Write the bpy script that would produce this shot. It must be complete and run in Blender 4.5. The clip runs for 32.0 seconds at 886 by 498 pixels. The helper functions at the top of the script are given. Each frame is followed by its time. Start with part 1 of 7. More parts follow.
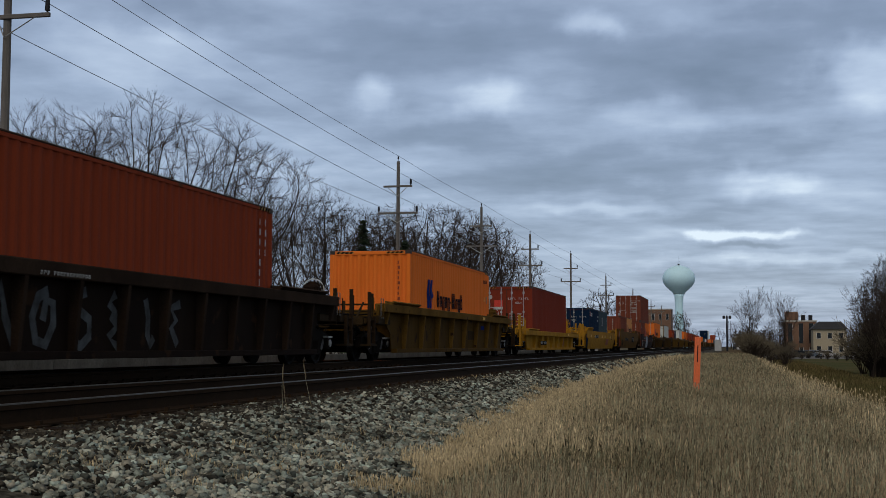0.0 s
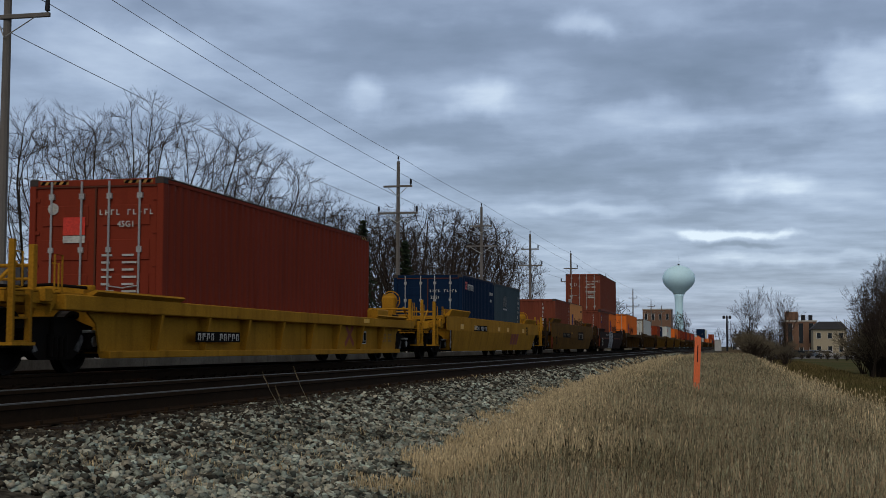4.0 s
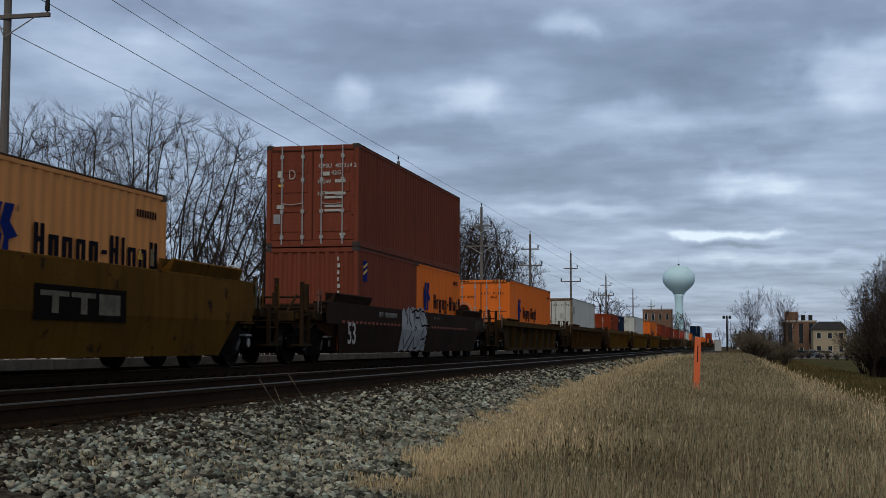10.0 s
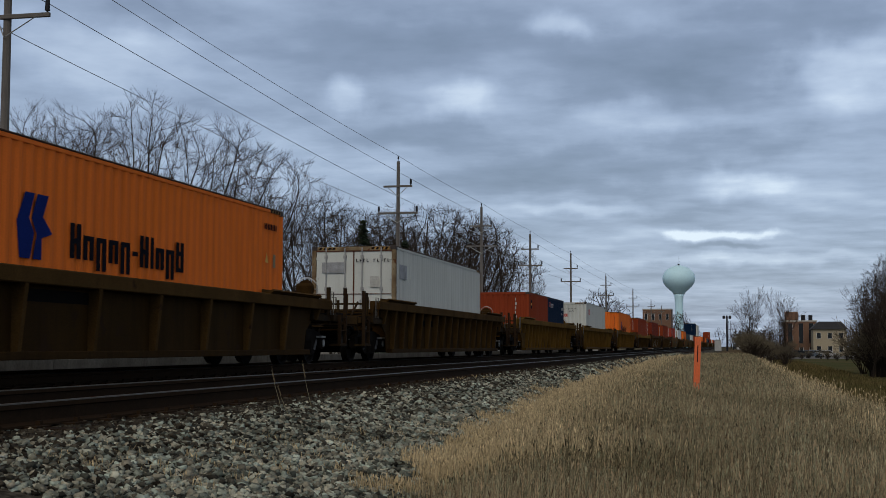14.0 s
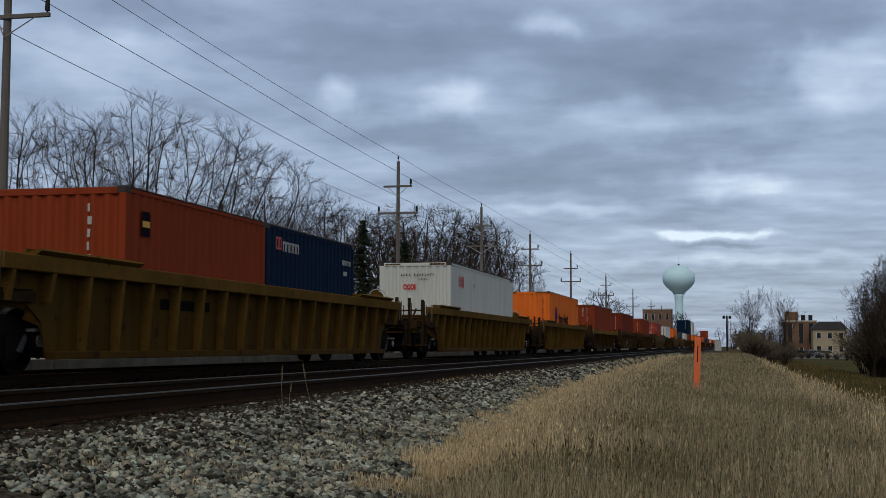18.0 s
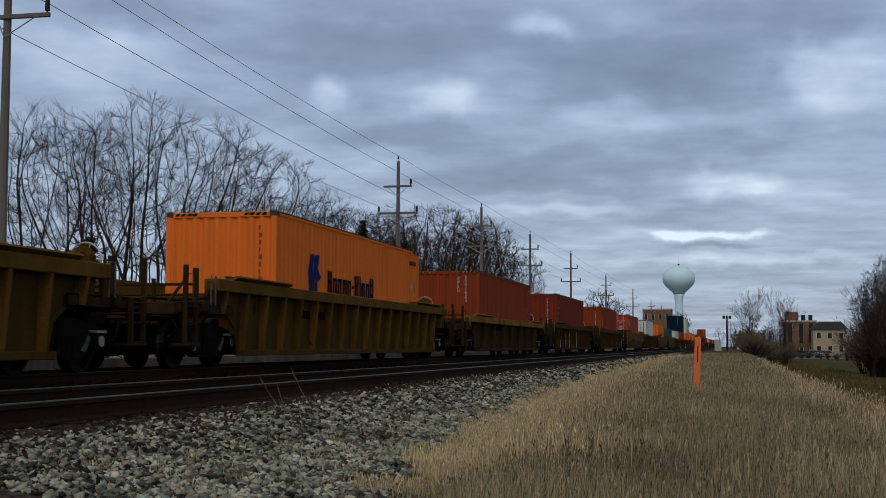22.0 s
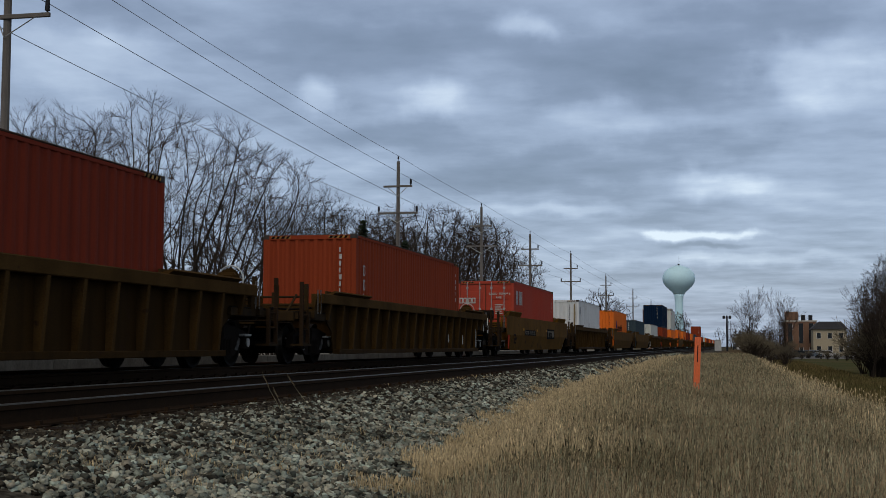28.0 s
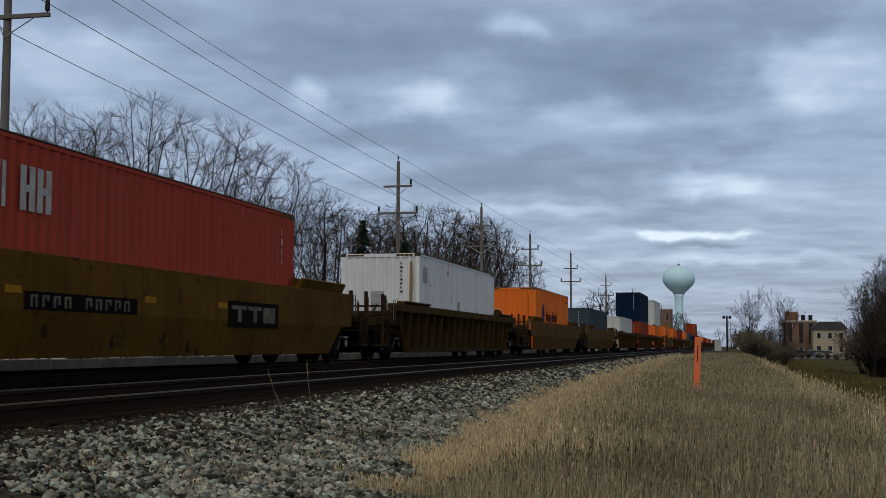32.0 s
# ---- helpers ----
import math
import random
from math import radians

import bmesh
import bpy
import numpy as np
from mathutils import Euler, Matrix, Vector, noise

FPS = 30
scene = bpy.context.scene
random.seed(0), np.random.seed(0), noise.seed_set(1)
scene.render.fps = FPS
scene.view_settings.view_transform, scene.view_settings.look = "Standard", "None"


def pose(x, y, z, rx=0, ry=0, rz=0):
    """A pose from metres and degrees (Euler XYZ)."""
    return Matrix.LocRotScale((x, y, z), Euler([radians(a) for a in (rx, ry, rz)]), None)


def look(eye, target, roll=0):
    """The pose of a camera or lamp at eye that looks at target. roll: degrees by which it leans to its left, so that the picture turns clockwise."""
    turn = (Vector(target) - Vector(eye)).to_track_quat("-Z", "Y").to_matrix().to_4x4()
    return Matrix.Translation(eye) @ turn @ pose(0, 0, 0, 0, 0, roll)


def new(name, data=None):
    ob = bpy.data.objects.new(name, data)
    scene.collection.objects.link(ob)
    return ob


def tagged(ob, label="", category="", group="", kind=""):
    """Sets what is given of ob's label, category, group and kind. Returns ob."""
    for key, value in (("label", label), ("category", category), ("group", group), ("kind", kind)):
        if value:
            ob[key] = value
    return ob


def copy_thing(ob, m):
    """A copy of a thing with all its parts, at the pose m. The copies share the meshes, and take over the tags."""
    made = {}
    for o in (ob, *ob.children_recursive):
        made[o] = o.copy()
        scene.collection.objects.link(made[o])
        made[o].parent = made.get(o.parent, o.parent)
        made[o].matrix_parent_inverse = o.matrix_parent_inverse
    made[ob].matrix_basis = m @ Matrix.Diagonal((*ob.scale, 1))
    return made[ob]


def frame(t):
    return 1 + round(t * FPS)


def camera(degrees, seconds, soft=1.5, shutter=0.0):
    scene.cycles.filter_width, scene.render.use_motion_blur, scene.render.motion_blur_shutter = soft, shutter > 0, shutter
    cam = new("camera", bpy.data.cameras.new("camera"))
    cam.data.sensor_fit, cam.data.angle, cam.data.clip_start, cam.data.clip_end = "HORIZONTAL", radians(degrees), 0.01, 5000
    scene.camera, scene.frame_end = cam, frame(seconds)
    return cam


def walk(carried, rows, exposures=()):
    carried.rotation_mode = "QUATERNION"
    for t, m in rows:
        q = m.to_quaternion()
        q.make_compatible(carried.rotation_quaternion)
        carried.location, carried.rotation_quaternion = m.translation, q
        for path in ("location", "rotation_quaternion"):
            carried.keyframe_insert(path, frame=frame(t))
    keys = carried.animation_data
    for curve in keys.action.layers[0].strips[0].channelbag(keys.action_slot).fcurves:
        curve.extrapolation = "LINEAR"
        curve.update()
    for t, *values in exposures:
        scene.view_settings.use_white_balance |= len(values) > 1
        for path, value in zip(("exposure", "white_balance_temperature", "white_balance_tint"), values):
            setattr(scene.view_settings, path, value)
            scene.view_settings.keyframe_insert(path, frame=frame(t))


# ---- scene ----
# camera: stands still beside the track, low tripod
EYE = Vector((0.0, 0.0, 0.407))
YAW, TILT = radians(12.749), radians(4.302)
AHEAD = Vector((-math.sin(YAW) * math.cos(TILT), math.cos(YAW) * math.cos(TILT), math.sin(TILT)))
cam = camera(38.03, 32.0, soft=0.65, shutter=0.1)
walk(cam, [(0.0, look(EYE, EYE + AHEAD, 0.12)), (32.0, look(EYE, EYE + AHEAD, 0.12))],
     exposures=[(0.0, 0.0), (32.0, 0.0)])

# ---- world and light: overcast day, thin daylight through a moving cloud deck ----
SUN_ELEVATION, SUN_ROTATION = radians(43), radians(186)
world = bpy.data.worlds.new("overcast_sky")
scene.world = world
world.use_nodes = True
wn = world.node_tree
sky = wn.nodes.new("ShaderNodeTexSky")
sky.sky_type, sky.sun_disc = "NISHITA", False
sky.sun_elevation, sky.sun_rotation = SUN_ELEVATION, SUN_ROTATION
wn.links.new(sky.outputs["Color"], wn.nodes["Background"].inputs["Color"])
wn.nodes["Background"].inputs["Strength"].default_value = 0.06
sun = new("sun", bpy.data.lights.new("sun", "SUN"))
sun.data.energy, sun.data.angle, sun.data.color = 3.6, radians(35), (1.0, 0.90, 0.76)
sun.matrix_basis = look((5, -150, 140), (0, 0, 0))


# ---- small tools ----
def part(name, bm, material, parent, label="", smooth=False):
    me = bpy.data.meshes.new(name)
    bm.normal_update()
    bm.to_mesh(me)
    bm.free()
    me.materials.append(material)
    if smooth:
        me.polygons.foreach_set("use_smooth", [True] * len(me.polygons))
    ob = new(name, me)
    ob.parent = parent
    if label:
        ob["label"] = label
    return ob


def raw(name, verts, faces, material, parent=None, smooth=False):
    me = bpy.data.meshes.new(name)
    me.from_pydata(verts, [], faces)
    me.materials.append(material)
    if smooth:
        me.polygons.foreach_set("use_smooth", [True] * len(me.polygons))
    ob = new(name, me)
    ob.parent = parent
    return ob


def sharing(name, mesh, parent, m):
    ob = new(name, mesh)
    ob.parent = parent
    ob.matrix_basis = m
    return ob


def thing(name, label, category, group="", kind="", m=None):
    ob = new(name)
    ob.empty_display_size = 0.2
    tagged(ob, label, category, group, kind)
    if m is not None:
        ob.matrix_basis = m
    return ob


def box(bm, x0, x1, y0, y1, z0, z1, bevel=0.0):
    vs = [bm.verts.new((x, y, z)) for z in (z0, z1) for y in (y0, y1) for x in (x0, x1)]
    fs = [bm.faces.new([vs[i] for i in f]) for f in
          ((0, 2, 3, 1), (4, 5, 7, 6), (0, 1, 5, 4), (2, 6, 7, 3), (0, 4, 6, 2), (1, 3, 7, 5))]
    if bevel:
        es = list({e for f in fs for e in f.edges})
        bmesh.ops.bevel(bm, geom=es, offset=bevel, segments=1, affect="EDGES")
    return bm


def boxes(*rows, bevel=0.0):
    bm = bmesh.new()
    for r in rows:
        box(bm, *r, bevel=bevel)
    return bm


def tube(bm, points, r, seg=6, r1=None, cap=True):
    """A round bar along a line of points, tapering from r to r1."""
    pts = [Vector(p) for p in points]
    r1 = r if r1 is None else r1
    rings = []
    for i, p in enumerate(pts):
        d = (pts[min(i + 1, len(pts) - 1)] - pts[max(i - 1, 0)]).normalized()
        a = d.orthogonal().normalized() if abs(d.z) > 0.9 else Vector((0, 0, 1)).cross(d).normalized()
        b = d.cross(a)
        rr = r + (r1 - r) * i / max(1, len(pts) - 1)
        rings.append([bm.verts.new(p + (a * math.cos(t) + b * math.sin(t)) * rr)
                      for t in (k * math.tau / seg for k in range(seg))])
    for u, v in zip(rings, rings[1:]):
        for k in range(seg):
            bm.faces.new((u[k], u[(k + 1) % seg], v[(k + 1) % seg], v[k]))
    if cap:
        bm.faces.new(rings[0][::-1])
        bm.faces.new(rings[-1])
    return bm


def prism(bm, outline, axis, a, b):
    """An outline of (u, v) drawn out along an axis: 'x' takes (y, z), 'y' takes (x, z), 'z' takes (x, y)."""
    def at(u, v, w):
        return {"x": (w, u, v), "y": (u, w, v), "z": (u, v, w)}[axis]
    lo = [bm.verts.new(at(u, v, a)) for u, v in outline]
    hi = [bm.verts.new(at(u, v, b)) for u, v in outline]
    n = len(outline)
    fs = [bm.faces.new(lo[::-1]), bm.faces.new(hi)]
    for i in range(n):
        fs.append(bm.faces.new((lo[i], lo[(i + 1) % n], hi[(i + 1) % n], hi[i])))
    bmesh.ops.recalc_face_normals(bm, faces=fs)
    return bm


def lathe(bm, rings, seg=24, centre=(0, 0)):
    """A turned form from (radius, z) rows."""
    rows = [[bm.verts.new((centre[0] + r * math.cos(t), centre[1] + r * math.sin(t), z))
             for t in (k * math.tau / seg for k in range(seg))] for r, z in rings]
    for u, v in zip(rows, rows[1:]):
        for k in range(seg):
            bm.faces.new((u[k], u[(k + 1) % seg], v[(k + 1) % seg], v[k]))
    bm.faces.new(rows[0][::-1])
    bm.faces.new(rows[-1])
    return bm


# ---- materials ----
def surface(name, colour, rough=0.7, metal=0.0, second=None, amount=0.35, scale=2.0, grain=40.0, bump=0.15,
            streak=0.0, rust=None, rust_at=0.62, depth=0.01, island=0.0, shift=0.0, spec=0.2, grit=0.28, hues=None):
    """A worn surface: two colours mixed by large stains, fine grain, optional run-down streaks and rust."""
    m = bpy.data.materials.new(name)
    m.use_nodes = True
    t = m.node_tree
    n, ln = t.nodes, t.links
    p = n["Principled BSDF"]
    p.inputs["Metallic"].default_value = metal
    p.inputs["Specular IOR Level"].default_value = spec
    co = n.new("ShaderNodeTexCoord")
    oi = n.new("ShaderNodeObjectInfo")
    off = n.new("ShaderNodeVectorMath")
    off.operation = "MULTIPLY_ADD"
    off.inputs[1].default_value = (1, 1, 1)
    mul = n.new("ShaderNodeMath")
    mul.operation = "MULTIPLY"
    mul.inputs[1].default_value = 37.0
    ln.new(oi.outputs["Random"], mul.inputs[0])
    ln.new(co.outputs["Object"], off.inputs[0])
    ln.new(mul.outputs[0], off.inputs[2])

    def noise_tex(sc, detail=4.0, squash=None):
        x = n.new("ShaderNodeTexNoise")
        x.inputs["Scale"].default_value, x.inputs["Detail"].default_value = sc, detail
        if squash:
            mp = n.new("ShaderNodeMapping")
            mp.inputs["Scale"].default_value = squash
            ln.new(off.outputs[0], mp.inputs["Vector"])
            ln.new(mp.outputs[0], x.inputs["Vector"])
        else:
            ln.new(off.outputs[0], x.inputs["Vector"])
        return x

    def ramp(src, lo, hi):
        x = n.new("ShaderNodeMapRange")
        x.inputs["From Min"].default_value, x.inputs["From Max"].default_value = lo, hi
        ln.new(src, x.inputs["Value"])
        return x.outputs["Result"]

    def blend(fac, a, b, how="MIX"):
        x = n.new("ShaderNodeMix")
        x.data_type, x.blend_type = "RGBA", how
        for sock, val in ((x.inputs["Factor"], fac), (x.inputs["A"], a), (x.inputs["B"], b)):
            if isinstance(val, (int, float)):
                sock.default_value = val
            elif isinstance(val, tuple):
                sock.default_value = (*val, 1)
            else:
                ln.new(val, sock)
        return x.outputs["Result"]

    second = second or tuple(c * 0.55 for c in colour)
    big = noise_tex(scale)
    sm = noise_tex(grain, 6.0)
    f = n.new("ShaderNodeMath")
    f.operation = "MULTIPLY"
    ln.new(ramp(big.outputs["Fac"], 0.35, 0.7), f.inputs[0])
    f.inputs[1].default_value = amount
    c = blend(f.outputs[0], colour, second)
    g = blend(ramp(sm.outputs["Fac"], 0.3, 0.75), (1 - grit,) * 3, (1 + grit * 0.5,) * 3)
    c = blend(1.0, c, g, "MULTIPLY")
    if streak:
        st = noise_tex(3.0, 3.0, (1.6, 1.6, 0.12))
        f2 = n.new("ShaderNodeMath")
        f2.operation = "MULTIPLY"
        ln.new(ramp(st.outputs["Fac"], 0.5, 0.75), f2.inputs[0])
        f2.inputs[1].default_value = streak
        c = blend(f2.outputs[0], c, tuple(x * 0.35 for x in colour))
    if rust:
        ru = noise_tex(scale * 3.1, 8.0)
        c = blend(ramp(ru.outputs["Fac"], rust_at, rust_at + 0.06), c, rust)
    if hues:
        ge = n.new("ShaderNodeNewGeometry")
        src = ge.outputs["Random Per Island"] if island else oi.outputs["Random"]
        big_r = n.new("ShaderNodeMath")
        big_r.operation = "MULTIPLY"
        big_r.inputs[1].default_value = 17.0
        fr = n.new("ShaderNodeMath")
        fr.operation = "FRACT"
        ln.new(src, big_r.inputs[0])
        ln.new(big_r.outputs[0], fr.inputs[0])
        c = blend(1.0, c, blend(ramp(fr.outputs[0], 0.1, 0.9), hues[0], hues[1]), "MULTIPLY")
    if island:
        ge = n.new("ShaderNodeNewGeometry")
        v = ramp(ge.outputs["Random Per Island"], 0.0, 1.0)
        c = blend(1.0, c, blend(v, (1 - island,) * 3, (1 + island, 1 + island, 1 + island * 0.9)), "MULTIPLY")
    if shift:
        v = ramp(oi.outputs["Random"], 0.0, 1.0)
        c = blend(1.0, c, blend(v, (1 - shift,) * 3, (1 + shift,) * 3), "MULTIPLY")
    ln.new(c, p.inputs["Base Color"])
    ln.new(ramp(sm.outputs["Fac"], 0.0, 1.0), p.inputs["Roughness"])
    rr = p.inputs["Roughness"].links[0].from_node
    rr.inputs["To Min"].default_value, rr.inputs["To Max"].default_value = max(0.02, rough - 0.15), min(1.0, rough + 0.15)
    if bump:
        b = n.new("ShaderNodeBump")
        b.inputs["Strength"].default_value, b.inputs["Distance"].default_value = bump, depth
        ln.new(sm.outputs["Fac"], b.inputs["Height"])
        ln.new(b.outputs[0], p.inputs["Normal"])
    return m


RUST = (0.11, 0.045, 0.02)
BOX_PAINT = {
    "orange": surface("paint_orange", (0.79, 0.18, 0.030), 0.68, grit=0.08, spec=0.035, second=(0.62, 0.15, 0.012), scale=0.6, streak=0.25, rust=RUST, rust_at=0.74),
    "tan_orange": surface("paint_faded_orange", (0.62, 0.28, 0.10), 0.72, grit=0.1, spec=0.035, second=(0.5, 0.2, 0.07), scale=0.6, streak=0.25, rust=RUST, rust_at=0.68),
    "brown_red": surface("paint_brown_red", (0.19, 0.032, 0.017), 0.7, grit=0.1, spec=0.035, second=(0.15, 0.027, 0.011), scale=0.5, streak=0.3, rust=RUST, rust_at=0.72),
    "red": surface("paint_red_oxide", (0.245, 0.044, 0.017), 0.7, grit=0.1, spec=0.035, second=(0.25, 0.044, 0.014), scale=0.5, streak=0.3, rust=RUST, rust_at=0.72),
    "dull_red": surface("paint_dull_red", (0.185, 0.052, 0.03), 0.72, grit=0.1, spec=0.035, second=(0.12, 0.034, 0.024), scale=0.5, streak=0.35, rust=RUST, rust_at=0.68),
    "bright_red": surface("paint_bright_red", (0.36, 0.060, 0.038), 0.7, grit=0.1, spec=0.035, second=(0.42, 0.04, 0.014), scale=0.35, streak=0.2, rust=RUST, rust_at=0.75),
    "blue": surface("paint_navy", (0.006, 0.018, 0.045), 0.68, grit=0.08, spec=0.035, second=(0.005, 0.014, 0.04), scale=0.6, streak=0.2, rust=RUST, rust_at=0.78),
    "grey_blue": surface("paint_slate", (0.05, 0.075, 0.09), 0.7, grit=0.1, spec=0.035, second=(0.036, 0.055, 0.066), scale=0.6, streak=0.25, rust=RUST, rust_at=0.76),
    "white": surface("paint_white", (0.58, 0.60, 0.56), 0.68, grit=0.08, spec=0.035, second=(0.46, 0.47, 0.43), scale=0.6, streak=0.25, rust=(0.25, 0.1, 0.04), rust_at=0.74),
    "rusty_white": surface("paint_rusty_white", (0.68, 0.70, 0.70), 0.68, grit=0.08, spec=0.035, second=(0.5, 0.5, 0.47), scale=0.6, streak=0.3, rust=(0.3, 0.13, 0.04), rust_at=0.66),
}
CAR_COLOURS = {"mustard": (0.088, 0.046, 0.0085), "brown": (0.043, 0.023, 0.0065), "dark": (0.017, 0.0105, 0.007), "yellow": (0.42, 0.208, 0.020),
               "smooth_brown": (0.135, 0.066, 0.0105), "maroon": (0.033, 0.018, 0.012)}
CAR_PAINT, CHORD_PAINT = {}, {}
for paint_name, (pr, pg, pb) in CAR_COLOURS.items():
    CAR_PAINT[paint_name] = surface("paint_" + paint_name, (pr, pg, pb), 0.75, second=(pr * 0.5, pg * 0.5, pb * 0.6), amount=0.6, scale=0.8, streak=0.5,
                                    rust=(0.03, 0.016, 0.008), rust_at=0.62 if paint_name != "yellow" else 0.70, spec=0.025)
    # chords, ribs and guides: dust and the sun on it, as a lighter colour
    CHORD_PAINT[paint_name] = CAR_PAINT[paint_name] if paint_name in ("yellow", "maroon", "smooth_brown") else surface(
        "sunlit_dusty_" + paint_name, (pr * 1.7 + 0.01, pg * 1.75 + 0.006, pb * 1.8 + 0.003), 0.85, second=(pr * 0.8, pg * 0.8, pb * 0.8), amount=0.7, scale=1.1, streak=0.3, rust=(0.03, 0.016, 0.008), rust_at=0.66, spec=0.025)
M_TRUCK = surface("truck_grime", (0.009, 0.007, 0.0055), 0.85, second=(0.018, 0.012, 0.008), scale=6, spec=0.05)
M_DULLSTEEL = surface("dull_steel", (0.13, 0.125, 0.115), 0.6, second=(0.05, 0.04, 0.03), amount=0.8, scale=6)
# pale splashes and glints on the truck parts, both put into the colour
M_GLINTSPLASH = surface("glint_splash_steel", (0.16, 0.155, 0.145), 0.6, second=(0.02, 0.018, 0.015), amount=1.0, scale=9, spec=0.2)
M_ENDGRIME = surface("end_grime", (0.040, 0.024, 0.009), 0.85, second=(0.016, 0.011, 0.007), amount=0.9, scale=3.5, streak=0.4, spec=0.06)
M_WHEEL = surface("wheel_steel", (0.008, 0.007, 0.006), 0.75, second=(0.016, 0.012, 0.009), scale=5, spec=0.06)
M_GALV = surface("galvanised_steel", (0.42, 0.42, 0.40), 0.5, metal=0.5, second=(0.25, 0.22, 0.2))
M_BLACK = surface("black_paint", (0.006, 0.0055, 0.005), 0.9, second=(0.016, 0.012, 0.009), scale=4, bump=0.05, spec=0.03)
M_WHITE = surface("white_marking", (0.50, 0.50, 0.46), 0.7, second=(0.28, 0.27, 0.25), amount=0.6, scale=6, bump=0.03)
M_TEXTDARK = surface("dark_marking", (0.010, 0.009, 0.014), 0.8, bump=0.03, spec=0.02)
M_BLUEMARK = surface("blue_marking", (0.010, 0.025, 0.16), 0.75, bump=0.03, spec=0.02)
M_CYANMARK = surface("pale_blue_marking", (0.25, 0.50, 0.55), 0.6, bump=0.03)
M_REDMARK = surface("red_marking", (0.62, 0.05, 0.03), 0.5, bump=0.03)
M_YELMARK = surface("yellow_marking", (0.75, 0.42, 0.04), 0.5, second=(0.5, 0.28, 0.03), bump=0.03)
M_HAZARD = surface("worn_hazard_paint", (0.50, 0.27, 0.06), 0.7, second=(0.03, 0.018, 0.01), amount=1.0, scale=7, bump=0.03)
M_TANMARK = surface("worn_tan_marking", (0.26, 0.20, 0.10), 0.7, second=(0.15, 0.11, 0.05), amount=0.7, scale=5, bump=0.03)
M_GREYMARK = surface("silver_paint", (0.36, 0.37, 0.38), 0.6, second=(0.2, 0.2, 0.2), amount=0.8, scale=5, bump=0.03)
M_FADED = surface("faded_spray_paint", (0.085, 0.093, 0.093), 0.8, second=(0.025, 0.024, 0.023), amount=0.95, scale=5, bump=0.03)
M_FADEDPANEL = surface("faded_panel", (0.025, 0.017, 0.009), 0.85, second=(0.05, 0.03, 0.01), amount=0.9, scale=4, spec=0.05)
M_WORNMARK = surface("worn_marking", (0.16, 0.14, 0.10), 0.8, second=(0.07, 0.06, 0.045), amount=0.9, scale=5, bump=0.03)
M_RUSTMARK = surface("faded_red_marking", (0.25, 0.05, 0.02), 0.7, second=(0.18, 0.06, 0.02), scale=4, bump=0.03)
# roof grime together with the shadow line of the top rail, as one colour
M_SHADEGRIMEROOF = surface("shaded_grimy_roof", (0.035, 0.022, 0.015), 0.8, second=(0.09, 0.05, 0.03), amount=0.8, scale=3)
M_GASKET = surface("rusty_gasket", (0.10, 0.03, 0.015), 0.8)
M_RUSTEDFRAME = surface("rusted_frame", (0.30, 0.24, 0.15), 0.75, second=(0.10, 0.05, 0.02), amount=1.0, scale=2.5, streak=0.5, rust=RUST, rust_at=0.6, spec=0.03)
M_OCHRE = surface("ochre_top_edge", (0.30, 0.16, 0.02), 0.8, second=(0.10, 0.05, 0.01), amount=0.9, scale=1.3, streak=0.3, spec=0.03)
M_CASTING = surface("corner_casting", (0.05, 0.04, 0.035), 0.7)
M_BALLAST = surface("ballast_stone", (0.35, 0.352, 0.322), 0.9, second=(0.05, 0.05, 0.042), amount=0.9, scale=3.0, grain=55, bump=0.5, island=0.9, depth=0.02, spec=0.12, hues=((1.07, 0.98, 0.86), (0.88, 1.02, 1.0)))
# oil and dirt, with the shade beside the train put into the dark colour
M_DARKSTONE = surface("shaded_oily_stone", (0.055, 0.048, 0.038), 0.9, second=(0.02, 0.016, 0.012), amount=0.9, scale=3.0, grain=55, bump=0.6, island=0.7, depth=0.02, spec=0.04)
M_STONE = surface("ballast_stone_single", (0.35, 0.352, 0.322), 0.9, second=(0.05, 0.05, 0.042), amount=0.9, scale=3.0, grain=55, bump=0.5, shift=0.9, depth=0.02, spec=0.12, hues=((1.07, 0.98, 0.86), (0.88, 1.02, 1.0)))
M_TIE = surface("creosoted_wood", (0.018, 0.011, 0.007), 0.9, second=(0.04, 0.025, 0.015), scale=6, grain=60, bump=0.5, spec=0.04)
M_RAIL = surface("rail_brown", (0.026, 0.016, 0.009), 0.85, second=(0.04, 0.023, 0.012), scale=3, spec=0.04)
M_TREAD = surface("worn_tread", (0.05, 0.048, 0.046), 0.4, metal=1.0, bump=0.02, spec=0.5)
M_RAILHEAD = surface("rail_head_polished", (0.065, 0.064, 0.05), 0.55, metal=1.0, second=(0.05, 0.046, 0.034), scale=2, bump=0.03)
M_GRASS = surface("dry_grass", (0.345, 0.298, 0.228), 0.85, second=(0.125, 0.11, 0.075), amount=0.95, scale=0.5, grain=30, bump=0, island=0.75, spec=0.05, hues=((1.1, 0.95, 0.8), (0.9, 1.02, 0.9)))
M_GRASSDARK = surface("dull_grass", (0.13, 0.10, 0.045), 0.9, second=(0.07, 0.065, 0.025), amount=0.9, scale=0.2, grain=30, bump=0, island=0.6, spec=0.03)
M_GRASSPALE = surface("pale_dry_grass", (0.56, 0.45, 0.28), 0.85, second=(0.38, 0.295, 0.17), amount=0.9, scale=0.8, grain=30, bump=0, island=0.5, spec=0.05)
M_BARK = surface("bark", (0.035, 0.027, 0.021), 0.9, second=(0.022, 0.017, 0.013), scale=4, grain=25, bump=0.6, spec=0.03)
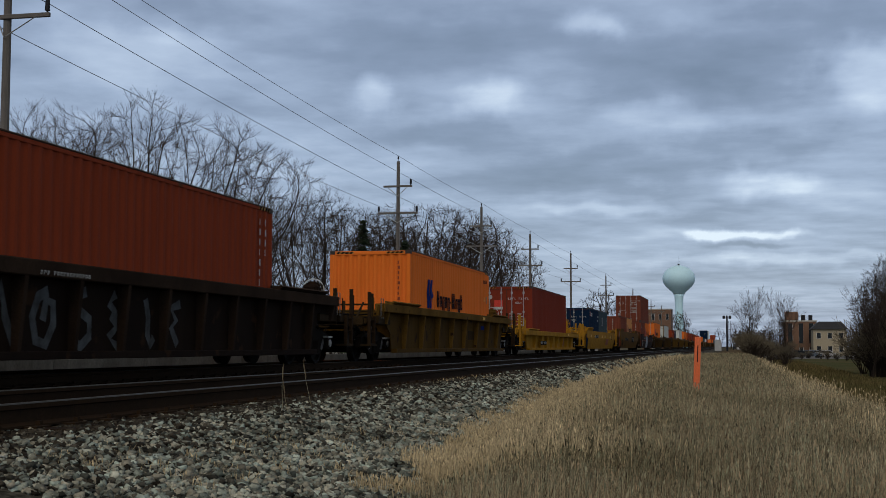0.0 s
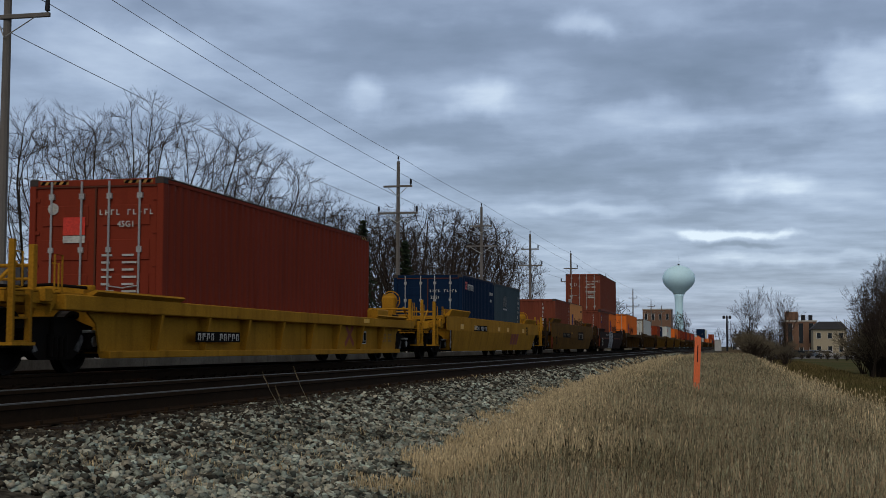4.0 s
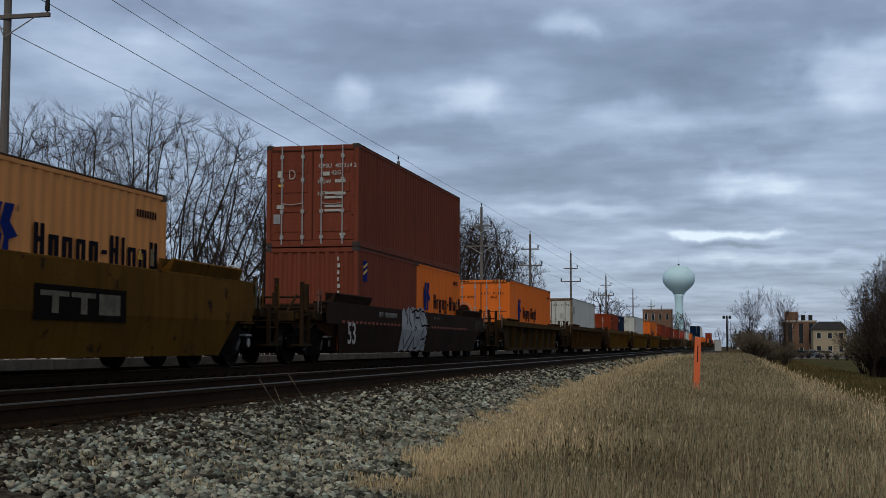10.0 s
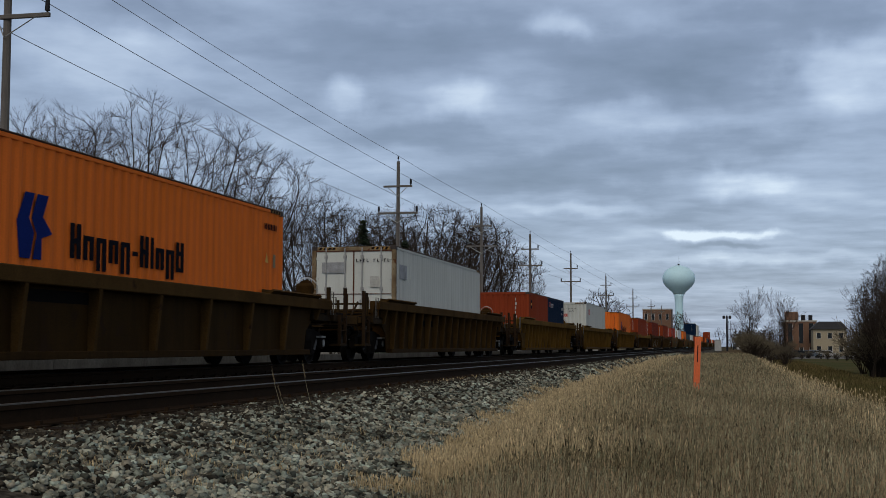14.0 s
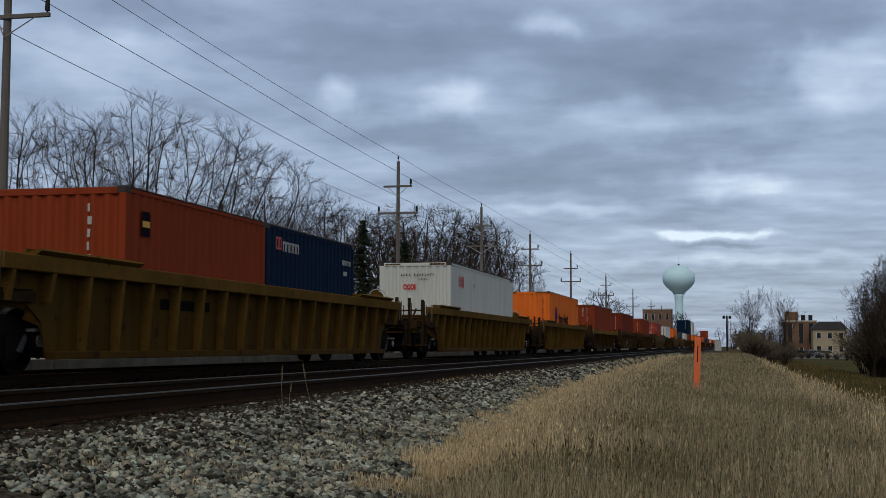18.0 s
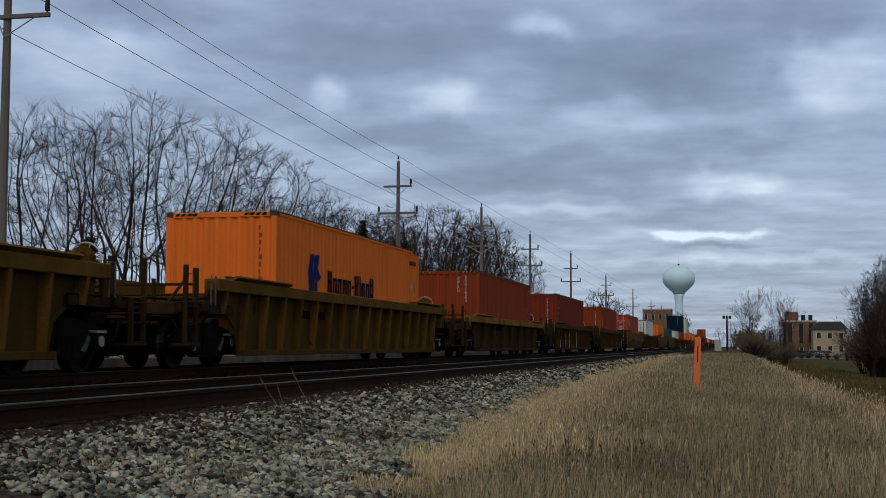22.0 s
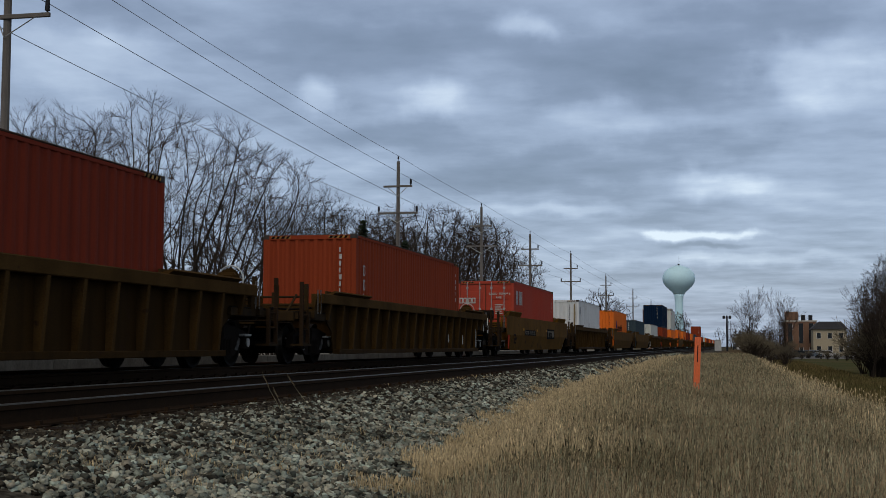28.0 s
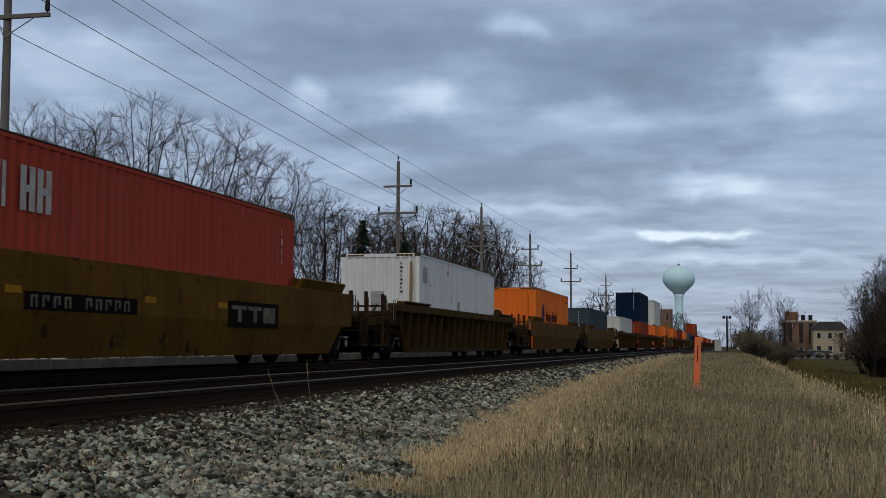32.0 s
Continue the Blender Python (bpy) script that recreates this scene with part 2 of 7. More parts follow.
M_TWIG = surface("twigs", (0.055, 0.042, 0.034), 0.9, second=(0.035, 0.027, 0.022), scale=1.5, bump=0, spec=0.03)
M_BRUSH = surface("brush_twigs", (0.125, 0.105, 0.072), 0.9, second=(0.075, 0.062, 0.045), scale=0.7, bump=0, spec=0.03)
M_NEEDLE = surface("needles", (0.022, 0.035, 0.016), 0.8, second=(0.012, 0.02, 0.01), scale=2, bump=0, island=0.3)
M_POLE = surface("weathered_pole", (0.16, 0.145, 0.13), 0.9, second=(0.10, 0.09, 0.08), scale=2, grain=40, bump=0.4, streak=0.4)
M_WIRE = surface("wire", (0.22, 0.225, 0.24), 0.6, bump=0)
M_STAKE = surface("marker_orange", (0.85, 0.18, 0.06), 0.5, second=(0.75, 0.2, 0.1), scale=5, bump=0.03)
M_TOWER = surface("tower_paint", (0.62, 0.90, 1.0), 0.3, second=(0.58, 0.87, 1.0), scale=0.15, grain=1, bump=0.0, streak=0.08, grit=0.03)
M_BRICK = surface("brick_wall", (0.20, 0.115, 0.075), 0.85, second=(0.14, 0.08, 0.055), scale=0.5, grain=9)
M_TANWALL = surface("tan_wall", (0.40, 0.34, 0.24), 0.85, second=(0.32, 0.27, 0.19), scale=0.4, grain=9)
M_CONC = surface("pale_concrete", (0.48, 0.46, 0.42), 0.85, second=(0.36, 0.34, 0.31), scale=0.5, grain=10)
M_OLDCONC = surface("stained_concrete", (0.17, 0.165, 0.145), 0.9, second=(0.09, 0.085, 0.07), amount=0.8, scale=1.2, grain=14, streak=0.4)
M_ROOF = surface("dark_shingles", (0.06, 0.06, 0.065), 0.85, second=(0.04, 0.04, 0.045), scale=0.6, grain=12)
M_GLASS = surface("window_dark", (0.02, 0.025, 0.03), 0.12, bump=0)
M_TRIM = surface("white_trim", (0.7, 0.7, 0.67), 0.6)
M_TYRE = surface("tyre", (0.015, 0.015, 0.015), 0.85)
M_SIGNAL = surface("signal_black", (0.015, 0.015, 0.017), 0.6)
M_CABINET = surface("cabinet_grey", (0.45, 0.46, 0.45), 0.5)

# ---- the lie of the land (rail tops at z = 0, both tracks run along y) ----
TRACK_NEAR, TRACK_TRAIN = -5.66, -10.33


def smoothstep(a, b, x):
    t = min(1.0, max(0.0, (x - a) / (b - a)))
    return t * t * (3 - 2 * t)


def toe(y):
    """Where the ballast shoulder runs out into the grass."""
    return -1.75 - 0.5 * smoothstep(6, 14, y) - 0.8 * smoothstep(10, 26, y) - 0.75 * smoothstep(25, 60, y)


def ground_z(x, y):
    bed, field = -0.205, -0.50
    far_field = -1.75
    z = bed
    t = toe(y)
    if x > -4.25:
        z = bed + (field - bed) * smoothstep(-4.25, t, x)
    if x > t:
        z = field + 0.05 * noise.noise((x * 0.6, y * 0.3, 1.0)) * min(1, x - t)
    brow = 0.85 + 0.48 * smoothstep(30, 10, y) + 0.12 * noise.noise((y * 0.35, 0.0, 7.0))
    if x > brow:
        z += (far_field - field) * smoothstep(brow, brow + 2.8, x)
    if x < -13.2:
        z = bed + (-0.62 - bed) * smoothstep(-13.2, -16.5, x)
    if abs(x) > 12:
        z += 0.12 * noise.noise((x * 0.05, y * 0.05, 4.0)) * min(1.0, (abs(x) - 12) / 20)
    return z


def ground_material():
    m = bpy.data.materials.new("ground_cover")
    m.use_nodes = True
    t = m.node_tree
    n, ln = t.nodes, t.links
    p = n["Principled BSDF"]
    p.inputs["Roughness"].default_value = 0.95
    p.inputs["Specular IOR Level"].default_value = 0.03
    co = n.new("ShaderNodeTexCoord")
    sep = n.new("ShaderNodeSeparateXYZ")
    ln.new(co.outputs["Object"], sep.inputs[0])

    def nz(scale, detail=5):
        x = n.new("ShaderNodeTexNoise")
        x.inputs["Scale"].default_value, x.inputs["Detail"].default_value = scale, detail
        ln.new(co.outputs["Object"], x.inputs["Vector"])
        return x.outputs["Fac"]

    def rng(v, a, b):
        x = n.new("ShaderNodeMapRange")
        x.inputs["From Min"].default_value, x.inputs["From Max"].default_value = a, b
        ln.new(v, x.inputs["Value"])
        return x.outputs["Result"]

    def add(a, b, k):
        x = n.new("ShaderNodeMath")
        x.operation = "MULTIPLY_ADD"
        ln.new(b, x.inputs[0])
        x.inputs[1].default_value = k
        ln.new(a, x.inputs[2])
        return x.outputs[0]

    def mix(f, a, b):
        x = n.new("ShaderNodeMix")
        x.data_type = "RGBA"
        ln.new(f, x.inputs["Factor"])
        for sock, v in ((x.inputs["A"], a), (x.inputs["B"], b)):
            if isinstance(v, tuple):
                sock.default_value = (*v, 1)
            else:
                ln.new(v, sock)
        return x.outputs["Result"]

    wob = nz(0.5)
    xx = add(sep.outputs["X"], wob, 2.2)
    gravel = mix(rng(nz(22, 6), 0.35, 0.65), (0.02, 0.018, 0.014), (0.09, 0.082, 0.068))
    # near-black bed: the shade under and beside the train is part of this colour
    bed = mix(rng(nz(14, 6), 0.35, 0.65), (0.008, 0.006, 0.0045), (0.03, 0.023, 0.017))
    dry = mix(rng(nz(9, 8), 0.3, 0.7), (0.05, 0.035, 0.018), (0.13, 0.09, 0.045))
    lawn = mix(rng(nz(0.25, 8), 0.35, 0.65), (0.045, 0.052, 0.014), (0.085, 0.07, 0.026))
    far = mix(rng(nz(0.03, 8), 0.4, 0.6), (0.06, 0.055, 0.03), (0.10, 0.08, 0.045))
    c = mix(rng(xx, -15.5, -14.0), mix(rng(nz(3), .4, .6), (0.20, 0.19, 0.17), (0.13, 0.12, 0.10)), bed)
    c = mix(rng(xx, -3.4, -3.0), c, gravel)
    c = mix(rng(xx, -1.4, -0.6), c, dry)
    c = mix(rng(xx, 5.5, 7.5), c, lawn)
    c = mix(rng(xx, 60.0, 90.0), c, far)
    ys = n.new("ShaderNodeMapRange")
    ys.inputs["From Min"].default_value, ys.inputs["From Max"].default_value = 300.0, 420.0
    ln.new(sep.outputs["Y"], ys.inputs["Value"])
    c = mix(ys.outputs["Result"], c, far)
    ln.new(c, p.inputs["Base Color"])
    b = n.new("ShaderNodeBump")
    b.inputs["Strength"].default_value, b.inputs["Distance"].default_value = 0.5, 0.05
    ln.new(nz(16, 8), b.inputs["Height"])
    ln.new(b.outputs[0], p.inputs["Normal"])
    return m


def build_ground():
    xs = [-4500, -2500, -1200, -600, -300, -150, -90, -60, -45, -35, -28, -23, -20, -18, -16.5, -15, -14, -13.2, -12, -9, -7, -5, -4.25]
    x = -4.0
    while x < 9:
        xs.append(x)
        x += 0.25
    xs += [10, 12, 15, 20, 27, 36, 50, 75, 110, 160, 300, 600, 1200, 2500, 4500]
    ys = [-3000, -1000, -300, -100, -40, -15, 0, 4]
    y = 6.0
    while y < 90:
        ys.append(y)
        y *= 1.035
    ys += [95, 110, 130, 160, 200, 250, 320, 420, 600, 900, 1500, 2500, 4500]
    verts = [(x, y, ground_z(x, y)) for y in ys for x in xs]
    w = len(xs)
    faces = [(j * w + i, j * w + i + 1, (j + 1) * w + i + 1, (j + 1) * w + i) for j in range(len(ys) - 1) for i in range(w - 1)]
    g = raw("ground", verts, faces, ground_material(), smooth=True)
    tagged(g, "rail-side ground of gravel, dry grass and dull lawn", "ground", kind="structure")


build_ground()


# ---- cloud deck: one wide sheet far above, drifting ----
def build_clouds():
    m = bpy.data.materials.new("cloud_cover")
    m.use_nodes = True
    t = m.node_tree
    n, ln = t.nodes, t.links
    n.remove(n["Principled BSDF"])
    co = n.new("ShaderNodeTexCoord")

    def nz(vec, scale, detail, rough=0.5, warp=0.0):
        x = n.new("ShaderNodeTexNoise")
        x.inputs["Scale"].default_value, x.inputs["Detail"].default_value = scale, detail
        x.inputs["Roughness"].default_value, x.inputs["Distortion"].default_value = rough, warp
        ln.new(vec, x.inputs["Vector"])
        return x.outputs["Fac"]

    def maths(op, a, b):
        x = n.new("ShaderNodeMath")
        x.operation = op
        for s, v in zip(x.inputs, (a, b)):
            if isinstance(v, (int, float)):
                s.default_value = v
            else:
                ln.new(v, s)
        return x.outputs[0]

    sep = n.new("ShaderNodeSeparateXYZ")
    ln.new(co.outputs["Object"], sep.inputs[0])
    flat = maths("SQRT", maths("ADD", maths("MULTIPLY", sep.outputs[0], sep.outputs[0]), maths("MULTIPLY", sep.outputs[1], sep.outputs[1])), 0)
    az = maths("ARCTAN2", sep.outputs[0], sep.outputs[1])
    el = maths("ARCTAN2", sep.outputs[2], flat)

    def vec(x, y):
        c = n.new("ShaderNodeCombineXYZ")
        for s, v in zip(c.inputs, (x, y)):
            ln.new(v, s)
        return c.outputs[0]

    # the deck is a flat layer seen from below: billows shrink and flatten towards the horizon
    lift = maths("ADD", sep.outputs[2], maths("MULTIPLY", flat, 0.075))
    uv = vec(maths("DIVIDE", sep.outputs[0], lift), maths("DIVIDE", sep.outputs[1], lift))
    big = nz(uv, 0.55, 4, 0.5)
    mid = nz(uv, 1.5, 8, 0.55)
    puff = nz(uv, 5.0, 6, 0.5)
    angles = vec(az, el)
    w1 = n.new("ShaderNodeTexNoise")
    w1.inputs["Scale"].default_value, w1.inputs["Detail"].default_value = 16.0, 6.0
    ln.new(angles, w1.inputs["Vector"])
    warp = n.new("ShaderNodeVectorMath")
    warp.operation = "MULTIPLY_ADD"
    warp.inputs[1].default_value = (0.11, 0.045, 0)
    ln.new(w1.outputs["Color"], warp.inputs[0])
    ln.new(angles, warp.inputs[2])
    f = maths("ADD", maths("MULTIPLY", big, 0.26), maths("MULTIPLY", mid, 0.42))
    f = maths("ADD", f, maths("MULTIPLY", puff, 0.16))
    f = maths("ADD", f, 0.115)
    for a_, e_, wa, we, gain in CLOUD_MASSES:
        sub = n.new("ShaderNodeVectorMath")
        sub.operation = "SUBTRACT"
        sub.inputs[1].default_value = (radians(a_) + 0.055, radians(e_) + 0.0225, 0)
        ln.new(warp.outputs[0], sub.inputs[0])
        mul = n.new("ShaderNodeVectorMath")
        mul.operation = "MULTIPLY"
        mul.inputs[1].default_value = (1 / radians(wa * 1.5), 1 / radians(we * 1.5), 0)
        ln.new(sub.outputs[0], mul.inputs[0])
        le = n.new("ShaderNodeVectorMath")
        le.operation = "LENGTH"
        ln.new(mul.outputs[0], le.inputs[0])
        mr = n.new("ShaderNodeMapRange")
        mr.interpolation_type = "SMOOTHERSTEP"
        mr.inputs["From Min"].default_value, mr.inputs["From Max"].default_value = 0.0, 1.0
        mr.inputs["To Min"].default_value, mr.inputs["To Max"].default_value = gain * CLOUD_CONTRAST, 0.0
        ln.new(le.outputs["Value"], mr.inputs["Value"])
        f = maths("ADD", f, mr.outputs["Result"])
    r = n.new("ShaderNodeValToRGB")
    e = r.color_ramp.elements
    e[0].position, e[0].color = 0.30, (0.13, 0.172, 0.245, 1)
    e[1].position, e[1].color = 0.80, (0.66, 0.76, 0.86, 1)
    for pos, col in ((0.45, (0.20, 0.255, 0.36, 1)), (0.56, (0.30, 0.375, 0.51, 1)), (0.67, (0.43, 0.52, 0.66, 1))):
        k = e.new(pos)
        k.color = col
    ln.new(f, r.inputs[0])
    high = n.new("ShaderNodeMapRange")
    high.inputs["From Min"].default_value, high.inputs["From Max"].default_value = radians(15), radians(38)
    ln.new(el, high.inputs["Value"])
    tint = n.new("ShaderNodeMix")
    tint.data_type, tint.blend_type = "RGBA", "MIX"
    tint.inputs["A"].default_value, tint.inputs["B"].default_value = (1, 1, 1, 1), (0.80, 0.60, 0.40, 1)
    ln.new(high.outputs["Result"], tint.inputs["Factor"])
    hue = n.new("ShaderNodeMix")
    hue.data_type, hue.blend_type = "RGBA", "MULTIPLY"
    hue.inputs["Factor"].default_value = 1.0
    ln.new(r.outputs[0], hue.inputs["A"])
    ln.new(tint.outputs["Result"], hue.inputs["B"])
    em = n.new("ShaderNodeEmission")
    em.inputs["Strength"].default_value = CLOUD_GLOW
    ln.new(hue.outputs["Result"], em.inputs["Color"])
    tr = n.new("ShaderNodeBsdfTransparent")
    mx = n.new("ShaderNodeMixShader")
    mx.inputs[0].default_value = 0.72
    ln.new(tr.outputs[0], mx.inputs[1])
    ln.new(em.outputs[0], mx.inputs[2])
    ln.new(mx.outputs[0], n["Material Output"].inputs["Surface"])
    rings, seg = [0, 500, 1000, 1500, 2000, 2500, 3000, 3400, 3700, 4000, 4200, 4350, 4470, 4550, 4600], 72
    verts, faces = [(0, 0, 690)], []
    for r_ in rings[1:]:
        z = 720 * math.sqrt(max(0.0, 1 - (r_ / 4600) ** 2)) - 30
        verts += [(r_ * math.cos(k * math.tau / seg), r_ * math.sin(k * math.tau / seg), z) for k in range(seg)]
    for k in range(seg):
        faces.append((0, 1 + k, 1 + (k + 1) % seg))
    for j in range(len(rings) - 2):
        a, b = 1 + j * seg, 1 + (j + 1) * seg
        faces += [(a + k, b + k, b + (k + 1) % seg, a + (k + 1) % seg) for k in range(seg)]
    ob = raw("cloud_deck", verts, faces, m, smooth=True)
    return tagged(ob, "layered grey and white overcast clouds drifting slowly", "clouds", kind="structure")


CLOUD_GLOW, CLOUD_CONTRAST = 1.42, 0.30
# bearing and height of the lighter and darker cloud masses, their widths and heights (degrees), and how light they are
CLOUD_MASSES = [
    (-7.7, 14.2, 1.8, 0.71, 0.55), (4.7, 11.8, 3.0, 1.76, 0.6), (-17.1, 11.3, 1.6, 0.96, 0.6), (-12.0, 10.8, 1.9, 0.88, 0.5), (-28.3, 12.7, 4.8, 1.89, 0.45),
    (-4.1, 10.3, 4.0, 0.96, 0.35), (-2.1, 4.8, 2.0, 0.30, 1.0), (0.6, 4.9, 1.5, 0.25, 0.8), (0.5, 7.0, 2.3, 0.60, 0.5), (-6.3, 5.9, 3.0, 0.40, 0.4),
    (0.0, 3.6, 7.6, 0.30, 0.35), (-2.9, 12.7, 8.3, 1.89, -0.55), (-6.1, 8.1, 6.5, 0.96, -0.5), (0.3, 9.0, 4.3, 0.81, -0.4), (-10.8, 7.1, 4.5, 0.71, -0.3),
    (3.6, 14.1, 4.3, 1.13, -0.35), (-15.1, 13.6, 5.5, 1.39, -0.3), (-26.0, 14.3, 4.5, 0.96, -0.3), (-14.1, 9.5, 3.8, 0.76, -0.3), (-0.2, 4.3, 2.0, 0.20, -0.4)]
clouds = build_clouds()


# ---- the tracks ----
def rail_mesh(name, y0, y1):
    prof = [(-0.07, -0.171), (0.07, -0.171), (0.07, -0.155), (0.012, -0.135), (0.010, -0.05), (0.036, -0.04), (0.036, -0.008),
            (0.028, 0.0), (-0.028, 0.0), (-0.036, -0.008), (-0.036, -0.04), (-0.010, -0.05), (-0.012, -0.135), (-0.07, -0.155)]
    bm = prism(bmesh.new(), prof, "y", y0, y1)
    me = bpy.data.meshes.new(name)
    bm.to_mesh(me)
    bm.free()
    me.materials.append(M_RAIL)
    me.materials.append(M_RAILHEAD)
    for p in me.polygons:
        if p.normal.z > 0.5 and p.center.z > -0.02:
            p.material_index = 1
    return me


def build_track(x, label, tie_parts):
    tr = thing("railway_track", label, "railway track", "railway tracks", "structure", pose(x, 0, 0))
    me = rail_mesh("rail", -30, 900)
    for dx in (-0.7525, 0.7525):
        sharing("rail", me, tr, pose(dx, 0, 0))
    tie = boxes((-1.3, 1.3, -0.115, 0.115, -0.35, -0.172), bevel=0.012)
    tm = bpy.data.meshes.new("tie")
    tie.to_mesh(tm)
    tie.free()
    tm.materials.append(M_TIE)
    plate = boxes((-0.17, 0.17, -0.1, 0.1, -0.174, -0.158), (-0.12, -0.085, -0.07, -0.03, -0.16, -0.125), (0.085, 0.12, 0.03, 0.07, -0.16, -0.125))
    pm = bpy.data.meshes.new("tie_plate")
    plate.to_mesh(pm)
    plate.free()
    pm.materials.append(M_RAIL)
    rest = bmesh.new()
    k = 0
    y = -5.0
    while y < 300:
        j = random.uniform(-0.06, 0.06)
        if 5 < y < 5 + tie_parts * 0.53:
            t = sharing("tie", tm, tr, pose(j, y, random.uniform(-0.012, 0.0), 0, 0, random.uniform(-1, 1)))
            if k < 60:
                sharing("tie_plate", pm, t, pose(0.7525 - j, 0, 0))
            k += 1
        else:
            box(rest, -1.3 + j, 1.3 + j, y - 0.115, y + 0.115, -0.35, -0.172)
        y += 0.53
    o = part("far_ties", rest, M_TIE, tr, "dark ties farther along the track")
    o["kind"] = "stuff"
    return tr


def build_low_wall():
    w = thing("low_wall", "low pale concrete wall along the far side of the tracks", "wall", kind="structure", m=pose(-16.2, 0, -0.72))
    me = bpy.data.meshes.new("panel")
    bm = boxes((-0.12, 0.12, 0.008, 2.432, 0.0, 0.78), bevel=0.012)
    bm.to_mesh(me)
    bm.free()
    me.materials.append(M_OLDCONC)
    for i in range(56):
        sharing("panel", me, w, pose(0, 4 + i * 2.44, 0.006 * math.sin(i * 2.3)))


build_low_wall()
build_track(TRACK_NEAR, "empty railway track with brown rails on dark wooden ties", 110)
build_track(TRACK_TRAIN, "railway track under the train, rails on dark ties", 60)


# ---- the train ----
def build_truck(paint):
    """A two-axle truck, its middle at the origin on the rail tops."""
    axle_y = 0.89
    tk = new("truck")
    tk.empty_display_size = 0.1
    for sx in (-1, 1):
        bm = bmesh.new()
        out = [(-1.28, 0.36), (-1.28, 0.62), (-1.0, 0.68), (-0.45, 0.78), (0.45, 0.78), (1.0, 0.68), (1.28, 0.62), (1.28, 0.36),
               (0.85, 0.40), (0.45, 0.20), (-0.45, 0.20), (-0.85, 0.40)]
        a, b = sorted((sx * 0.90, sx * 1.06))
        prism(bm, out, "x", a, b)
        for y in (-axle_y, axle_y):
            a, b = sorted((sx * 1.0, sx * 1.17))
            box(bm, a, b, y - 0.14, y + 0.14, 0.33, 0.60, 0.03)
        part("side_frame", bm, M_TRUCK, tk)
        bm = bmesh.new()
        for y in (-0.2, -0.07, 0.07, 0.2):
            tube(bm, [(sx * 1.075, y, 0.24), (sx * 1.075, y, 0.56)], 0.05, 8)
        part("spring_set", bm, M_TRUCK, tk)
        for y in (-axle_y, axle_y):
            bm = bmesh.new()
            tube(bm, [(sx * 1.16, y, 0.46), (sx * 1.19, y, 0.46)], 0.085, 10)
            # one cap in paler steel as a painted glint
            part("bearing_cap", bm, M_GALV if (sx > 0 and y > 0) else M_TRUCK, tk, "steel bearing cap, paler to stand for a glint" if (sx > 0 and y > 0) else "")
    part("bolster", boxes((-1.12, 1.12, -0.2, 0.2, 0.5, 0.8), bevel=0.03), M_TRUCK, tk)
    for y in (-axle_y, axle_y):
        bm = bmesh.new()
        tube(bm, [(-0.95, 0, 0), (0.95, 0, 0)], 0.08, 8)
        for sx in (-1, 1):
            rows = [(sx * 0.69, 0.485), (sx * 0.72, 0.47), (sx * 0.74, 0.458), (sx * 0.835, 0.452)]
            seg = 28
            loops = [[bm.verts.new((x, r * math.cos(k * math.tau / seg), r * math.sin(k * math.tau / seg))) for k in range(seg)] for x, r in
                     [(sx * 0.70, 0.10)] + [(sx * 0.70, 0.36)] + rows + [(sx * 0.835, 0.40), (sx * 0.76, 0.36), (sx * 0.78, 0.16), (sx * 0.84, 0.10)]]
            for u, v in zip(loops, loops[1:]):
                for k in range(seg):
                    bm.faces.new((u[k], u[(k + 1) % seg], v[(k + 1) % seg], v[k]))
        bmesh.ops.recalc_face_normals(bm, faces=bm.faces[:])
        w = part("wheelset", bm, M_WHEEL, tk, smooth=False)
        w.data.materials.append(M_TREAD)
        for q in w.data.polygons:
            c = q.center
            if math.hypot(c.y, c.z) > 0.44 and 0.73 < abs(c.x):
                q.material_index = 1
        w.matrix_basis = pose(0, y, 0.455)
    bm = boxes((-0.95, 0.95, -0.33, -0.27, 0.3, 0.4), (-0.95, 0.95, 0.27, 0.33, 0.3, 0.4))
    part("brake_beam", bm, M_TRUCK, tk)
    for sx in (-1, 1):
        for y in (-axle_y, axle_y):
            a, b = sorted((sx * 1.02, sx * 1.19))
            # paler adapters at one axle imitate glints
            part("bearing_adapter", boxes((a, b, y - 0.16, y + 0.16, 0.58, 0.625), bevel=0.008), M_GALV if y > 0 else M_TRUCK, tk)
        for q in (-1, 1):
            bm = prism(bmesh.new(), [(q * 0.78, 0.5), (q * 0.62, 0.3), (q * 0.50, 0.33), (q * 0.70, 0.56)], "x", *sorted((sx * 1.055, sx * 1.075)))
            part("frame_gusset", bm, M_GLINTSPLASH, tk, "grey-splashed frame gusset with glints in its colour")
        bm = bmesh.new()
        tube(bm, [(sx * 0.9, -1.3, 0.56), (sx * 0.98, -0.6, 0.60), (sx * 0.98, 0.6, 0.60), (sx * 0.9, 1.3, 0.56)], 0.018, 5)
        part("brake_rod", bm, M_GLINTSPLASH, tk)
    return tk


def bracket(bm, x, y, z0, z1, r=0.014, out=0.07, along=0.4):
    """A bent grab iron."""
    tube(bm, [(x, y, z0), (x + out, y, z0), (x + out, y, z1), (x, y, z1)], r, 5)


TEMPLATES = {}


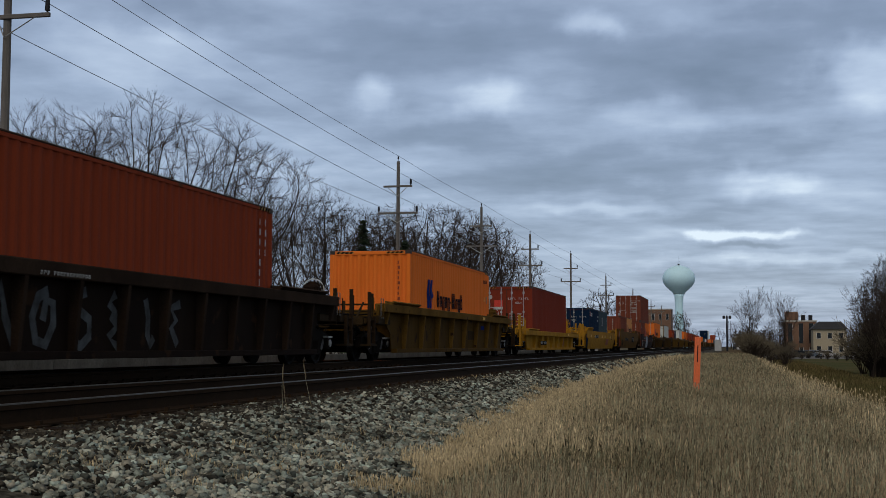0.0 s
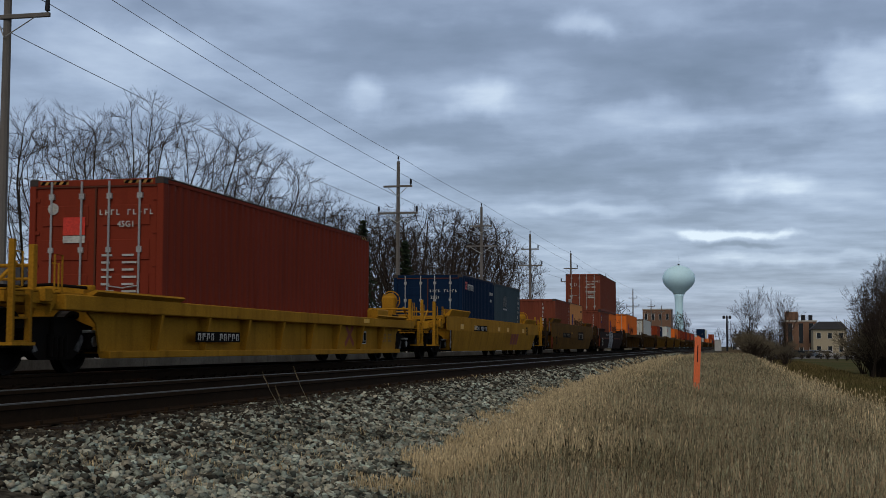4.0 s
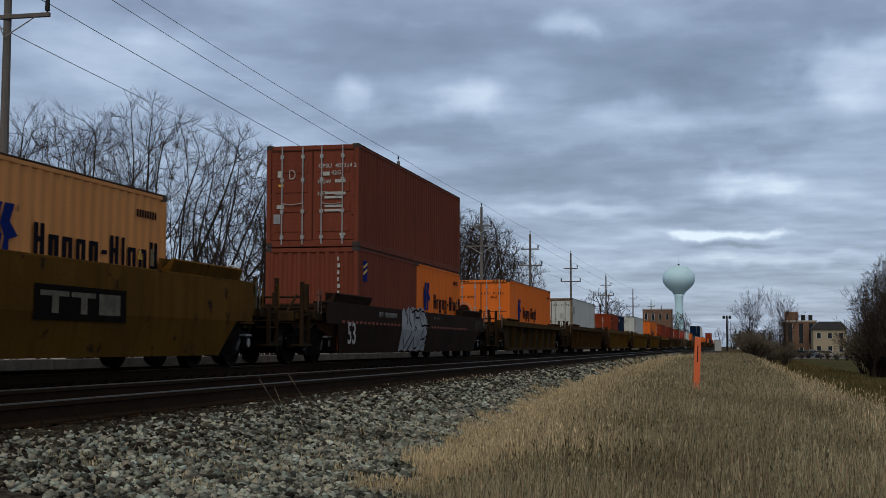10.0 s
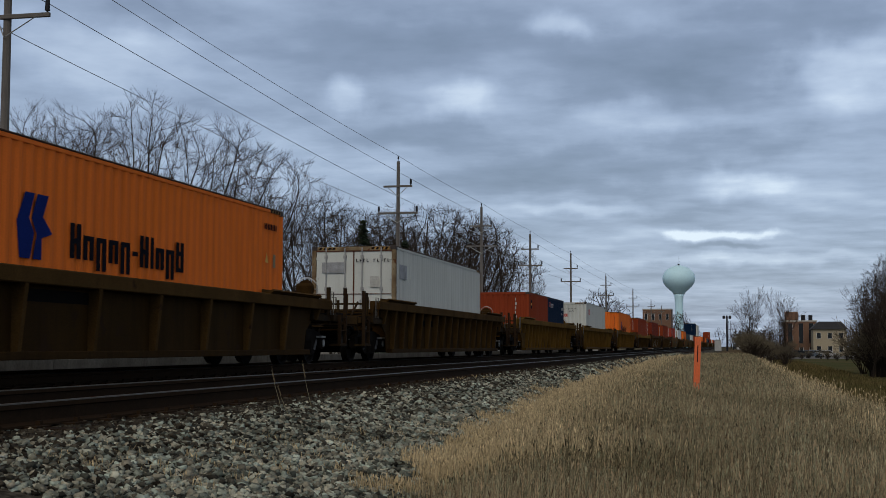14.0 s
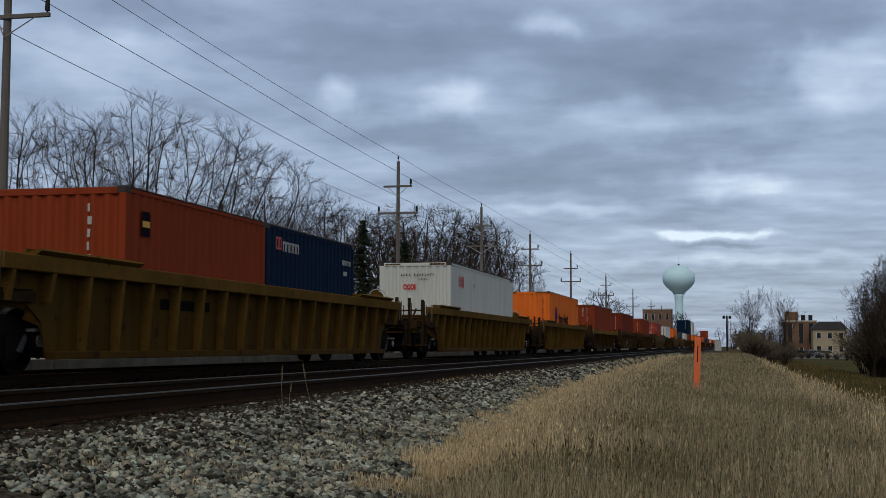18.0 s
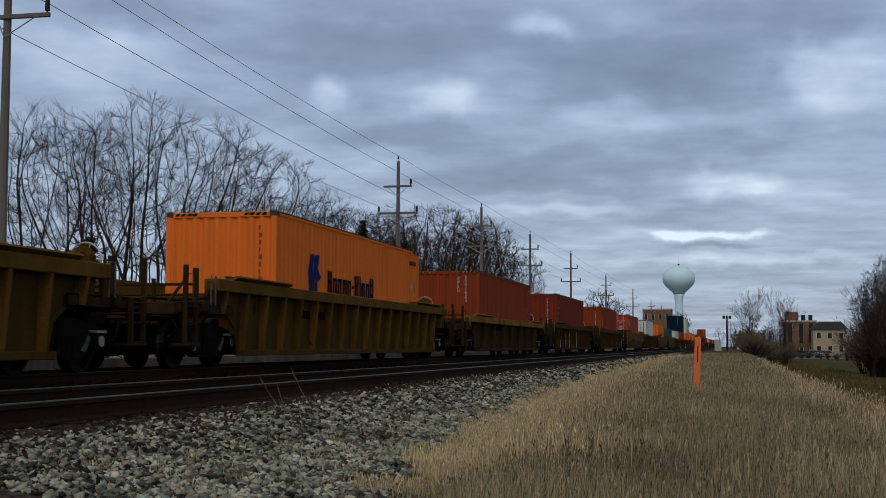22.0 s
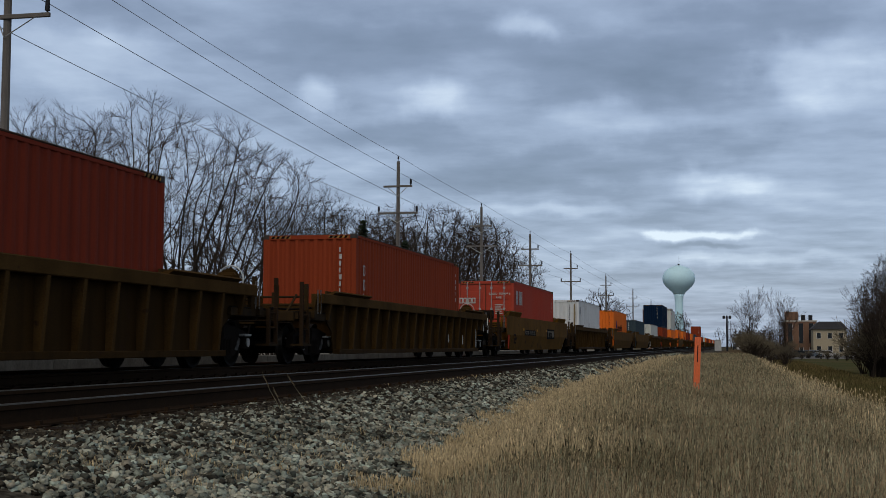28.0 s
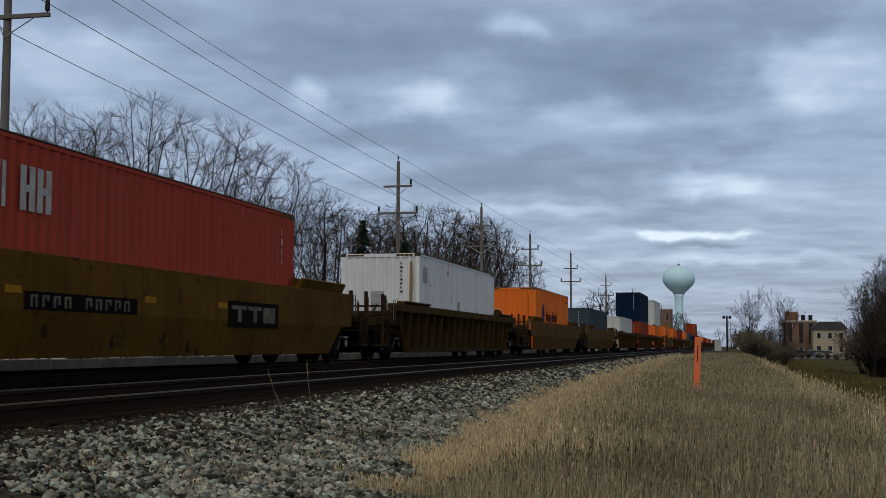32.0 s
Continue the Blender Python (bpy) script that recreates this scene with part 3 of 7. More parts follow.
def make_car(style, paint, length, top, step, low=False):
    """A well car: y from 0 to length between coupler faces, x across, z from the rail tops."""
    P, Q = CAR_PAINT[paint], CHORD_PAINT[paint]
    car = thing("well_car", "", "rail car", "well cars of the train", "")
    half = 1.5
    y0, y1 = 2.1, length - 2.1
    zb = 0.23
    chord = 0.22 if style == "ribbed" else 0.0
    for sx in (-1, 1):
        face = half if style == "smooth" else half - 0.2
        bm = bmesh.new()
        if style == "ribbed":
            out = [(y0, top - chord), (y0 + 0.05, 0.98), (y0 + 0.75, 0.95), (y0 + 1.15, 0.72), (y0 + 1.3, zb), (y1 - 1.3, zb), (y1 - 1.15, 0.72), (y1 - 0.75, 0.95), (y1 - 0.05, 0.98), (y1, top - chord)]
            a, b = sorted((sx * face, sx * (face - 0.03)))
            prism(bm, out, "x", a, b)
        else:
            knee = 0.85 if top > 1.45 else 0.9
            for k, (za, zc, xa, xc) in enumerate(((knee, top, half, half), (zb, knee, half - 0.13, half))):
                cut_lo, cut_hi = (0.2, 0.15) if k == 0 else (1.5, 0.95)
                lo = [(sx * xa, y0 + cut_lo, za), (sx * xa, y1 - cut_lo, za)]
                hi = [(sx * xc, y0 + cut_hi, zc), (sx * xc, y1 - cut_hi, zc)]
                q = [bm.verts.new(c) for c in (lo[0], lo[1], hi[1], hi[0])]
                q2 = [bm.verts.new((c[0] - sx * 0.03, c[1], c[2])) for c in (lo[0], lo[1], hi[1], hi[0])]
                fs = [bm.faces.new(q), bm.faces.new(q2[::-1])]
                for i in range(4):
                    fs.append(bm.faces.new((q[i], q2[i], q2[(i + 1) % 4], q[(i + 1) % 4])))
                bmesh.ops.recalc_face_normals(bm, faces=fs)
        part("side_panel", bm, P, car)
        a, b = sorted((sx * (half - 0.28), sx * half))
        if style == "ribbed":
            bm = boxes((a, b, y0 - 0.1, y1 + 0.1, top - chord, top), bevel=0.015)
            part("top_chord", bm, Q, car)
            bm = boxes((*sorted((sx * (half - 0.22), sx * (half - 0.05))), y0 + 1.3, y1 - 1.3, zb - 0.02, zb + 0.09), bevel=0.01)
            part("bottom_sill", bm, P, car)
            n = int((y1 - y0 - 0.3) / step)
            rib = bpy.data.meshes.new("rib")
            bm = bmesh.new()
            hz = top - chord
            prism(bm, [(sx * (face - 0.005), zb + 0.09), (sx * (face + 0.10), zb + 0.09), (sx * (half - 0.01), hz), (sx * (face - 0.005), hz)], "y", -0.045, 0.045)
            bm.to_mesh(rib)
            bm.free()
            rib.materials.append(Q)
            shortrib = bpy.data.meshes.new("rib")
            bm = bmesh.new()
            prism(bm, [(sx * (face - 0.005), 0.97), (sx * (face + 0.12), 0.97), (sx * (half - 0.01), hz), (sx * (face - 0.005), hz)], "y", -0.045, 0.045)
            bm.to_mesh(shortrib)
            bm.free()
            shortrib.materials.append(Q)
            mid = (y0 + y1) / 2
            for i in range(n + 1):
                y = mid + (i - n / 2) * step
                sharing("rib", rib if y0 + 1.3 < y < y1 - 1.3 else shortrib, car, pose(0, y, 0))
        else:
            bm = boxes((a, b, y0, y1, top - 0.02, top + 0.03), bevel=0.01)
            part("top_chord", bm, P, car)
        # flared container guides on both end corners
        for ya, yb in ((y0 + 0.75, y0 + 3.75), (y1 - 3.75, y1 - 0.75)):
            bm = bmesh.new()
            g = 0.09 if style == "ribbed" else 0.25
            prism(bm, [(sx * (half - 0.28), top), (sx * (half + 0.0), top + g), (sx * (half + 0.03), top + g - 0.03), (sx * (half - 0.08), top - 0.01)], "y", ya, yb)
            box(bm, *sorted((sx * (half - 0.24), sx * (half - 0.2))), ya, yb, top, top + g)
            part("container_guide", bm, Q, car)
    # well floor and cross bearers
    for k in range(7):
        y = y0 + 1.6 + (y1 - y0 - 3.2) * k / 6
        part("floor_bearer", boxes((-1.36, 1.36, y - 0.18, y + 0.18, zb, zb + 0.05)), M_TRUCK, car)
    # ends
    for end, yj, d in (("a", 0.0, 1), ("b", length, -1)):
        bm = bmesh.new()
        for r in ((-1.45, 1.45, 1.55, 1.75, 0.98, 1.16), (-0.45, 0.45, 0.55, 3.0, 0.85, 1.08), (-1.3, 1.3, 0.6, 0.75, 0.92, 1.12)):
            a, b = sorted((yj + d * r[2], yj + d * r[3]))
            box(bm, r[0], r[1], a, b, r[4], r[5], 0.01)
        for x in (-1.3, -0.8, 0.8, 1.3):
            a, b = sorted((yj + d * 0.7, yj + d * 3.0))
            box(bm, x - 0.07, x + 0.07, a, b, 0.96, 1.1)
        E = P if paint == "yellow" else M_ENDGRIME
        part("end_platform", bm, E, car)
        part("well_end", boxes((-1.28, 1.28, *sorted((yj + d * 3.6, yj + d * 3.7)), 0.26, 1.15), bevel=0.01), P, car)
        bm = bmesh.new()
        a, b = sorted((yj + d * 0.75, yj + d * 2.95))
        for k in range(6):
            x = -1.2 + k * 0.44
            box(bm, x, x + 0.36, a, b, 1.11, 1.13)
        part("walkway_grating", bm, P if paint == "yellow" else M_TRUCK, car)
        bm = bmesh.new()
        a, b = sorted((yj - d * 0.02, yj + d * 0.7))
        box(bm, -0.11, 0.11, a, b, 0.76, 0.95, 0.02)
        a, b = sorted((yj - d * 0.05, yj + d * 0.22))
        box(bm, -0.2, 0.2, a, b, 0.7, 1.0, 0.04)
        part("coupler", bm, M_TRUCK, car)
        bm = bmesh.new()
        tube(bm, [(0.35, yj + d * 0.6, 0.85), (0.38, yj + d * 0.3, 0.5), (0.3, yj, 0.42), (0.1, yj - d * 0.05, 0.45)], 0.022, 6)
        part("air_hose", bm, M_BLACK, car)
        for sx in (-1, 1):
            bm = bmesh.new()
            yl = yj + d * (0.78 if sx > 0 else 1.0)
            for y in (yl, yl + d * 0.42):
                box(bm, *sorted((sx * 1.38, sx * 1.46)), y - 0.025, y + 0.025, 0.42, 1.75 if y == yl else 1.12)
            for z in (0.45, 0.75, 1.05):
                tube(bm, [(sx * 1.42, yl, z), (sx * 1.42, yl + d * 0.42, z)], 0.016, 5)
            part("ladder", bm, P if paint == "yellow" else M_RAIL, car)
            for yy, zt in ((yl + d * 0.1, 1.6), (yl + d * 1.0, 1.5)):
                bm = bmesh.new()
                bracket(bm, sx * 1.42, yy, 1.15, zt, out=0.09 * sx)
                part("grab_iron", bm, P, car)
            part("guide_post", boxes((*sorted((sx * 1.22, sx * 1.30)), *sorted((yj + d * 1.5, yj + d * 1.6)), 0.9, 1.74), bevel=0.008), E, car)
            part("stanchion", boxes((*sorted((sx * 0.57, sx * 0.63)), *sorted((yj + d * 1.25, yj + d * 1.32)), 1.1, 1.55), bevel=0.008), E, car)
            bm = bmesh.new()
            xo = sx * 1.45
            tube(bm, [(xo, yj + d * 1.78, 1.1), (xo, yj + d * 1.78, 1.62), (xo, yj + d * 1.98, 1.62), (xo, yj + d * 1.98, 1.1)], 0.014, 5)
            part("hand_rail", bm, P if paint == "yellow" else M_DULLSTEEL, car)
            part("corner_plate", prism(bmesh.new(), [(yj + d * 2.0, top - 0.04), (yj + d * 2.0, 1.0), (yj + d * 1.86, 1.0), (yj + d * 1.8, top - 0.3)], "x", *sorted((sx * 1.30, sx * 1.37))), P, car)
            bm = bmesh.new()
            tube(bm, [(sx * 1.05, yj + d * 0.85, 1.1), (sx * 1.05, yj + d * 1.5, 1.5)], 0.03, 5)
            part("brace", bm, E, car)
            part("side_step", boxes((*sorted((sx * 1.2, sx * 1.47)), *sorted((yj + d * 0.74, yj + d * 1.3)), 0.40, 0.44)), E, car)
        bm = bmesh.new()
        tube(bm, [(-1.25, yj + d * 1.55, 1.46), (1.25, yj + d * 1.55, 1.46)], 0.028, 6)
        tube(bm, [(-1.25, yj + d * 1.55, 1.28), (1.25, yj + d * 1.55, 1.28)], 0.022, 6)
        part("cross_rail", bm, E, car)
        bm = bmesh.new()
        tube(bm, [(0.1, yj + d * 0.12, 0.98), (0.5, yj + d * 0.42, 0.9), (1.3, yj + d * 0.46, 0.88), (1.42, yj + d * 0.46, 0.7)], 0.013, 5)
        part("cut_lever", bm, M_TRUCK, car)
        bm = bmesh.new()
        tube(bm, [(0.75, yj + d * 0.7, 1.2), (0.75, yj + d * 1.9, 1.2), (1.1, yj + d * 2.3, 1.24), (1.1, yj + d * 3.4, 1.24)], 0.025, 6)
        part("brake_pipe", bm, M_TRUCK, car)
        part("well_bulkhead", boxes((-1.2, 1.2, *sorted((yj + d * 3.3, yj + d * 3.42)), 1.1, 1.28 if top < 1.3 else 1.38), bevel=0.02), P, car)
        tk = TEMPLATES.setdefault("truck", None) or build_truck(P)
        if TEMPLATES["truck"] is None:
            TEMPLATES["truck"] = tk
            tk.parent = car
            tk.matrix_basis = pose(0, yj + d * 2.55, 0)
        else:
            tk = copy_thing(TEMPLATES["truck"], pose(0, yj + d * 2.55, 0, 0, 0, 0))
            tk.parent = car
    # hand brake at the far end
    yb = length - 1.05
    part("brake_housing", boxes((0.35, 0.75, yb - 0.28, yb - 0.05, 1.12, 1.85), bevel=0.06), P, car)
    bm = bmesh.new()
    c, r = Vector((0.55, yb + 0.02, 1.72)), 0.27
    ring = [(c.x + r * math.cos(k * math.tau / 20), c.y, c.z + r * math.sin(k * math.tau / 20)) for k in range(21)]
    tube(bm, ring, 0.016, 5, cap=False)
    for k in range(5):
        t = k * math.tau / 5
        tube(bm, [c, (c.x + r * math.cos(t), c.y, c.z + r * math.sin(t))], 0.011, 4)
    part("brake_wheel", bm, P if paint == "yellow" else M_GALV, car)
    bm = bmesh.new()
    tube(bm, [(0.55, yb - 0.06, 1.72), (0.55, yb - 0.01, 1.72)], 0.22, 14, 0.17)
    part("brake_drum", bm, P, car)
    bm = bmesh.new()
    tube(bm, [(-1.0, length - 2.2, 1.26), (-0.95, length - 2.2, 1.26), (-0.1, length - 2.2, 1.26), (-0.05, length - 2.2, 1.26)], 0.15, 12)
    part("brake_cylinder", bm, M_TRUCK, car)
    return car


# ---- containers ----
def corrugated(bm, u0, u1, z0, z1, place, pitch=0.278, depth=0.024):
    """A sheet with trapezoid folds; place(u, w, z) gives the point, w being the depth inwards."""
    us, n = [], max(2, round((u1 - u0) / pitch))
    p = (u1 - u0) / n
    for i in range(n):
        a = u0 + i * p
        us += [(a, 0), (a + p * 0.26, 0), (a + p * 0.5, depth), (a + p * 0.76, depth)]
    us.append((u1, 0))
    lo = [bm.verts.new(place(u, w, z0)) for u, w in us]
    hi = [bm.verts.new(place(u, w, z1)) for u, w in us]
    fs = [bm.faces.new((lo[i], lo[i + 1], hi[i + 1], hi[i])) for i in range(len(us) - 1)]
    return fs


def letters(bm, spec, u, z, h, place, gap=0.25):
    """Letter-sized upright blocks for a mark: x short, l tall, y hanging, capital C, - for a bar."""
    for at, ch in enumerate(spec):
        w = h * {"l": 0.22, "-": 0.4, " ": 0.4, "i": 0.14}.get(ch, 0.62)
        lo, hi = {"x": (0, 0.7), "l": (0, 1.0), "y": (-0.28, 0.7), "C": (0, 1.0), "-": (0.32, 0.46), " ": (0, 0), "i": (0, 1.0), "d": (0, 1.0), "O": (0, 1.0)}[ch]
        if ch == "O":
            ring = [(math.cos(t), math.sin(t)) for t in (q * math.tau / 12 for q in range(13))]
            for (c0, s0), (c1, s1) in zip(ring, ring[1:]):
                q = [place(u + w / 2 * (1 + k * cc), z + h / 2 * (1 + k * ss)) for k, cc, ss in ((1, c0, s0), (1, c1, s1), (0.5, c1, s1), (0.5, c0, s0))]
                bm.faces.new([bm.verts.new(p) for p in q]).material_index = at
            segs = ()
        elif ch in "Cxyd" and h > 0.15:
            s = w * (0.4 if h > 0.42 else 0.28)
            segs = ((0, s, 0, 1), (w - s, w, 0, 1), (s, w - s, 0, 0.16), (s, w - s, 0.84, 1)) if ch == "C" and h < 0.42 else ((0, s, lo, hi), (w - s, w, lo if ch != "d" else 0, min(hi, 0.7) if ch == "x" else hi), (s, w - s, 0.55, 0.7) if ch != "C" else (s, w - s, 0.42, 0.58))
            if ch in "xd":
                segs += ((s, w - s, 0.0, 0.14),) if ch == "d" else ()
        else:
            segs = ((0, w, lo, hi),)
        if ch != " ":
            for a, b, c, d in segs:
                q = [place(u + a, z + c * h), place(u + b, z + c * h), place(u + b, z + d * h), place(u + a, z + d * h)]
                bm.faces.new([bm.verts.new(v) for v in q]).material_index = at
        u += w + h * gap * (0.6 if ch != "-" else 0.5)
    return u


def side_at(u, z):
    """On the flank that faces the camera, just proud of the folds."""
    return (1.219 + 0.006, u, z)


def end_at(u, z):
    """On the end that faces the camera; u runs from its left edge."""
    return (-1.219 + u, -0.006, z)


def make_box(colour, long, high, end, marks, label):
    P = BOX_PAINT[colour]
    F = M_RUSTEDFRAME if colour == "white" and end == "flat_doors" else P
    c = thing("shipping_container", label, "container", "containers on the train")
    W, L, H = 1.219, long, high
    part("base", boxes((-W + 0.05, W - 0.05, 0.03, L - 0.03, 0.02, 0.15)), P, c)
    # reaches past the walls so its dark edge draws the shadow along the top
    part("roof", boxes((-W - 0.003, W + 0.003, 0.1, L - 0.1, H - 0.034, H - 0.004), bevel=0.008), M_SHADEGRIMEROOF, c, "dark roof sheet, grime and top-rail shadow in its colour")
    for sx in (-1, 1):
        bm = bmesh.new()
        corrugated(bm, 0.11, L - 0.11, 0.14, H - 0.09, lambda u, w, z: (sx * (W - 0.004 - w), u, z))
        part("side_wall", bm, P, c)
        a, b = sorted((sx * (W - 0.07), sx * W))
        part("top_rail", boxes((a, b, 0.1, L - 0.1, H - 0.10, H - 0.034), bevel=0.008), P, c)
        part("bottom_rail", boxes((a, b, 0.1, L - 0.1, 0.0, 0.16), bevel=0.01), P, c)
    for y in (0.0, L):
        ya, yb = (0, 0.11) if y == 0 else (L - 0.11, L)
        for sx in (-1, 1):
            a, b = sorted((sx * (W - 0.12), sx * W))
            part("corner_post", boxes((a, b, ya, yb, 0.1, H - 0.1), bevel=0.012), F, c)
        part("header", boxes((-W + 0.1, W - 0.1, ya + 0.005, yb - 0.005, H - 0.13, H - 0.02), bevel=0.01), F, c)
        part("sill", boxes((-W + 0.1, W - 0.1, ya + 0.005, yb - 0.005, 0.0, 0.16), bevel=0.01), P, c)
        for sx in (-1, 1):
            for z in (0, H - 0.118):
                a, b = sorted((sx * (W - 0.162), sx * (W + 0.002)))
                bm = boxes((a, b, ya - 0.003 if y == 0 else yb - 0.178, ya + 0.178 if y == 0 else yb + 0.003, z, z + 0.12), bevel=0.012)
                part("corner_casting", bm, M_CASTING, c)
    bm = bmesh.new()
    corrugated(bm, -W + 0.11, W - 0.11, 0.15, H - 0.12, lambda u, w, z: (-u, L - 0.03 - w, z), 0.25, 0.045)
    part("far_end_wall", bm, P, c)
    if end == "folds":
        bm = bmesh.new()
        corrugated(bm, -W + 0.11, W - 0.11, 0.15, H - 0.12, lambda u, w, z: (u, 0.012 + w, z), 0.25, 0.045)
        part("end_wall", bm, P, c)
    else:
        for sx in (-1, 1):
            a, b = sorted((sx * 0.012, sx * (W - 0.125)))
            bm = boxes((a, b, 0.03, 0.08, 0.17, H - 0.14), bevel=0.01)
            for k in range(4 if end == "doors" else 1):
                za = 0.3 + (H - 0.6) * k / (4 if end == "doors" else 1)
                zb = za + (H - 0.6) / (4 if end == "doors" else 1) - 0.1
                if end == "doors":
                    box(bm, a + 0.12, b - 0.12, 0.012, 0.032, za + 0.08, zb - 0.05, 0.008)
            for k in range(5):
                z = 0.35 + (H - 0.7) * k / 4
                ya, yb = sorted((sx * (W - 0.19), sx * (W - 0.10)))
                box(bm, ya, yb, 0.01, 0.03, z - 0.03, z + 0.03)
            d = part("door", bm, P, c)
            bm = bmesh.new()
            for x in (0.25, 0.8):
                tube(bm, [(sx * x, -0.012, 0.06), (sx * x, -0.012, H - 0.05)], 0.019, 6)
                for z in (0.25, 0.9, 1.7, H - 0.3):
                    box(bm, sx * x - 0.045, sx * x + 0.045, -0.02, 0.03, z - 0.045, z + 0.045)
                tube(bm, [(sx * x, -0.03, 1.1), (sx * (x + 0.3 if x < 0.5 else x - 0.3), -0.03, 1.06)], 0.012, 5)
            part("locking_bar", bm, M_GALV, d, "galvanised locking bars")
    if end != "folds":
        rows = [(-0.014, 0.014, 0.004, 0.03, 0.17, H - 0.14), (-W + 0.12, W - 0.12, 0.006, 0.03, H - 0.15, H - 0.125)]
        if end == "flat_doors":
            rows += [(-W + 0.14, W - 0.14, 0.012, 0.03, z, z + 0.02) for z in (0.75, 1.55)]
        part("door_gasket", boxes(*rows), M_GASKET, c, "dark rusty door seal")
    if high > 2.7:
        back, dark = [], []
        for u0 in (0.2, 1.72):
            back.append([(u0, H - 0.095), (u0 + 0.52, H - 0.095), (u0 + 0.52, H - 0.04), (u0, H - 0.04)])
            dark += [[(u0 + q * 0.13, H - 0.096), (u0 + q * 0.13 + 0.075, H - 0.096), (u0 + q * 0.13 + 0.12, H - 0.038), (u0 + q * 0.13 + 0.045, H - 0.038)] for q in range(4)]
        part("hazard_band", shape(lambda u, z: (-W + u, 0.0025, z), *back), M_HAZARD, c, "worn yellow warning band")["kind"] = "stuff"
        part("hazard_stripe", shape(lambda u, z: (-W + u, 0.0005, z), *dark), M_BLACK, c, "black slanting stripes")["kind"] = "stuff"
        for u0 in (L - 0.75,):
            part("hazard_band", shape(lambda u, z: (W + 0.001, u, z), [(u0, H - 0.096), (u0 + 0.6, H - 0.096), (u0 + 0.6, H - 0.036), (u0, H - 0.036)]), M_HAZARD, c, "worn yellow warning band")["kind"] = "stuff"
            part("hazard_stripe", shape(lambda u, z: (W + 0.0025, u, z), *[[(u0 + q * 0.15, H - 0.096), (u0 + q * 0.15 + 0.08, H - 0.096), (u0 + q * 0.15 + 0.12, H - 0.036), (u0 + q * 0.15 + 0.04, H - 0.036)] for q in range(4)]), M_BLACK, c, "black slanting stripes")["kind"] = "stuff"
    for name, bm, mat, lab in marks(L, H):
        if isinstance(bm, tuple):
            words(name, bm[0], bm[1], mat, bm[2], c)["label"] = lab
            continue
        if name in ("wordmark", "white_mark", "red_mark"):
            for at in sorted({f.material_index for f in bm.faces}):
                one = bmesh.new()
                for f in bm.faces:
                    if f.material_index == at:
                        one.faces.new([one.verts.new(v.co) for v in f.verts])
                part("letter_shape", one, mat, c, lab)
            bm.free()
            continue
        o = part(name, bm, mat, c, lab)
        if name.endswith("_bars"):
            o["kind"] = "stuff"
    return c


# ---- marks on containers and cars ----
def shape(place, *polys):
    bm = bmesh.new()
    for poly in polys:
        bm.faces.new([bm.verts.new(place(u, z)) for u, z in poly])
    return bm


def rects(place, *rows):
    return shape(place, *[[(a, c), (b, c), (b, d), (a, d)] for a, b, c, d in rows])


def column(place, u, z, n, h=0.13, step=0.2):
    """A row of characters written one under another, as plain bars."""
    return rects(place, *[(u, u + (0.035, 0.07, 0.05)[k % 3], z - k * step, z - k * step + h) for k in range(n)])


def code(place, u, z, n, h=0.09, step=0.1):
    out = []
    for k in range(n):
        if k != 4:
            a = u + k * step
            out += [(a, a + 0.022, z, z + h), (a + 0.022, a + 0.06, z + h * (0.0, 0.4, 0.8)[k % 3], z + h * (0.2, 0.6, 1.0)[k % 3])]
    return rects(place, *out)


def strokes(place, u, z, n, h, step, gap=4):
    """Character-sized upright strokes, for numbers that are not written out."""
    out = []
    for k in range(n):
        if k != gap:
            a, s = u + k * step, step * 0.2
            out += [(a, a + s, z, z + h), (a + step * 0.42, a + step * 0.62, z + h * (0.0, 0.5, 0.25)[k % 3], z + h), (a + s, a + step * 0.42, z + h * 0.8, z + h)]
    return rects(place, *out)


def ribbon(place, path, width):
    """One painted stroke of even width along a path."""
    bm = bmesh.new()
    rows = []
    for i, (u, z) in enumerate(path):
        a, b = path[max(0, i - 1)], path[min(len(path) - 1, i + 1)]
        d = math.hypot(b[0] - a[0], b[1] - a[1]) or 1.0
        nu, nz = -(b[1] - a[1]) / d * width / 2, (b[0] - a[0]) / d * width / 2
        rows.append((bm.verts.new(place(u + nu, z + nz)), bm.verts.new(place(u - nu, z - nz))))
    for p, q in zip(rows, rows[1:]):
        bm.faces.new((p[0], q[0], q[1], p[1]))
    return bm


def words(name, text, size, mat, m, parent=None):
    cu = bpy.data.curves.new(name, "FONT")
    cu.body, cu.size, cu.extrude, cu.resolution_u = text, size, 0.002, 2
    cu.offset, cu.space_line = size * 0.012, 0.86
    ob = bpy.data.objects.new(name, cu)
    scene.collection.objects.link(ob)
    dg = bpy.context.evaluated_depsgraph_get()
    me = bpy.data.meshes.new_from_object(ob.evaluated_get(dg))
    bpy.data.objects.remove(ob)
    me.materials.clear()
    me.materials.append(mat)
    out = new(name, me)
    out.parent = parent
    out.matrix_basis = m
    return out


def on_side(u, z, x=1.5):
    """Text that stands on the flank facing the camera, reading along the car."""
    return Matrix.Translation((x, u, z)) @ Matrix(((0, 0, 1, 0), (1, 0, 0, 0), (0, 1, 0, 0), (0, 0, 0, 1)))


def end_text(text, u, z, size):
    """Text on the end that faces the camera."""
    return (text, size, Matrix.Translation((-1.219 + u, 0.004, z)) @ Matrix.Rotation(radians(90), 4, "X"))


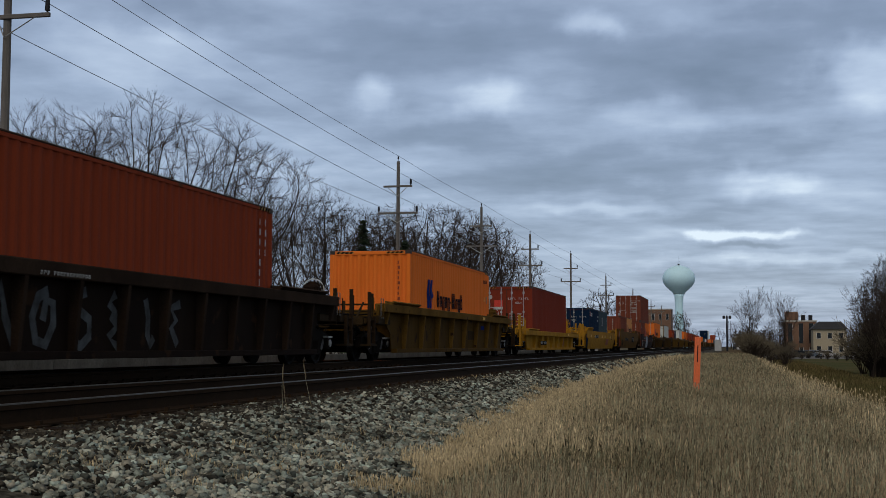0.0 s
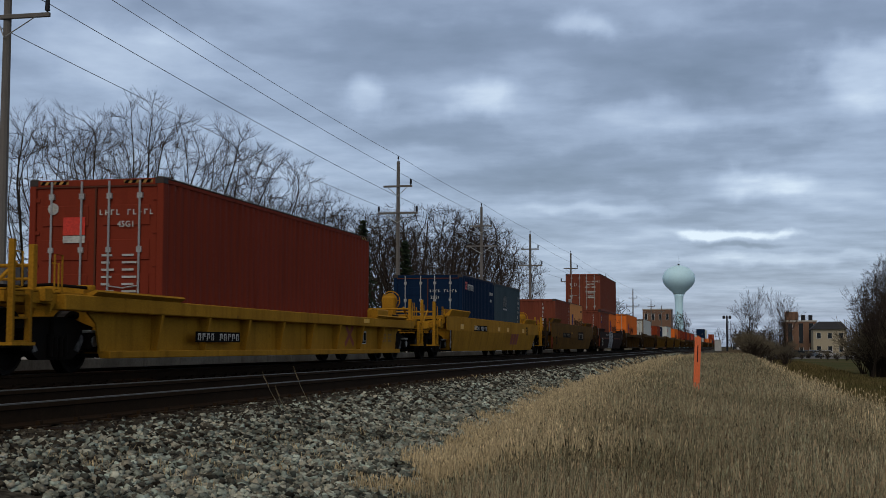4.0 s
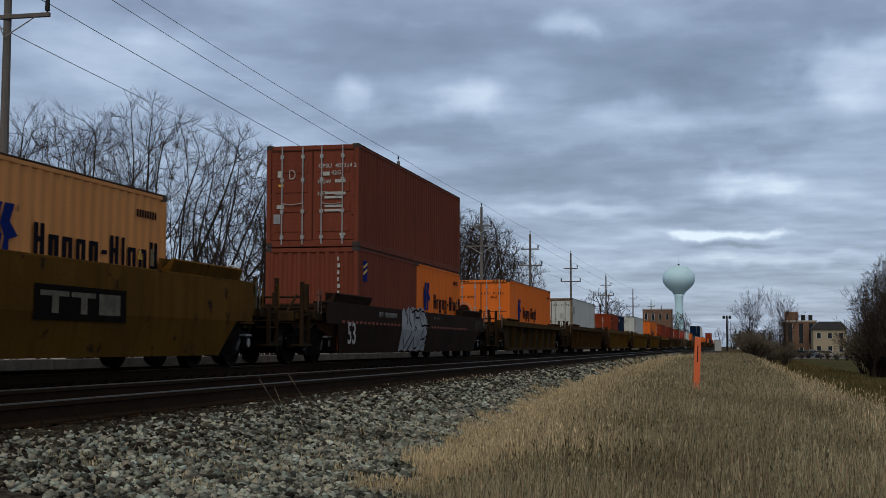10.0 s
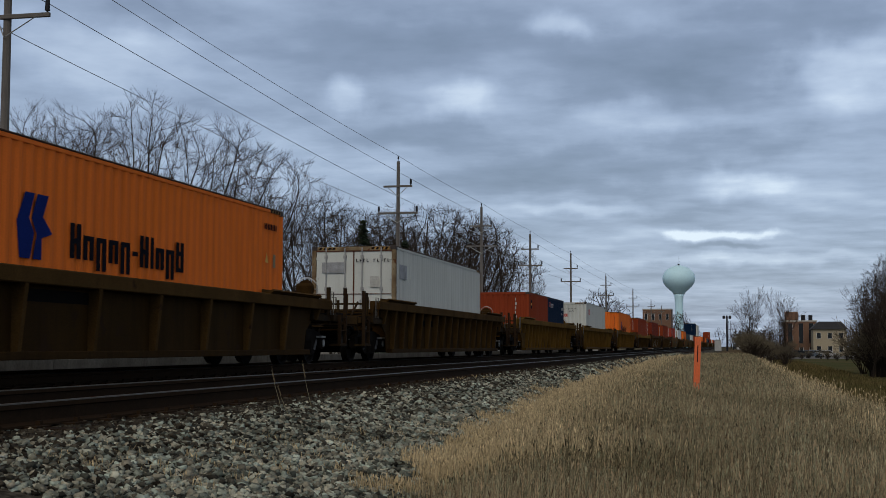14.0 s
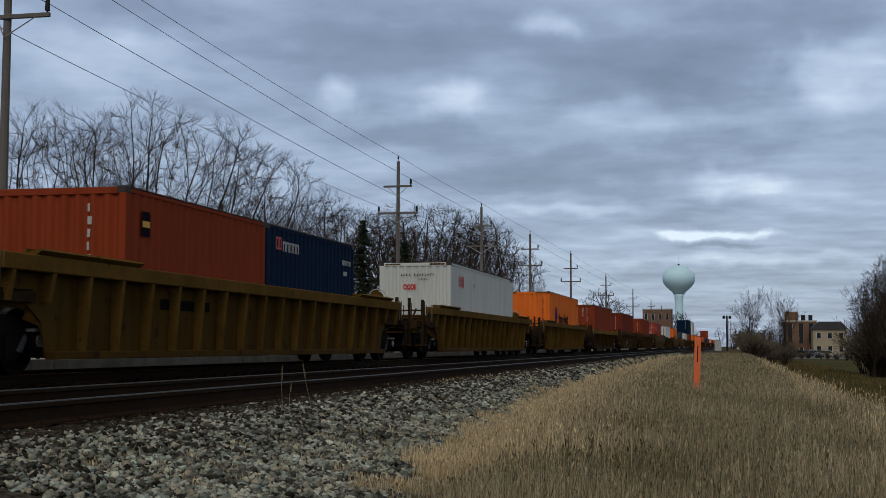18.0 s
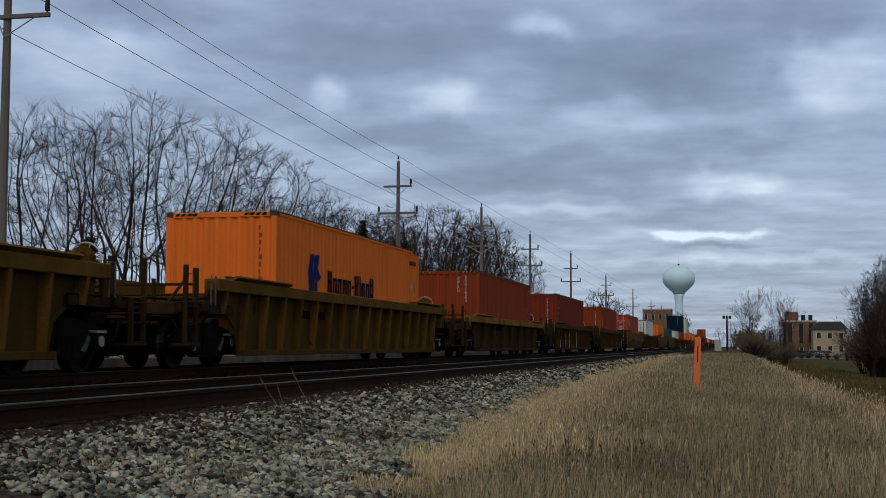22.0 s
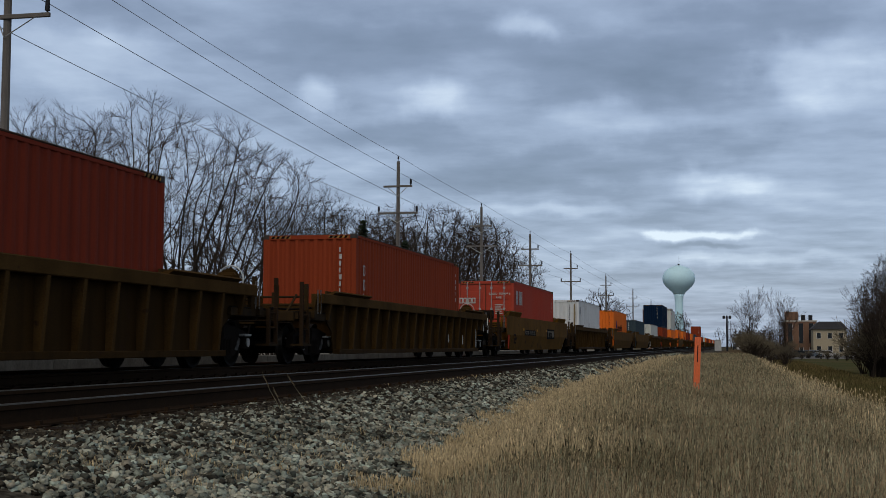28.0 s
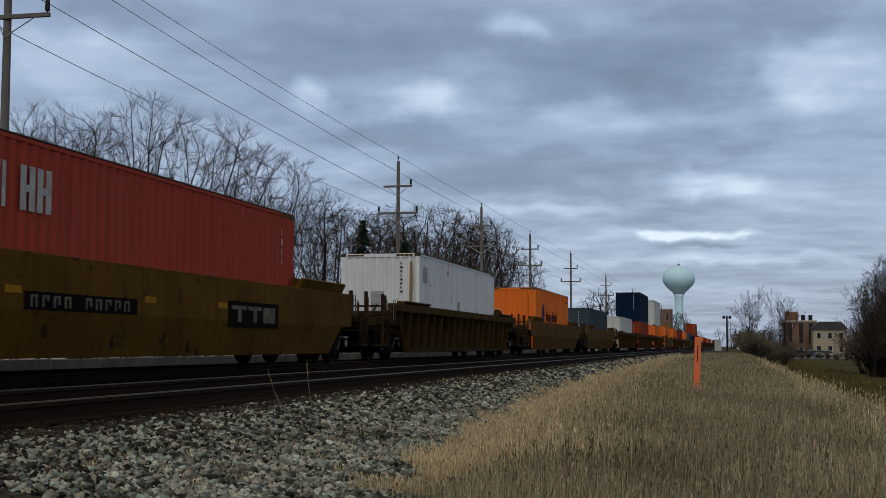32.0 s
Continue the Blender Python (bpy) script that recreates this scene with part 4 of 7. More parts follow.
def door_text(text, u, z, size):
    return (text, size, Matrix.Translation((-1.219 + u, -0.004, z)) @ Matrix.Rotation(radians(90), 4, "X"))


def emblem(place, u, z, s):
    k = 1.25 * s
    left = [(u + 0.1 * k, z), (u + 0.34 * k, z), (u + 0.42 * k, z + 0.4 * s), (u + 0.3 * k, z + 0.62 * s), (u + 0.42 * k, z + s), (u + 0.2 * k, z + s), (u + 0.02 * k, z + 0.55 * s)]
    right = [(u + 0.40 * k, z), (u + 0.6 * k, z), (u + 0.6 * k, z + 0.33 * s), (u + 0.85 * k, z + 0.42 * s), (u + 0.62 * k, z + 0.66 * s), (u + 0.74 * k, z + s), (u + 0.48 * k, z + s), (u + 0.36 * k, z + 0.62 * s), (u + 0.48 * k, z + 0.38 * s)]
    return shape(place, left, right)


def marks_orange(u0=2.0, h=0.5, z=1.27, gap=0.25, size=1.0, doors=False):
    def f(L, H):
        b = bmesh.new()
        letters(b, "Cxyxy-Clxyd", u0 + 1.42 * size, z + 0.08, h, side_at, gap)
        return [("emblem", emblem(side_at, u0, z, size * 0.88), M_BLUEMARK, "dark blue emblem"), ("wordmark", b, M_TEXTDARK, "dark blue letter shape"),
                ("number_bars", rects(side_at, *[(L - 1.1 + k * 0.09, L - 1.04 + k * 0.09, H - 0.45, H - 0.33) for k in range(8)]), M_TEXTDARK, "small dark number bars"),
                ("warning_triangle", shape(side_at, [(L - 1.05, H - 1.12), (L - 0.87, H - 1.12), (L - 0.96, H - 0.92)]), M_YELMARK, "yellow warning triangle"),
                ("label_patch", rects(side_at, (L - 0.6, L - 0.46, H - 1.2, H - 0.93)), M_TANMARK, "small yellow label")] + (
               [("end_number_bars", code(end_at, 1.25, H - 0.62, 10), M_TEXTDARK, "small dark number bars"), ("size_code", door_text("45G1", 1.62, H - 0.78, 0.13), M_TEXTDARK, "small dark size code"),
                ("end_mark_bars", strokes(end_at, 0.2, H - 0.78, 11, 0.10, 0.075, 5), M_TEXTDARK, "dark green line of letter bars"), ("label_patch", rects(end_at, (0.28, 0.42, H - 1.4, H - 1.25)), M_CYANMARK, "small pale blue label")]
               if doors else [("end_number_bars", column(end_at, 2.06, H - 0.4, 10, 0.09, 0.15), M_RUSTMARK, "rust-coloured number bars")])
    return f


def marks_column(extra=None):
    def f(L, H):
        out = [("end_number_bars", column(end_at, 1.75, H - 0.35, 9), M_WHITE, "white number bars"),
               ("number_bars", column(side_at, L - 0.75, H - 0.4, 8), M_WHITE, "white number bars"),
               ("size_bars", column(side_at, L - 0.45, H - 0.4, 4), M_WHITE, "white number bars")]
        return out + (extra(L, H) if extra else [])
    return f


def marks_doors(L, H):
    rows = []
    for k in range(8):
        rows += [(1.35, 1.5 + 0.04 * (k % 3), 0.75 + k * 0.12, 0.785 + k * 0.12), (1.72, 1.98 - 0.05 * (k % 2), 0.75 + k * 0.12, 0.785 + k * 0.12)]
    return [("number_bars", code(end_at, 1.3, H - 0.62, 10), M_WHITE, "white number bars"), ("size_bars", code(end_at, 1.6, H - 0.82, 4), M_WHITE, "white number bars"),
            ("data_bars", rects(end_at, *rows), M_WHITE, "small white lines of data")]


def marks_stack(L, H):
    rows = [(1.55, 2.0, H - 1.16 - k * 0.11, H - 1.10 - k * 0.11) for k in range(6) if k % 3] + [(1.82, 2.1, H - 0.98, H - 0.9), (1.82, 2.1, H - 1.29, H - 1.22)]
    return [("container_number", door_text("CPSU  407314 2", 1.38, H - 0.60, 0.15), M_WHITE, "white container number"), ("size_code", door_text("42G1", 1.72, H - 0.78, 0.15), M_WHITE, "white size code"),
            ("data_word", door_text("MGW", 1.36, H - 1.0, 0.14), M_WHITE, "white word"), ("data_word", door_text("NET", 1.36, H - 1.3, 0.14), M_WHITE, "white word"),
            ("data_bars", rects(end_at, *rows), M_WHITE, "small white lines of data"), ("label_patch", rects(end_at, (0.3, 0.44, H - 0.82, H - 0.66)), M_WHITE, "white label"),
            ("label_patch", rects(end_at, (0.32, 0.46, H - 1.06, H - 1.0)), M_YELMARK, "yellow label"), ("label_patch", rects(end_at, (0.28, 0.48, H - 1.62, H - 1.52)), M_WHITE, "white label"),
            ("label_patch", rects(end_at, (0.2, 0.38, H - 2.0, H - 1.76)), M_GREYMARK, "grey label"), ("label_patch", rects(end_at, (1.5, 1.68, H - 0.8, H - 0.7)), M_WHITE, "white label"),
            ("label_patch", rects(end_at, (1.95, 2.1, 0.28, 0.34)), M_WHITE, "white label"),
            ("round_mark", ribbon(end_at, [(0.62, H - 0.86), (0.62, H - 0.64), (0.7, H - 0.64), (0.76, H - 0.7), (0.76, H - 0.8), (0.7, H - 0.86), (0.62, H - 0.86)], 0.022), M_WHITE, "white outlined mark")]


def marks_cps(L, H):
    return [("container_number", end_text("\n".join("CPSU"), 1.62, H - 0.36, 0.165), M_WHITE, "white number written downwards"), ("container_number", end_text("\n".join("6043682"), 1.90, H - 0.30, 0.165), M_WHITE, "white number written downwards"),
            ("number_bars", column(side_at, L - 0.75, H - 0.4, 8), M_WHITE, "white number bars"), ("size_bars", column(side_at, L - 0.45, H - 0.4, 4), M_WHITE, "white number bars")]


def marks_downward(L, H):
    b = bmesh.new()
    for k, spec in enumerate(("C", "C", "l")):
        letters(b, spec, 0.62, H - 1.02 - k * 0.36, 0.27, side_at, 0.15)
    return [("end_number_bars", column(end_at, 2.0, H - 0.45, 10, 0.12, 0.17), M_WHITE, "white number bars"), ("white_mark", b, M_WHITE, "white block letter as a shape"),
            ("label_patch", rects(side_at, (0.66, 0.82, 0.42, 0.5)), M_WHITE, "small white label"), ("number_bars", column(side_at, L - 0.6, H - 0.5, 5), M_WHITE, "white number bars")]


def marks_three(L, H):
    b = bmesh.new()
    letters(b, "lxx", 0.22, H - 0.62, 0.32, end_at, 0.2)
    return [("end_number_bars", column(end_at, 1.9, H - 0.35, 9, 0.1, 0.15), M_WHITE, "white number bars"), ("white_mark", b, M_WHITE, "white block letter as a shape"),
            ("side_number_bars", column(side_at, 0.6, H - 0.5, 6, 0.12, 0.3), M_WHITE, "white number bars")]


def marks_plate(L, H):
    """A dark blue and yellow plate beside the corner post."""
    return [("end_number_bars", column(end_at, 1.9, H - 0.35, 8, 0.1, 0.17), M_WHITE, "white number bars"), ("plate", rects(side_at, (0.42, 0.82, H - 0.85, H - 0.32)), M_BLUEMARK, "dark blue plate"),
            ("plate_band", shape(lambda u, z: (side_at(u, z)[0] + 0.004, u, z), [(0.44, H - 0.55), (0.8, H - 0.42), (0.8, H - 0.36), (0.44, H - 0.47)], [(0.44, H - 0.7), (0.8, H - 0.57), (0.8, H - 0.51), (0.44, H - 0.62)]), M_YELMARK, "yellow bands on a plate")]


def marks_tal(L, H):
    return marks_doors(L, H)[:1] + marks_doors(L, H)[2:] + [("size_code", door_text("45G1", 1.62, H - 0.82, 0.14), M_WHITE, "white size code"), ("sign_plate", rects(end_at, (0.64, 1.04, 1.95, 2.25)), M_REDMARK, "red sign plate"), ("sign_base", rects(end_at, (0.64, 1.04, 1.82, 1.94)), M_WHITE, "white sign band"),
                                ("round_mark", shape(end_at, [(0.45 + 0.1 * math.cos(t), H - 0.5 + 0.1 * math.sin(t)) for t in (k * math.tau / 12 for k in range(12))]), M_WHITE, "round white mark")]


def marks_blue(L, H):
    b, w = bmesh.new(), bmesh.new()
    letters(b, "CC", 0.5, H - 0.5, 0.26, side_at, 0.1)
    letters(w, "xxxxx", 0.92, H - 0.52, 0.3, side_at, 0.1)
    return marks_doors(L, H)[:1] + [("size_code", door_text("22G1", 1.32, H - 0.84, 0.14), M_WHITE, "white size code"), ("red_mark", b, M_REDMARK, "red block letter as a shape"), ("white_mark", w, M_WHITE, "white block letter as a shape"),
                                    ("number_bars", rects(side_at, *[(L - 1.0 + k * 0.09, L - 0.94 + k * 0.09, H - 0.55, H - 0.43) for k in range(8)], (L - 0.9, L - 0.6, H - 0.8, H - 0.7)), M_WHITE, "white number bars")]


def marks_slate(L, H):
    b = rects(side_at, (2.0, 2.1, H - 0.9, H - 0.5), (2.25, 2.35, H - 0.9, H - 0.45), (2.5, 2.6, H - 0.9, H - 0.45), (1.9, 2.75, H - 1.02, H - 0.95))
    return [("grey_mark", b, M_GREYMARK, "pale grey emblem"), ("number_bars", column(side_at, L - 0.7, H - 0.5, 8), M_WHITE, "white number bars"), ("size_bars", column(side_at, L - 0.4, H - 0.5, 4), M_WHITE, "white number bars")]


def marks_placard(L, H):
    def diamond(place, u, z, s=0.2):
        return shape(place, [(u, z - s), (u + s, z), (u, z + s), (u - s, z)])
    return [("placard", diamond(end_at, 0.9, 0.95), M_WHITE, "white diamond placard"), ("placard", diamond(end_at, 1.45, 1.0, 0.18), M_WHITE, "white diamond placard"),
            ("placard", diamond(side_at, 2.6, 1.0), M_WHITE, "white diamond placard"), ("placard", diamond(side_at, 3.1, 1.0), M_WHITE, "white diamond placard"),
            ("end_number_bars", column(end_at, 1.8, H - 0.4, 8), M_WHITE, "white number bars"), ("plate", rects(side_at, (0.55, 0.85, H - 0.75, H - 0.35)), M_TEXTDARK, "dark plate"),
            ("plate_band", rects(lambda u, z: (side_at(u, z)[0] + 0.004, u, z), (0.57, 0.83, H - 0.6, H - 0.5)), M_YELMARK, "yellow band on a plate")]


def marks_white_red(L, H):
    a, b = bmesh.new(), bmesh.new()
    letters(a, "OOOl", 0.82, H - 0.92, 0.2, end_at, 0.02)
    letters(b, "OOOl", 1.25, H - 0.80, 0.42, side_at, 0.02)
    return [("red_mark", a, M_REDMARK, "red block letter as a shape"), ("red_mark", b, M_REDMARK, "red block letter as a shape"), ("number_bars", code(end_at, 0.75, H - 0.45, 13, 0.07, 0.09), M_TEXTDARK, "dark number bars"),
            ("size_bars", code(end_at, 1.35, H - 0.6, 4, 0.07, 0.09), M_TEXTDARK, "dark number bars")]


def marks_grey_doors(L, H):
    return [("number_bars", code(end_at, 1.3, H - 0.45, 10), M_TEXTDARK, "dark number bars"), ("data_bars", rects(end_at, (0.3, 1.0, H - 0.75, H - 0.45), (1.4, 1.7, 0.9, 1.4)), M_GREYMARK, "worn grey labels"),
            ("label_patch", rects(end_at, (1.7, 1.95, H - 1.15, H - 0.85)), M_WHITE, "white label"), ("side_patch", rects(side_at, (0.4, 1.2, H - 0.9, H - 0.5)), M_GREYMARK, "worn grey mark")]


def marks_rail(L, H):
    w, e = bmesh.new(), bmesh.new()
    letters(w, "Ci CC", 0.55, H - 1.0, 0.6, side_at, 0.15)
    letters(e, "CCiCC", 0.08, H - 0.96, 0.24, end_at, 0.12)
    return [("white_mark", w, M_WHITE, "white block letter as a shape"), ("white_mark", e, M_WHITE, "white block letter as a shape"), ("container_number", door_text("CAXU  960909 6", 1.36, H - 0.6, 0.13), M_WHITE, "white container number"), ("size_code", door_text("45G1", 1.66, H - 0.76, 0.13), M_WHITE, "white size code"), ("data_bars", rects(end_at, *[(1.62, 1.95 - 0.05 * (k % 2), H - 1.05 - k * 0.09, H - 1.01 - k * 0.09) for k in range(5)]), M_WHITE, "small white lines of data"),
            ("side_number_bars", column(side_at, L - 0.8, H - 0.5, 4), M_WHITE, "white number bars")]


def marks_unit(L, H):
    return [("vent_grille", rects(side_at, (0.45, 1.0, H - 0.85, H - 0.4)), M_GREYMARK, "grey vent grille"), ("side_plate", rects(side_at, (5.4, 5.75, 0.7, 1.6)), M_GREYMARK, "grey plate"),
            ("panel", rects(end_at, (0.95, 1.35, 0.75, 1.75)), M_GREYMARK, "grey access panel"), ("rust_patch", shape(end_at, [(2.12, 1.3), (2.2, 1.2), (2.24, 2.0), (2.22, H - 0.2), (2.14, H - 0.3)]), M_TANMARK, "yellow stained corner"),
            ("number_bars", column(end_at, 1.85, H - 0.35, 8, 0.06, 0.12), M_TEXTDARK, "dark number bars")]


def no_marks(L, H):
    return [("end_number_bars", column(end_at, 1.75, H - 0.35, 8), M_WHITE, "white number bars")]


F40, F20, HC, ST = 12.192, 6.058, 2.896, 2.591
FLOOR = 0.28
ORANGE = "orange corrugated shipping container with dark blue lettering shapes"
# each car: middle of the car along the train, style, paint, top height, rib step, label, boxes (start, colour, length, height, end, marks, label, raised)
TRAIN = [
    (-140.5, "ribbed", "dark", 1.52, 1.45, "dark grimy ribbed well car with faded graffiti", [(-146.6, "red", F40, HC, "folds", marks_column(), "red-brown corrugated shipping container in a well car", 0)]),
    (-117.0, "ribbed", "mustard", 1.50, 2.03, "weathered mustard-brown ribbed well car", [(-123.0, "orange", F40, HC, "folds", marks_orange(), ORANGE, 0)]),
    (-94.0, "low", "yellow", 1.10, 1.9, "bright yellow low-sided well car", [(-99.9, "brown_red", F40, HC, "doors", marks_tal, "brown-red container with white-marked doors and a red plate", 0)]),
    (-70.0, "smooth", "yellow", 1.33, 0, "yellow smooth-sided well car with a black number panel", [(-76.1, "blue", F20, ST, "doors", marks_blue, "navy blue short container with silver locking bars", 0), (-69.95, "grey_blue", F20, ST, "folds", marks_slate, "slate grey short container with a faded mark", 0)]),
    (-46.4, "smooth", "smooth_brown", 1.56, 0, "brown smooth-sided well car with black number panels", [(-52.4, "dull_red", F20, ST, "folds", marks_column(), "faded red short container with white number bars", 0), (-46.25, "tan_orange", F20, ST, "folds", marks_orange(0.8, 0.44, 1.25, 0.4, 0.8), "faded peeling orange short container", 0)]),
    (-23.0, "smooth", "maroon", 1.36, 0, "dark maroon smooth-sided well car with silver graffiti", [(-29.1, "dull_red", F20, ST, "folds", marks_plate, "dull red short container with a plate", 0), (-22.95, "orange", F20, ST, "folds", marks_orange(0.75, 0.44, 1.2, 0.45, 0.95), "orange short container under a stacked one", 0), (-29.1, "dull_red", F40, ST, "doors", marks_stack, "dull red container stacked on two short ones", 1)]),
    (-0.8, "ribbed", "brown", 1.42, 2.0, "brown ribbed well car with a pale top edge", [(-6.93, "orange", F40, HC, "flat_doors", marks_orange(doors=True), "orange shipping container with closed doors and dark lettering shapes", 0)]),
    (20.4, "ribbed", "brown", 1.55, 1.0, "brown close-ribbed well car", [(14.4, "white", F40, HC, "flat_doors", marks_grey_doors, "worn white container with closed doors", 0)]),
    (44.2, "ribbed", "mustard", 1.58, 1.0, "mustard-brown close-ribbed well car", [(38.1, "red", F20, ST, "folds", marks_placard, "red-brown short container with white diamond placards", 0), (44.25, "blue", F20, ST, "folds", marks_blue, "navy blue short container with a red and white mark", 0)]),
    (67.5, "ribbed", "mustard", 1.58, 1.0, "mustard-brown close-ribbed well car", [(61.4, "white", F40, HC, "folds", marks_white_red, "white container with red mark shapes", 0)]),
    (90.8, "ribbed", "mustard", 1.58, 1.03, "mustard-brown ribbed well car with stained top edge", [(84.8, "orange", F40, HC, "folds", marks_orange(), ORANGE, 0)]),
    (112.4, "ribbed", "brown", 1.45, 2.0, "brown ribbed well car with a mustard top edge", [(106.25, "red", F40, HC, "folds", marks_cps, "red corrugated shipping container with white numbers", 0)]),
    (133.6, "ribbed", "brown", 1.55, 1.0, "brown ribbed well car with white patches", [(127.5, "brown_red", F40, HC, "folds", marks_three, "brown-red container with a few white marks", 0)]),
    (156.9, "ribbed", "brown", 1.55, 1.0, "brown ribbed well car with white painted marks", [(150.7, "red", F40, HC, "folds", marks_downward, "rust-red corrugated container with white marks", 0)]),
    (180.2, "smooth", "smooth_brown", 1.58, 0, "brown smooth-sided well car with black number panels", [(174.1, "bright_red", F40, HC, "doors", marks_rail, "bright red container with white letter shapes", 0)]),
    (203.6, "ribbed", "brown", 1.55, 1.0, "brown close-ribbed well car", [(197.5, "rusty_white", F40, HC, "folds", marks_unit, "white container with rust-streaked corners and a vent", 0)]),
    (226.6, "smooth", "smooth_brown", 1.5, 0, "plain brown smooth-sided well car", [(220.5, "orange", F40, HC, "folds", marks_orange(), ORANGE, 0)]),
    (249.4, "smooth", "smooth_brown", 1.5, 0, "plain brown smooth-sided well car", [(243.3, "grey_blue", F40, ST, "folds", no_marks, "slate grey shipping container", 0)]),
]
FAR = [("white", ST, 0), ("red", ST, 0, "blue", HC), ("orange", ST, 0, "white", HC), ("orange", HC, 0), ("orange", HC, 0), ("brown_red", HC, 0), ("orange", HC, 0), ("grey_blue", HC, 0), ("blue", ST, 0), ("brown_red", ST, 0, "red", HC),
       ("red", HC, 0), ("white", HC, 0), ("orange", HC, 0), ("brown_red", HC, 0), ("red", HC, 0), ("orange", HC, 0), ("bright_red", HC, 0), ("brown_red", HC, 0), ("white", ST, 0), ("orange", HC, 0), ("red", HC, 0), ("blue", HC, 0), ("brown_red", HC, 0)]

MOVING, ROLLING = [], []


def car_marks(car, k, L, top, style):
    """Panels, numbers and paint marks on the flank that the camera sees."""
    px = 1.506
    def at(u, z):
        return (px, u, z)
    if k == 3:
        part("number_panel", rects(at, (6.55, 9.05, 0.92, 1.12)), M_BLACK, car, "black number panel")
        part("number_bars", strokes(lambda u, z: (px + 0.004, u, z), 6.65, 0.95, 10, 0.14, 0.23), M_WHITE, car, "white number bars")
        for a, b in ((14.25, 14.78), (14.88, 15.42), (15.5, 16.0)):
            part("emblem_block", shape(lambda u, z: (px + 0.002 - 0.19 * (0.9 - z), u, z), [(a, 0.46), (b, 0.46), (b + 0.08, 0.895), (a + 0.08, 0.895)]), M_RUSTMARK, car, "faded red-brown emblem block")
        for u in (4.3, 6.6, 11.2, 13.2, 17.0):
            part("reflector_patch", rects(at, (u, u + 0.5, 0.96, 1.12)), M_YELMARK, car)
        words("number_53", "53", 0.5, M_TEXTDARK, on_side(18.0, 0.86, px), car)
    elif k in (4, 14):
        for u0, u1, n in ((6.65, 9.85, 10), (13.45, 16.05, 0)):
            part("number_panel", rects(at, (u0, u1, 0.86, 1.1) if n else (u0, u1, 0.74, 1.21)), M_BLACK, car, "black panel")
            if n:
                part("number_bars", strokes(lambda u, z: (px + 0.004, u, z), u0 + 0.15, 0.9, n, 0.16, 0.29), M_WORNMARK, car, "white number bars")
            else:
                b = rects(lambda u, z: (px + 0.004, u, z), (13.6, 14.35, 1.06, 1.13), (13.9, 14.08, 0.83, 1.06), (14.42, 15.1, 1.06, 1.13), (14.68, 14.86, 0.83, 1.06), (15.2, 15.85, 0.83, 1.13))
                part("emblem_bars", b, M_WORNMARK, car, "worn pale emblem bars")
        if k == 14:
            bm = bmesh.new()
            tube(bm, [(-0.15, 0.85, 1.62), (-0.08, 0.85, 1.62), (1.12, 0.85, 1.62), (1.2, 0.85, 1.62)], 0.17, 14)
            part("air_reservoir", bm, M_TRUCK, car, "dark grey air reservoir")
            part("reservoir_bracket", boxes((0.1, 0.16, 0.72, 0.98, 1.1, 1.5), (0.85, 0.91, 0.72, 0.98, 1.1, 1.5)), M_TRUCK, car)
        words("number_53", "53", 0.57, M_TEXTDARK, on_side(3.8, 0.5, px), car)
        for u in (6.2, 10.1, 13.0) if k == 14 else (10.3,):
            part("reflector_patch", rects(at, (u, u + 0.4, 1.06, 1.16)), CAR_PAINT["yellow"], car)
    elif k == 5:
        words("number_53", "53", 0.72, M_WHITE, on_side(3.8, 0.45, px), car)
        part("number_bars", strokes(at, 6.6, 1.14, 9, 0.12, 0.2, 2), M_WHITE, car, "worn white number bars")
        part("reflector_row", rects(at, *[(3.4 + i * 0.36, 3.6 + i * 0.36, 0.93, 0.99) for i in range(40)]), M_RUSTMARK, car, "row of small dull red reflectors")
        def slope(lift):
            return lambda u, z: (px + lift + (0.006 if z > 0.85 else 0.008 - (0.85 - z) * 0.2), u, z)
        outline = [(8.9, 0.33), (8.85, 1.33), (9.05, 1.44), (9.24, 1.32), (9.4, 1.41), (9.61, 1.5), (9.82, 1.42), (9.94, 1.5), (10.22, 1.48), (10.49, 1.44), (10.96, 1.52), (11.28, 1.47), (11.58, 1.37), (11.81, 1.15), (11.76, 0.98), (11.86, 0.79), (11.74, 0.55), (11.62, 0.33)]
        f = slope(0.0)
        bm = bmesh.new()
        top = outline[1:-1]
        low = [(u, 0.27 + 0.03 * math.sin(u * 9)) for u, _ in top]
        cols = [[bm.verts.new(f(*v)) for v in (b, (b[0], 0.85), a)] for a, b in zip(top, low) if a[1] > 0.86]
        for p, q in zip(cols, cols[1:]):
            bm.faces.new((p[0], q[0], q[1], p[1]))
            bm.faces.new((p[1], q[1], q[2], p[2]))
        part("graffiti", bm, M_GREYMARK, car, "silver graffiti letters with black outlines")
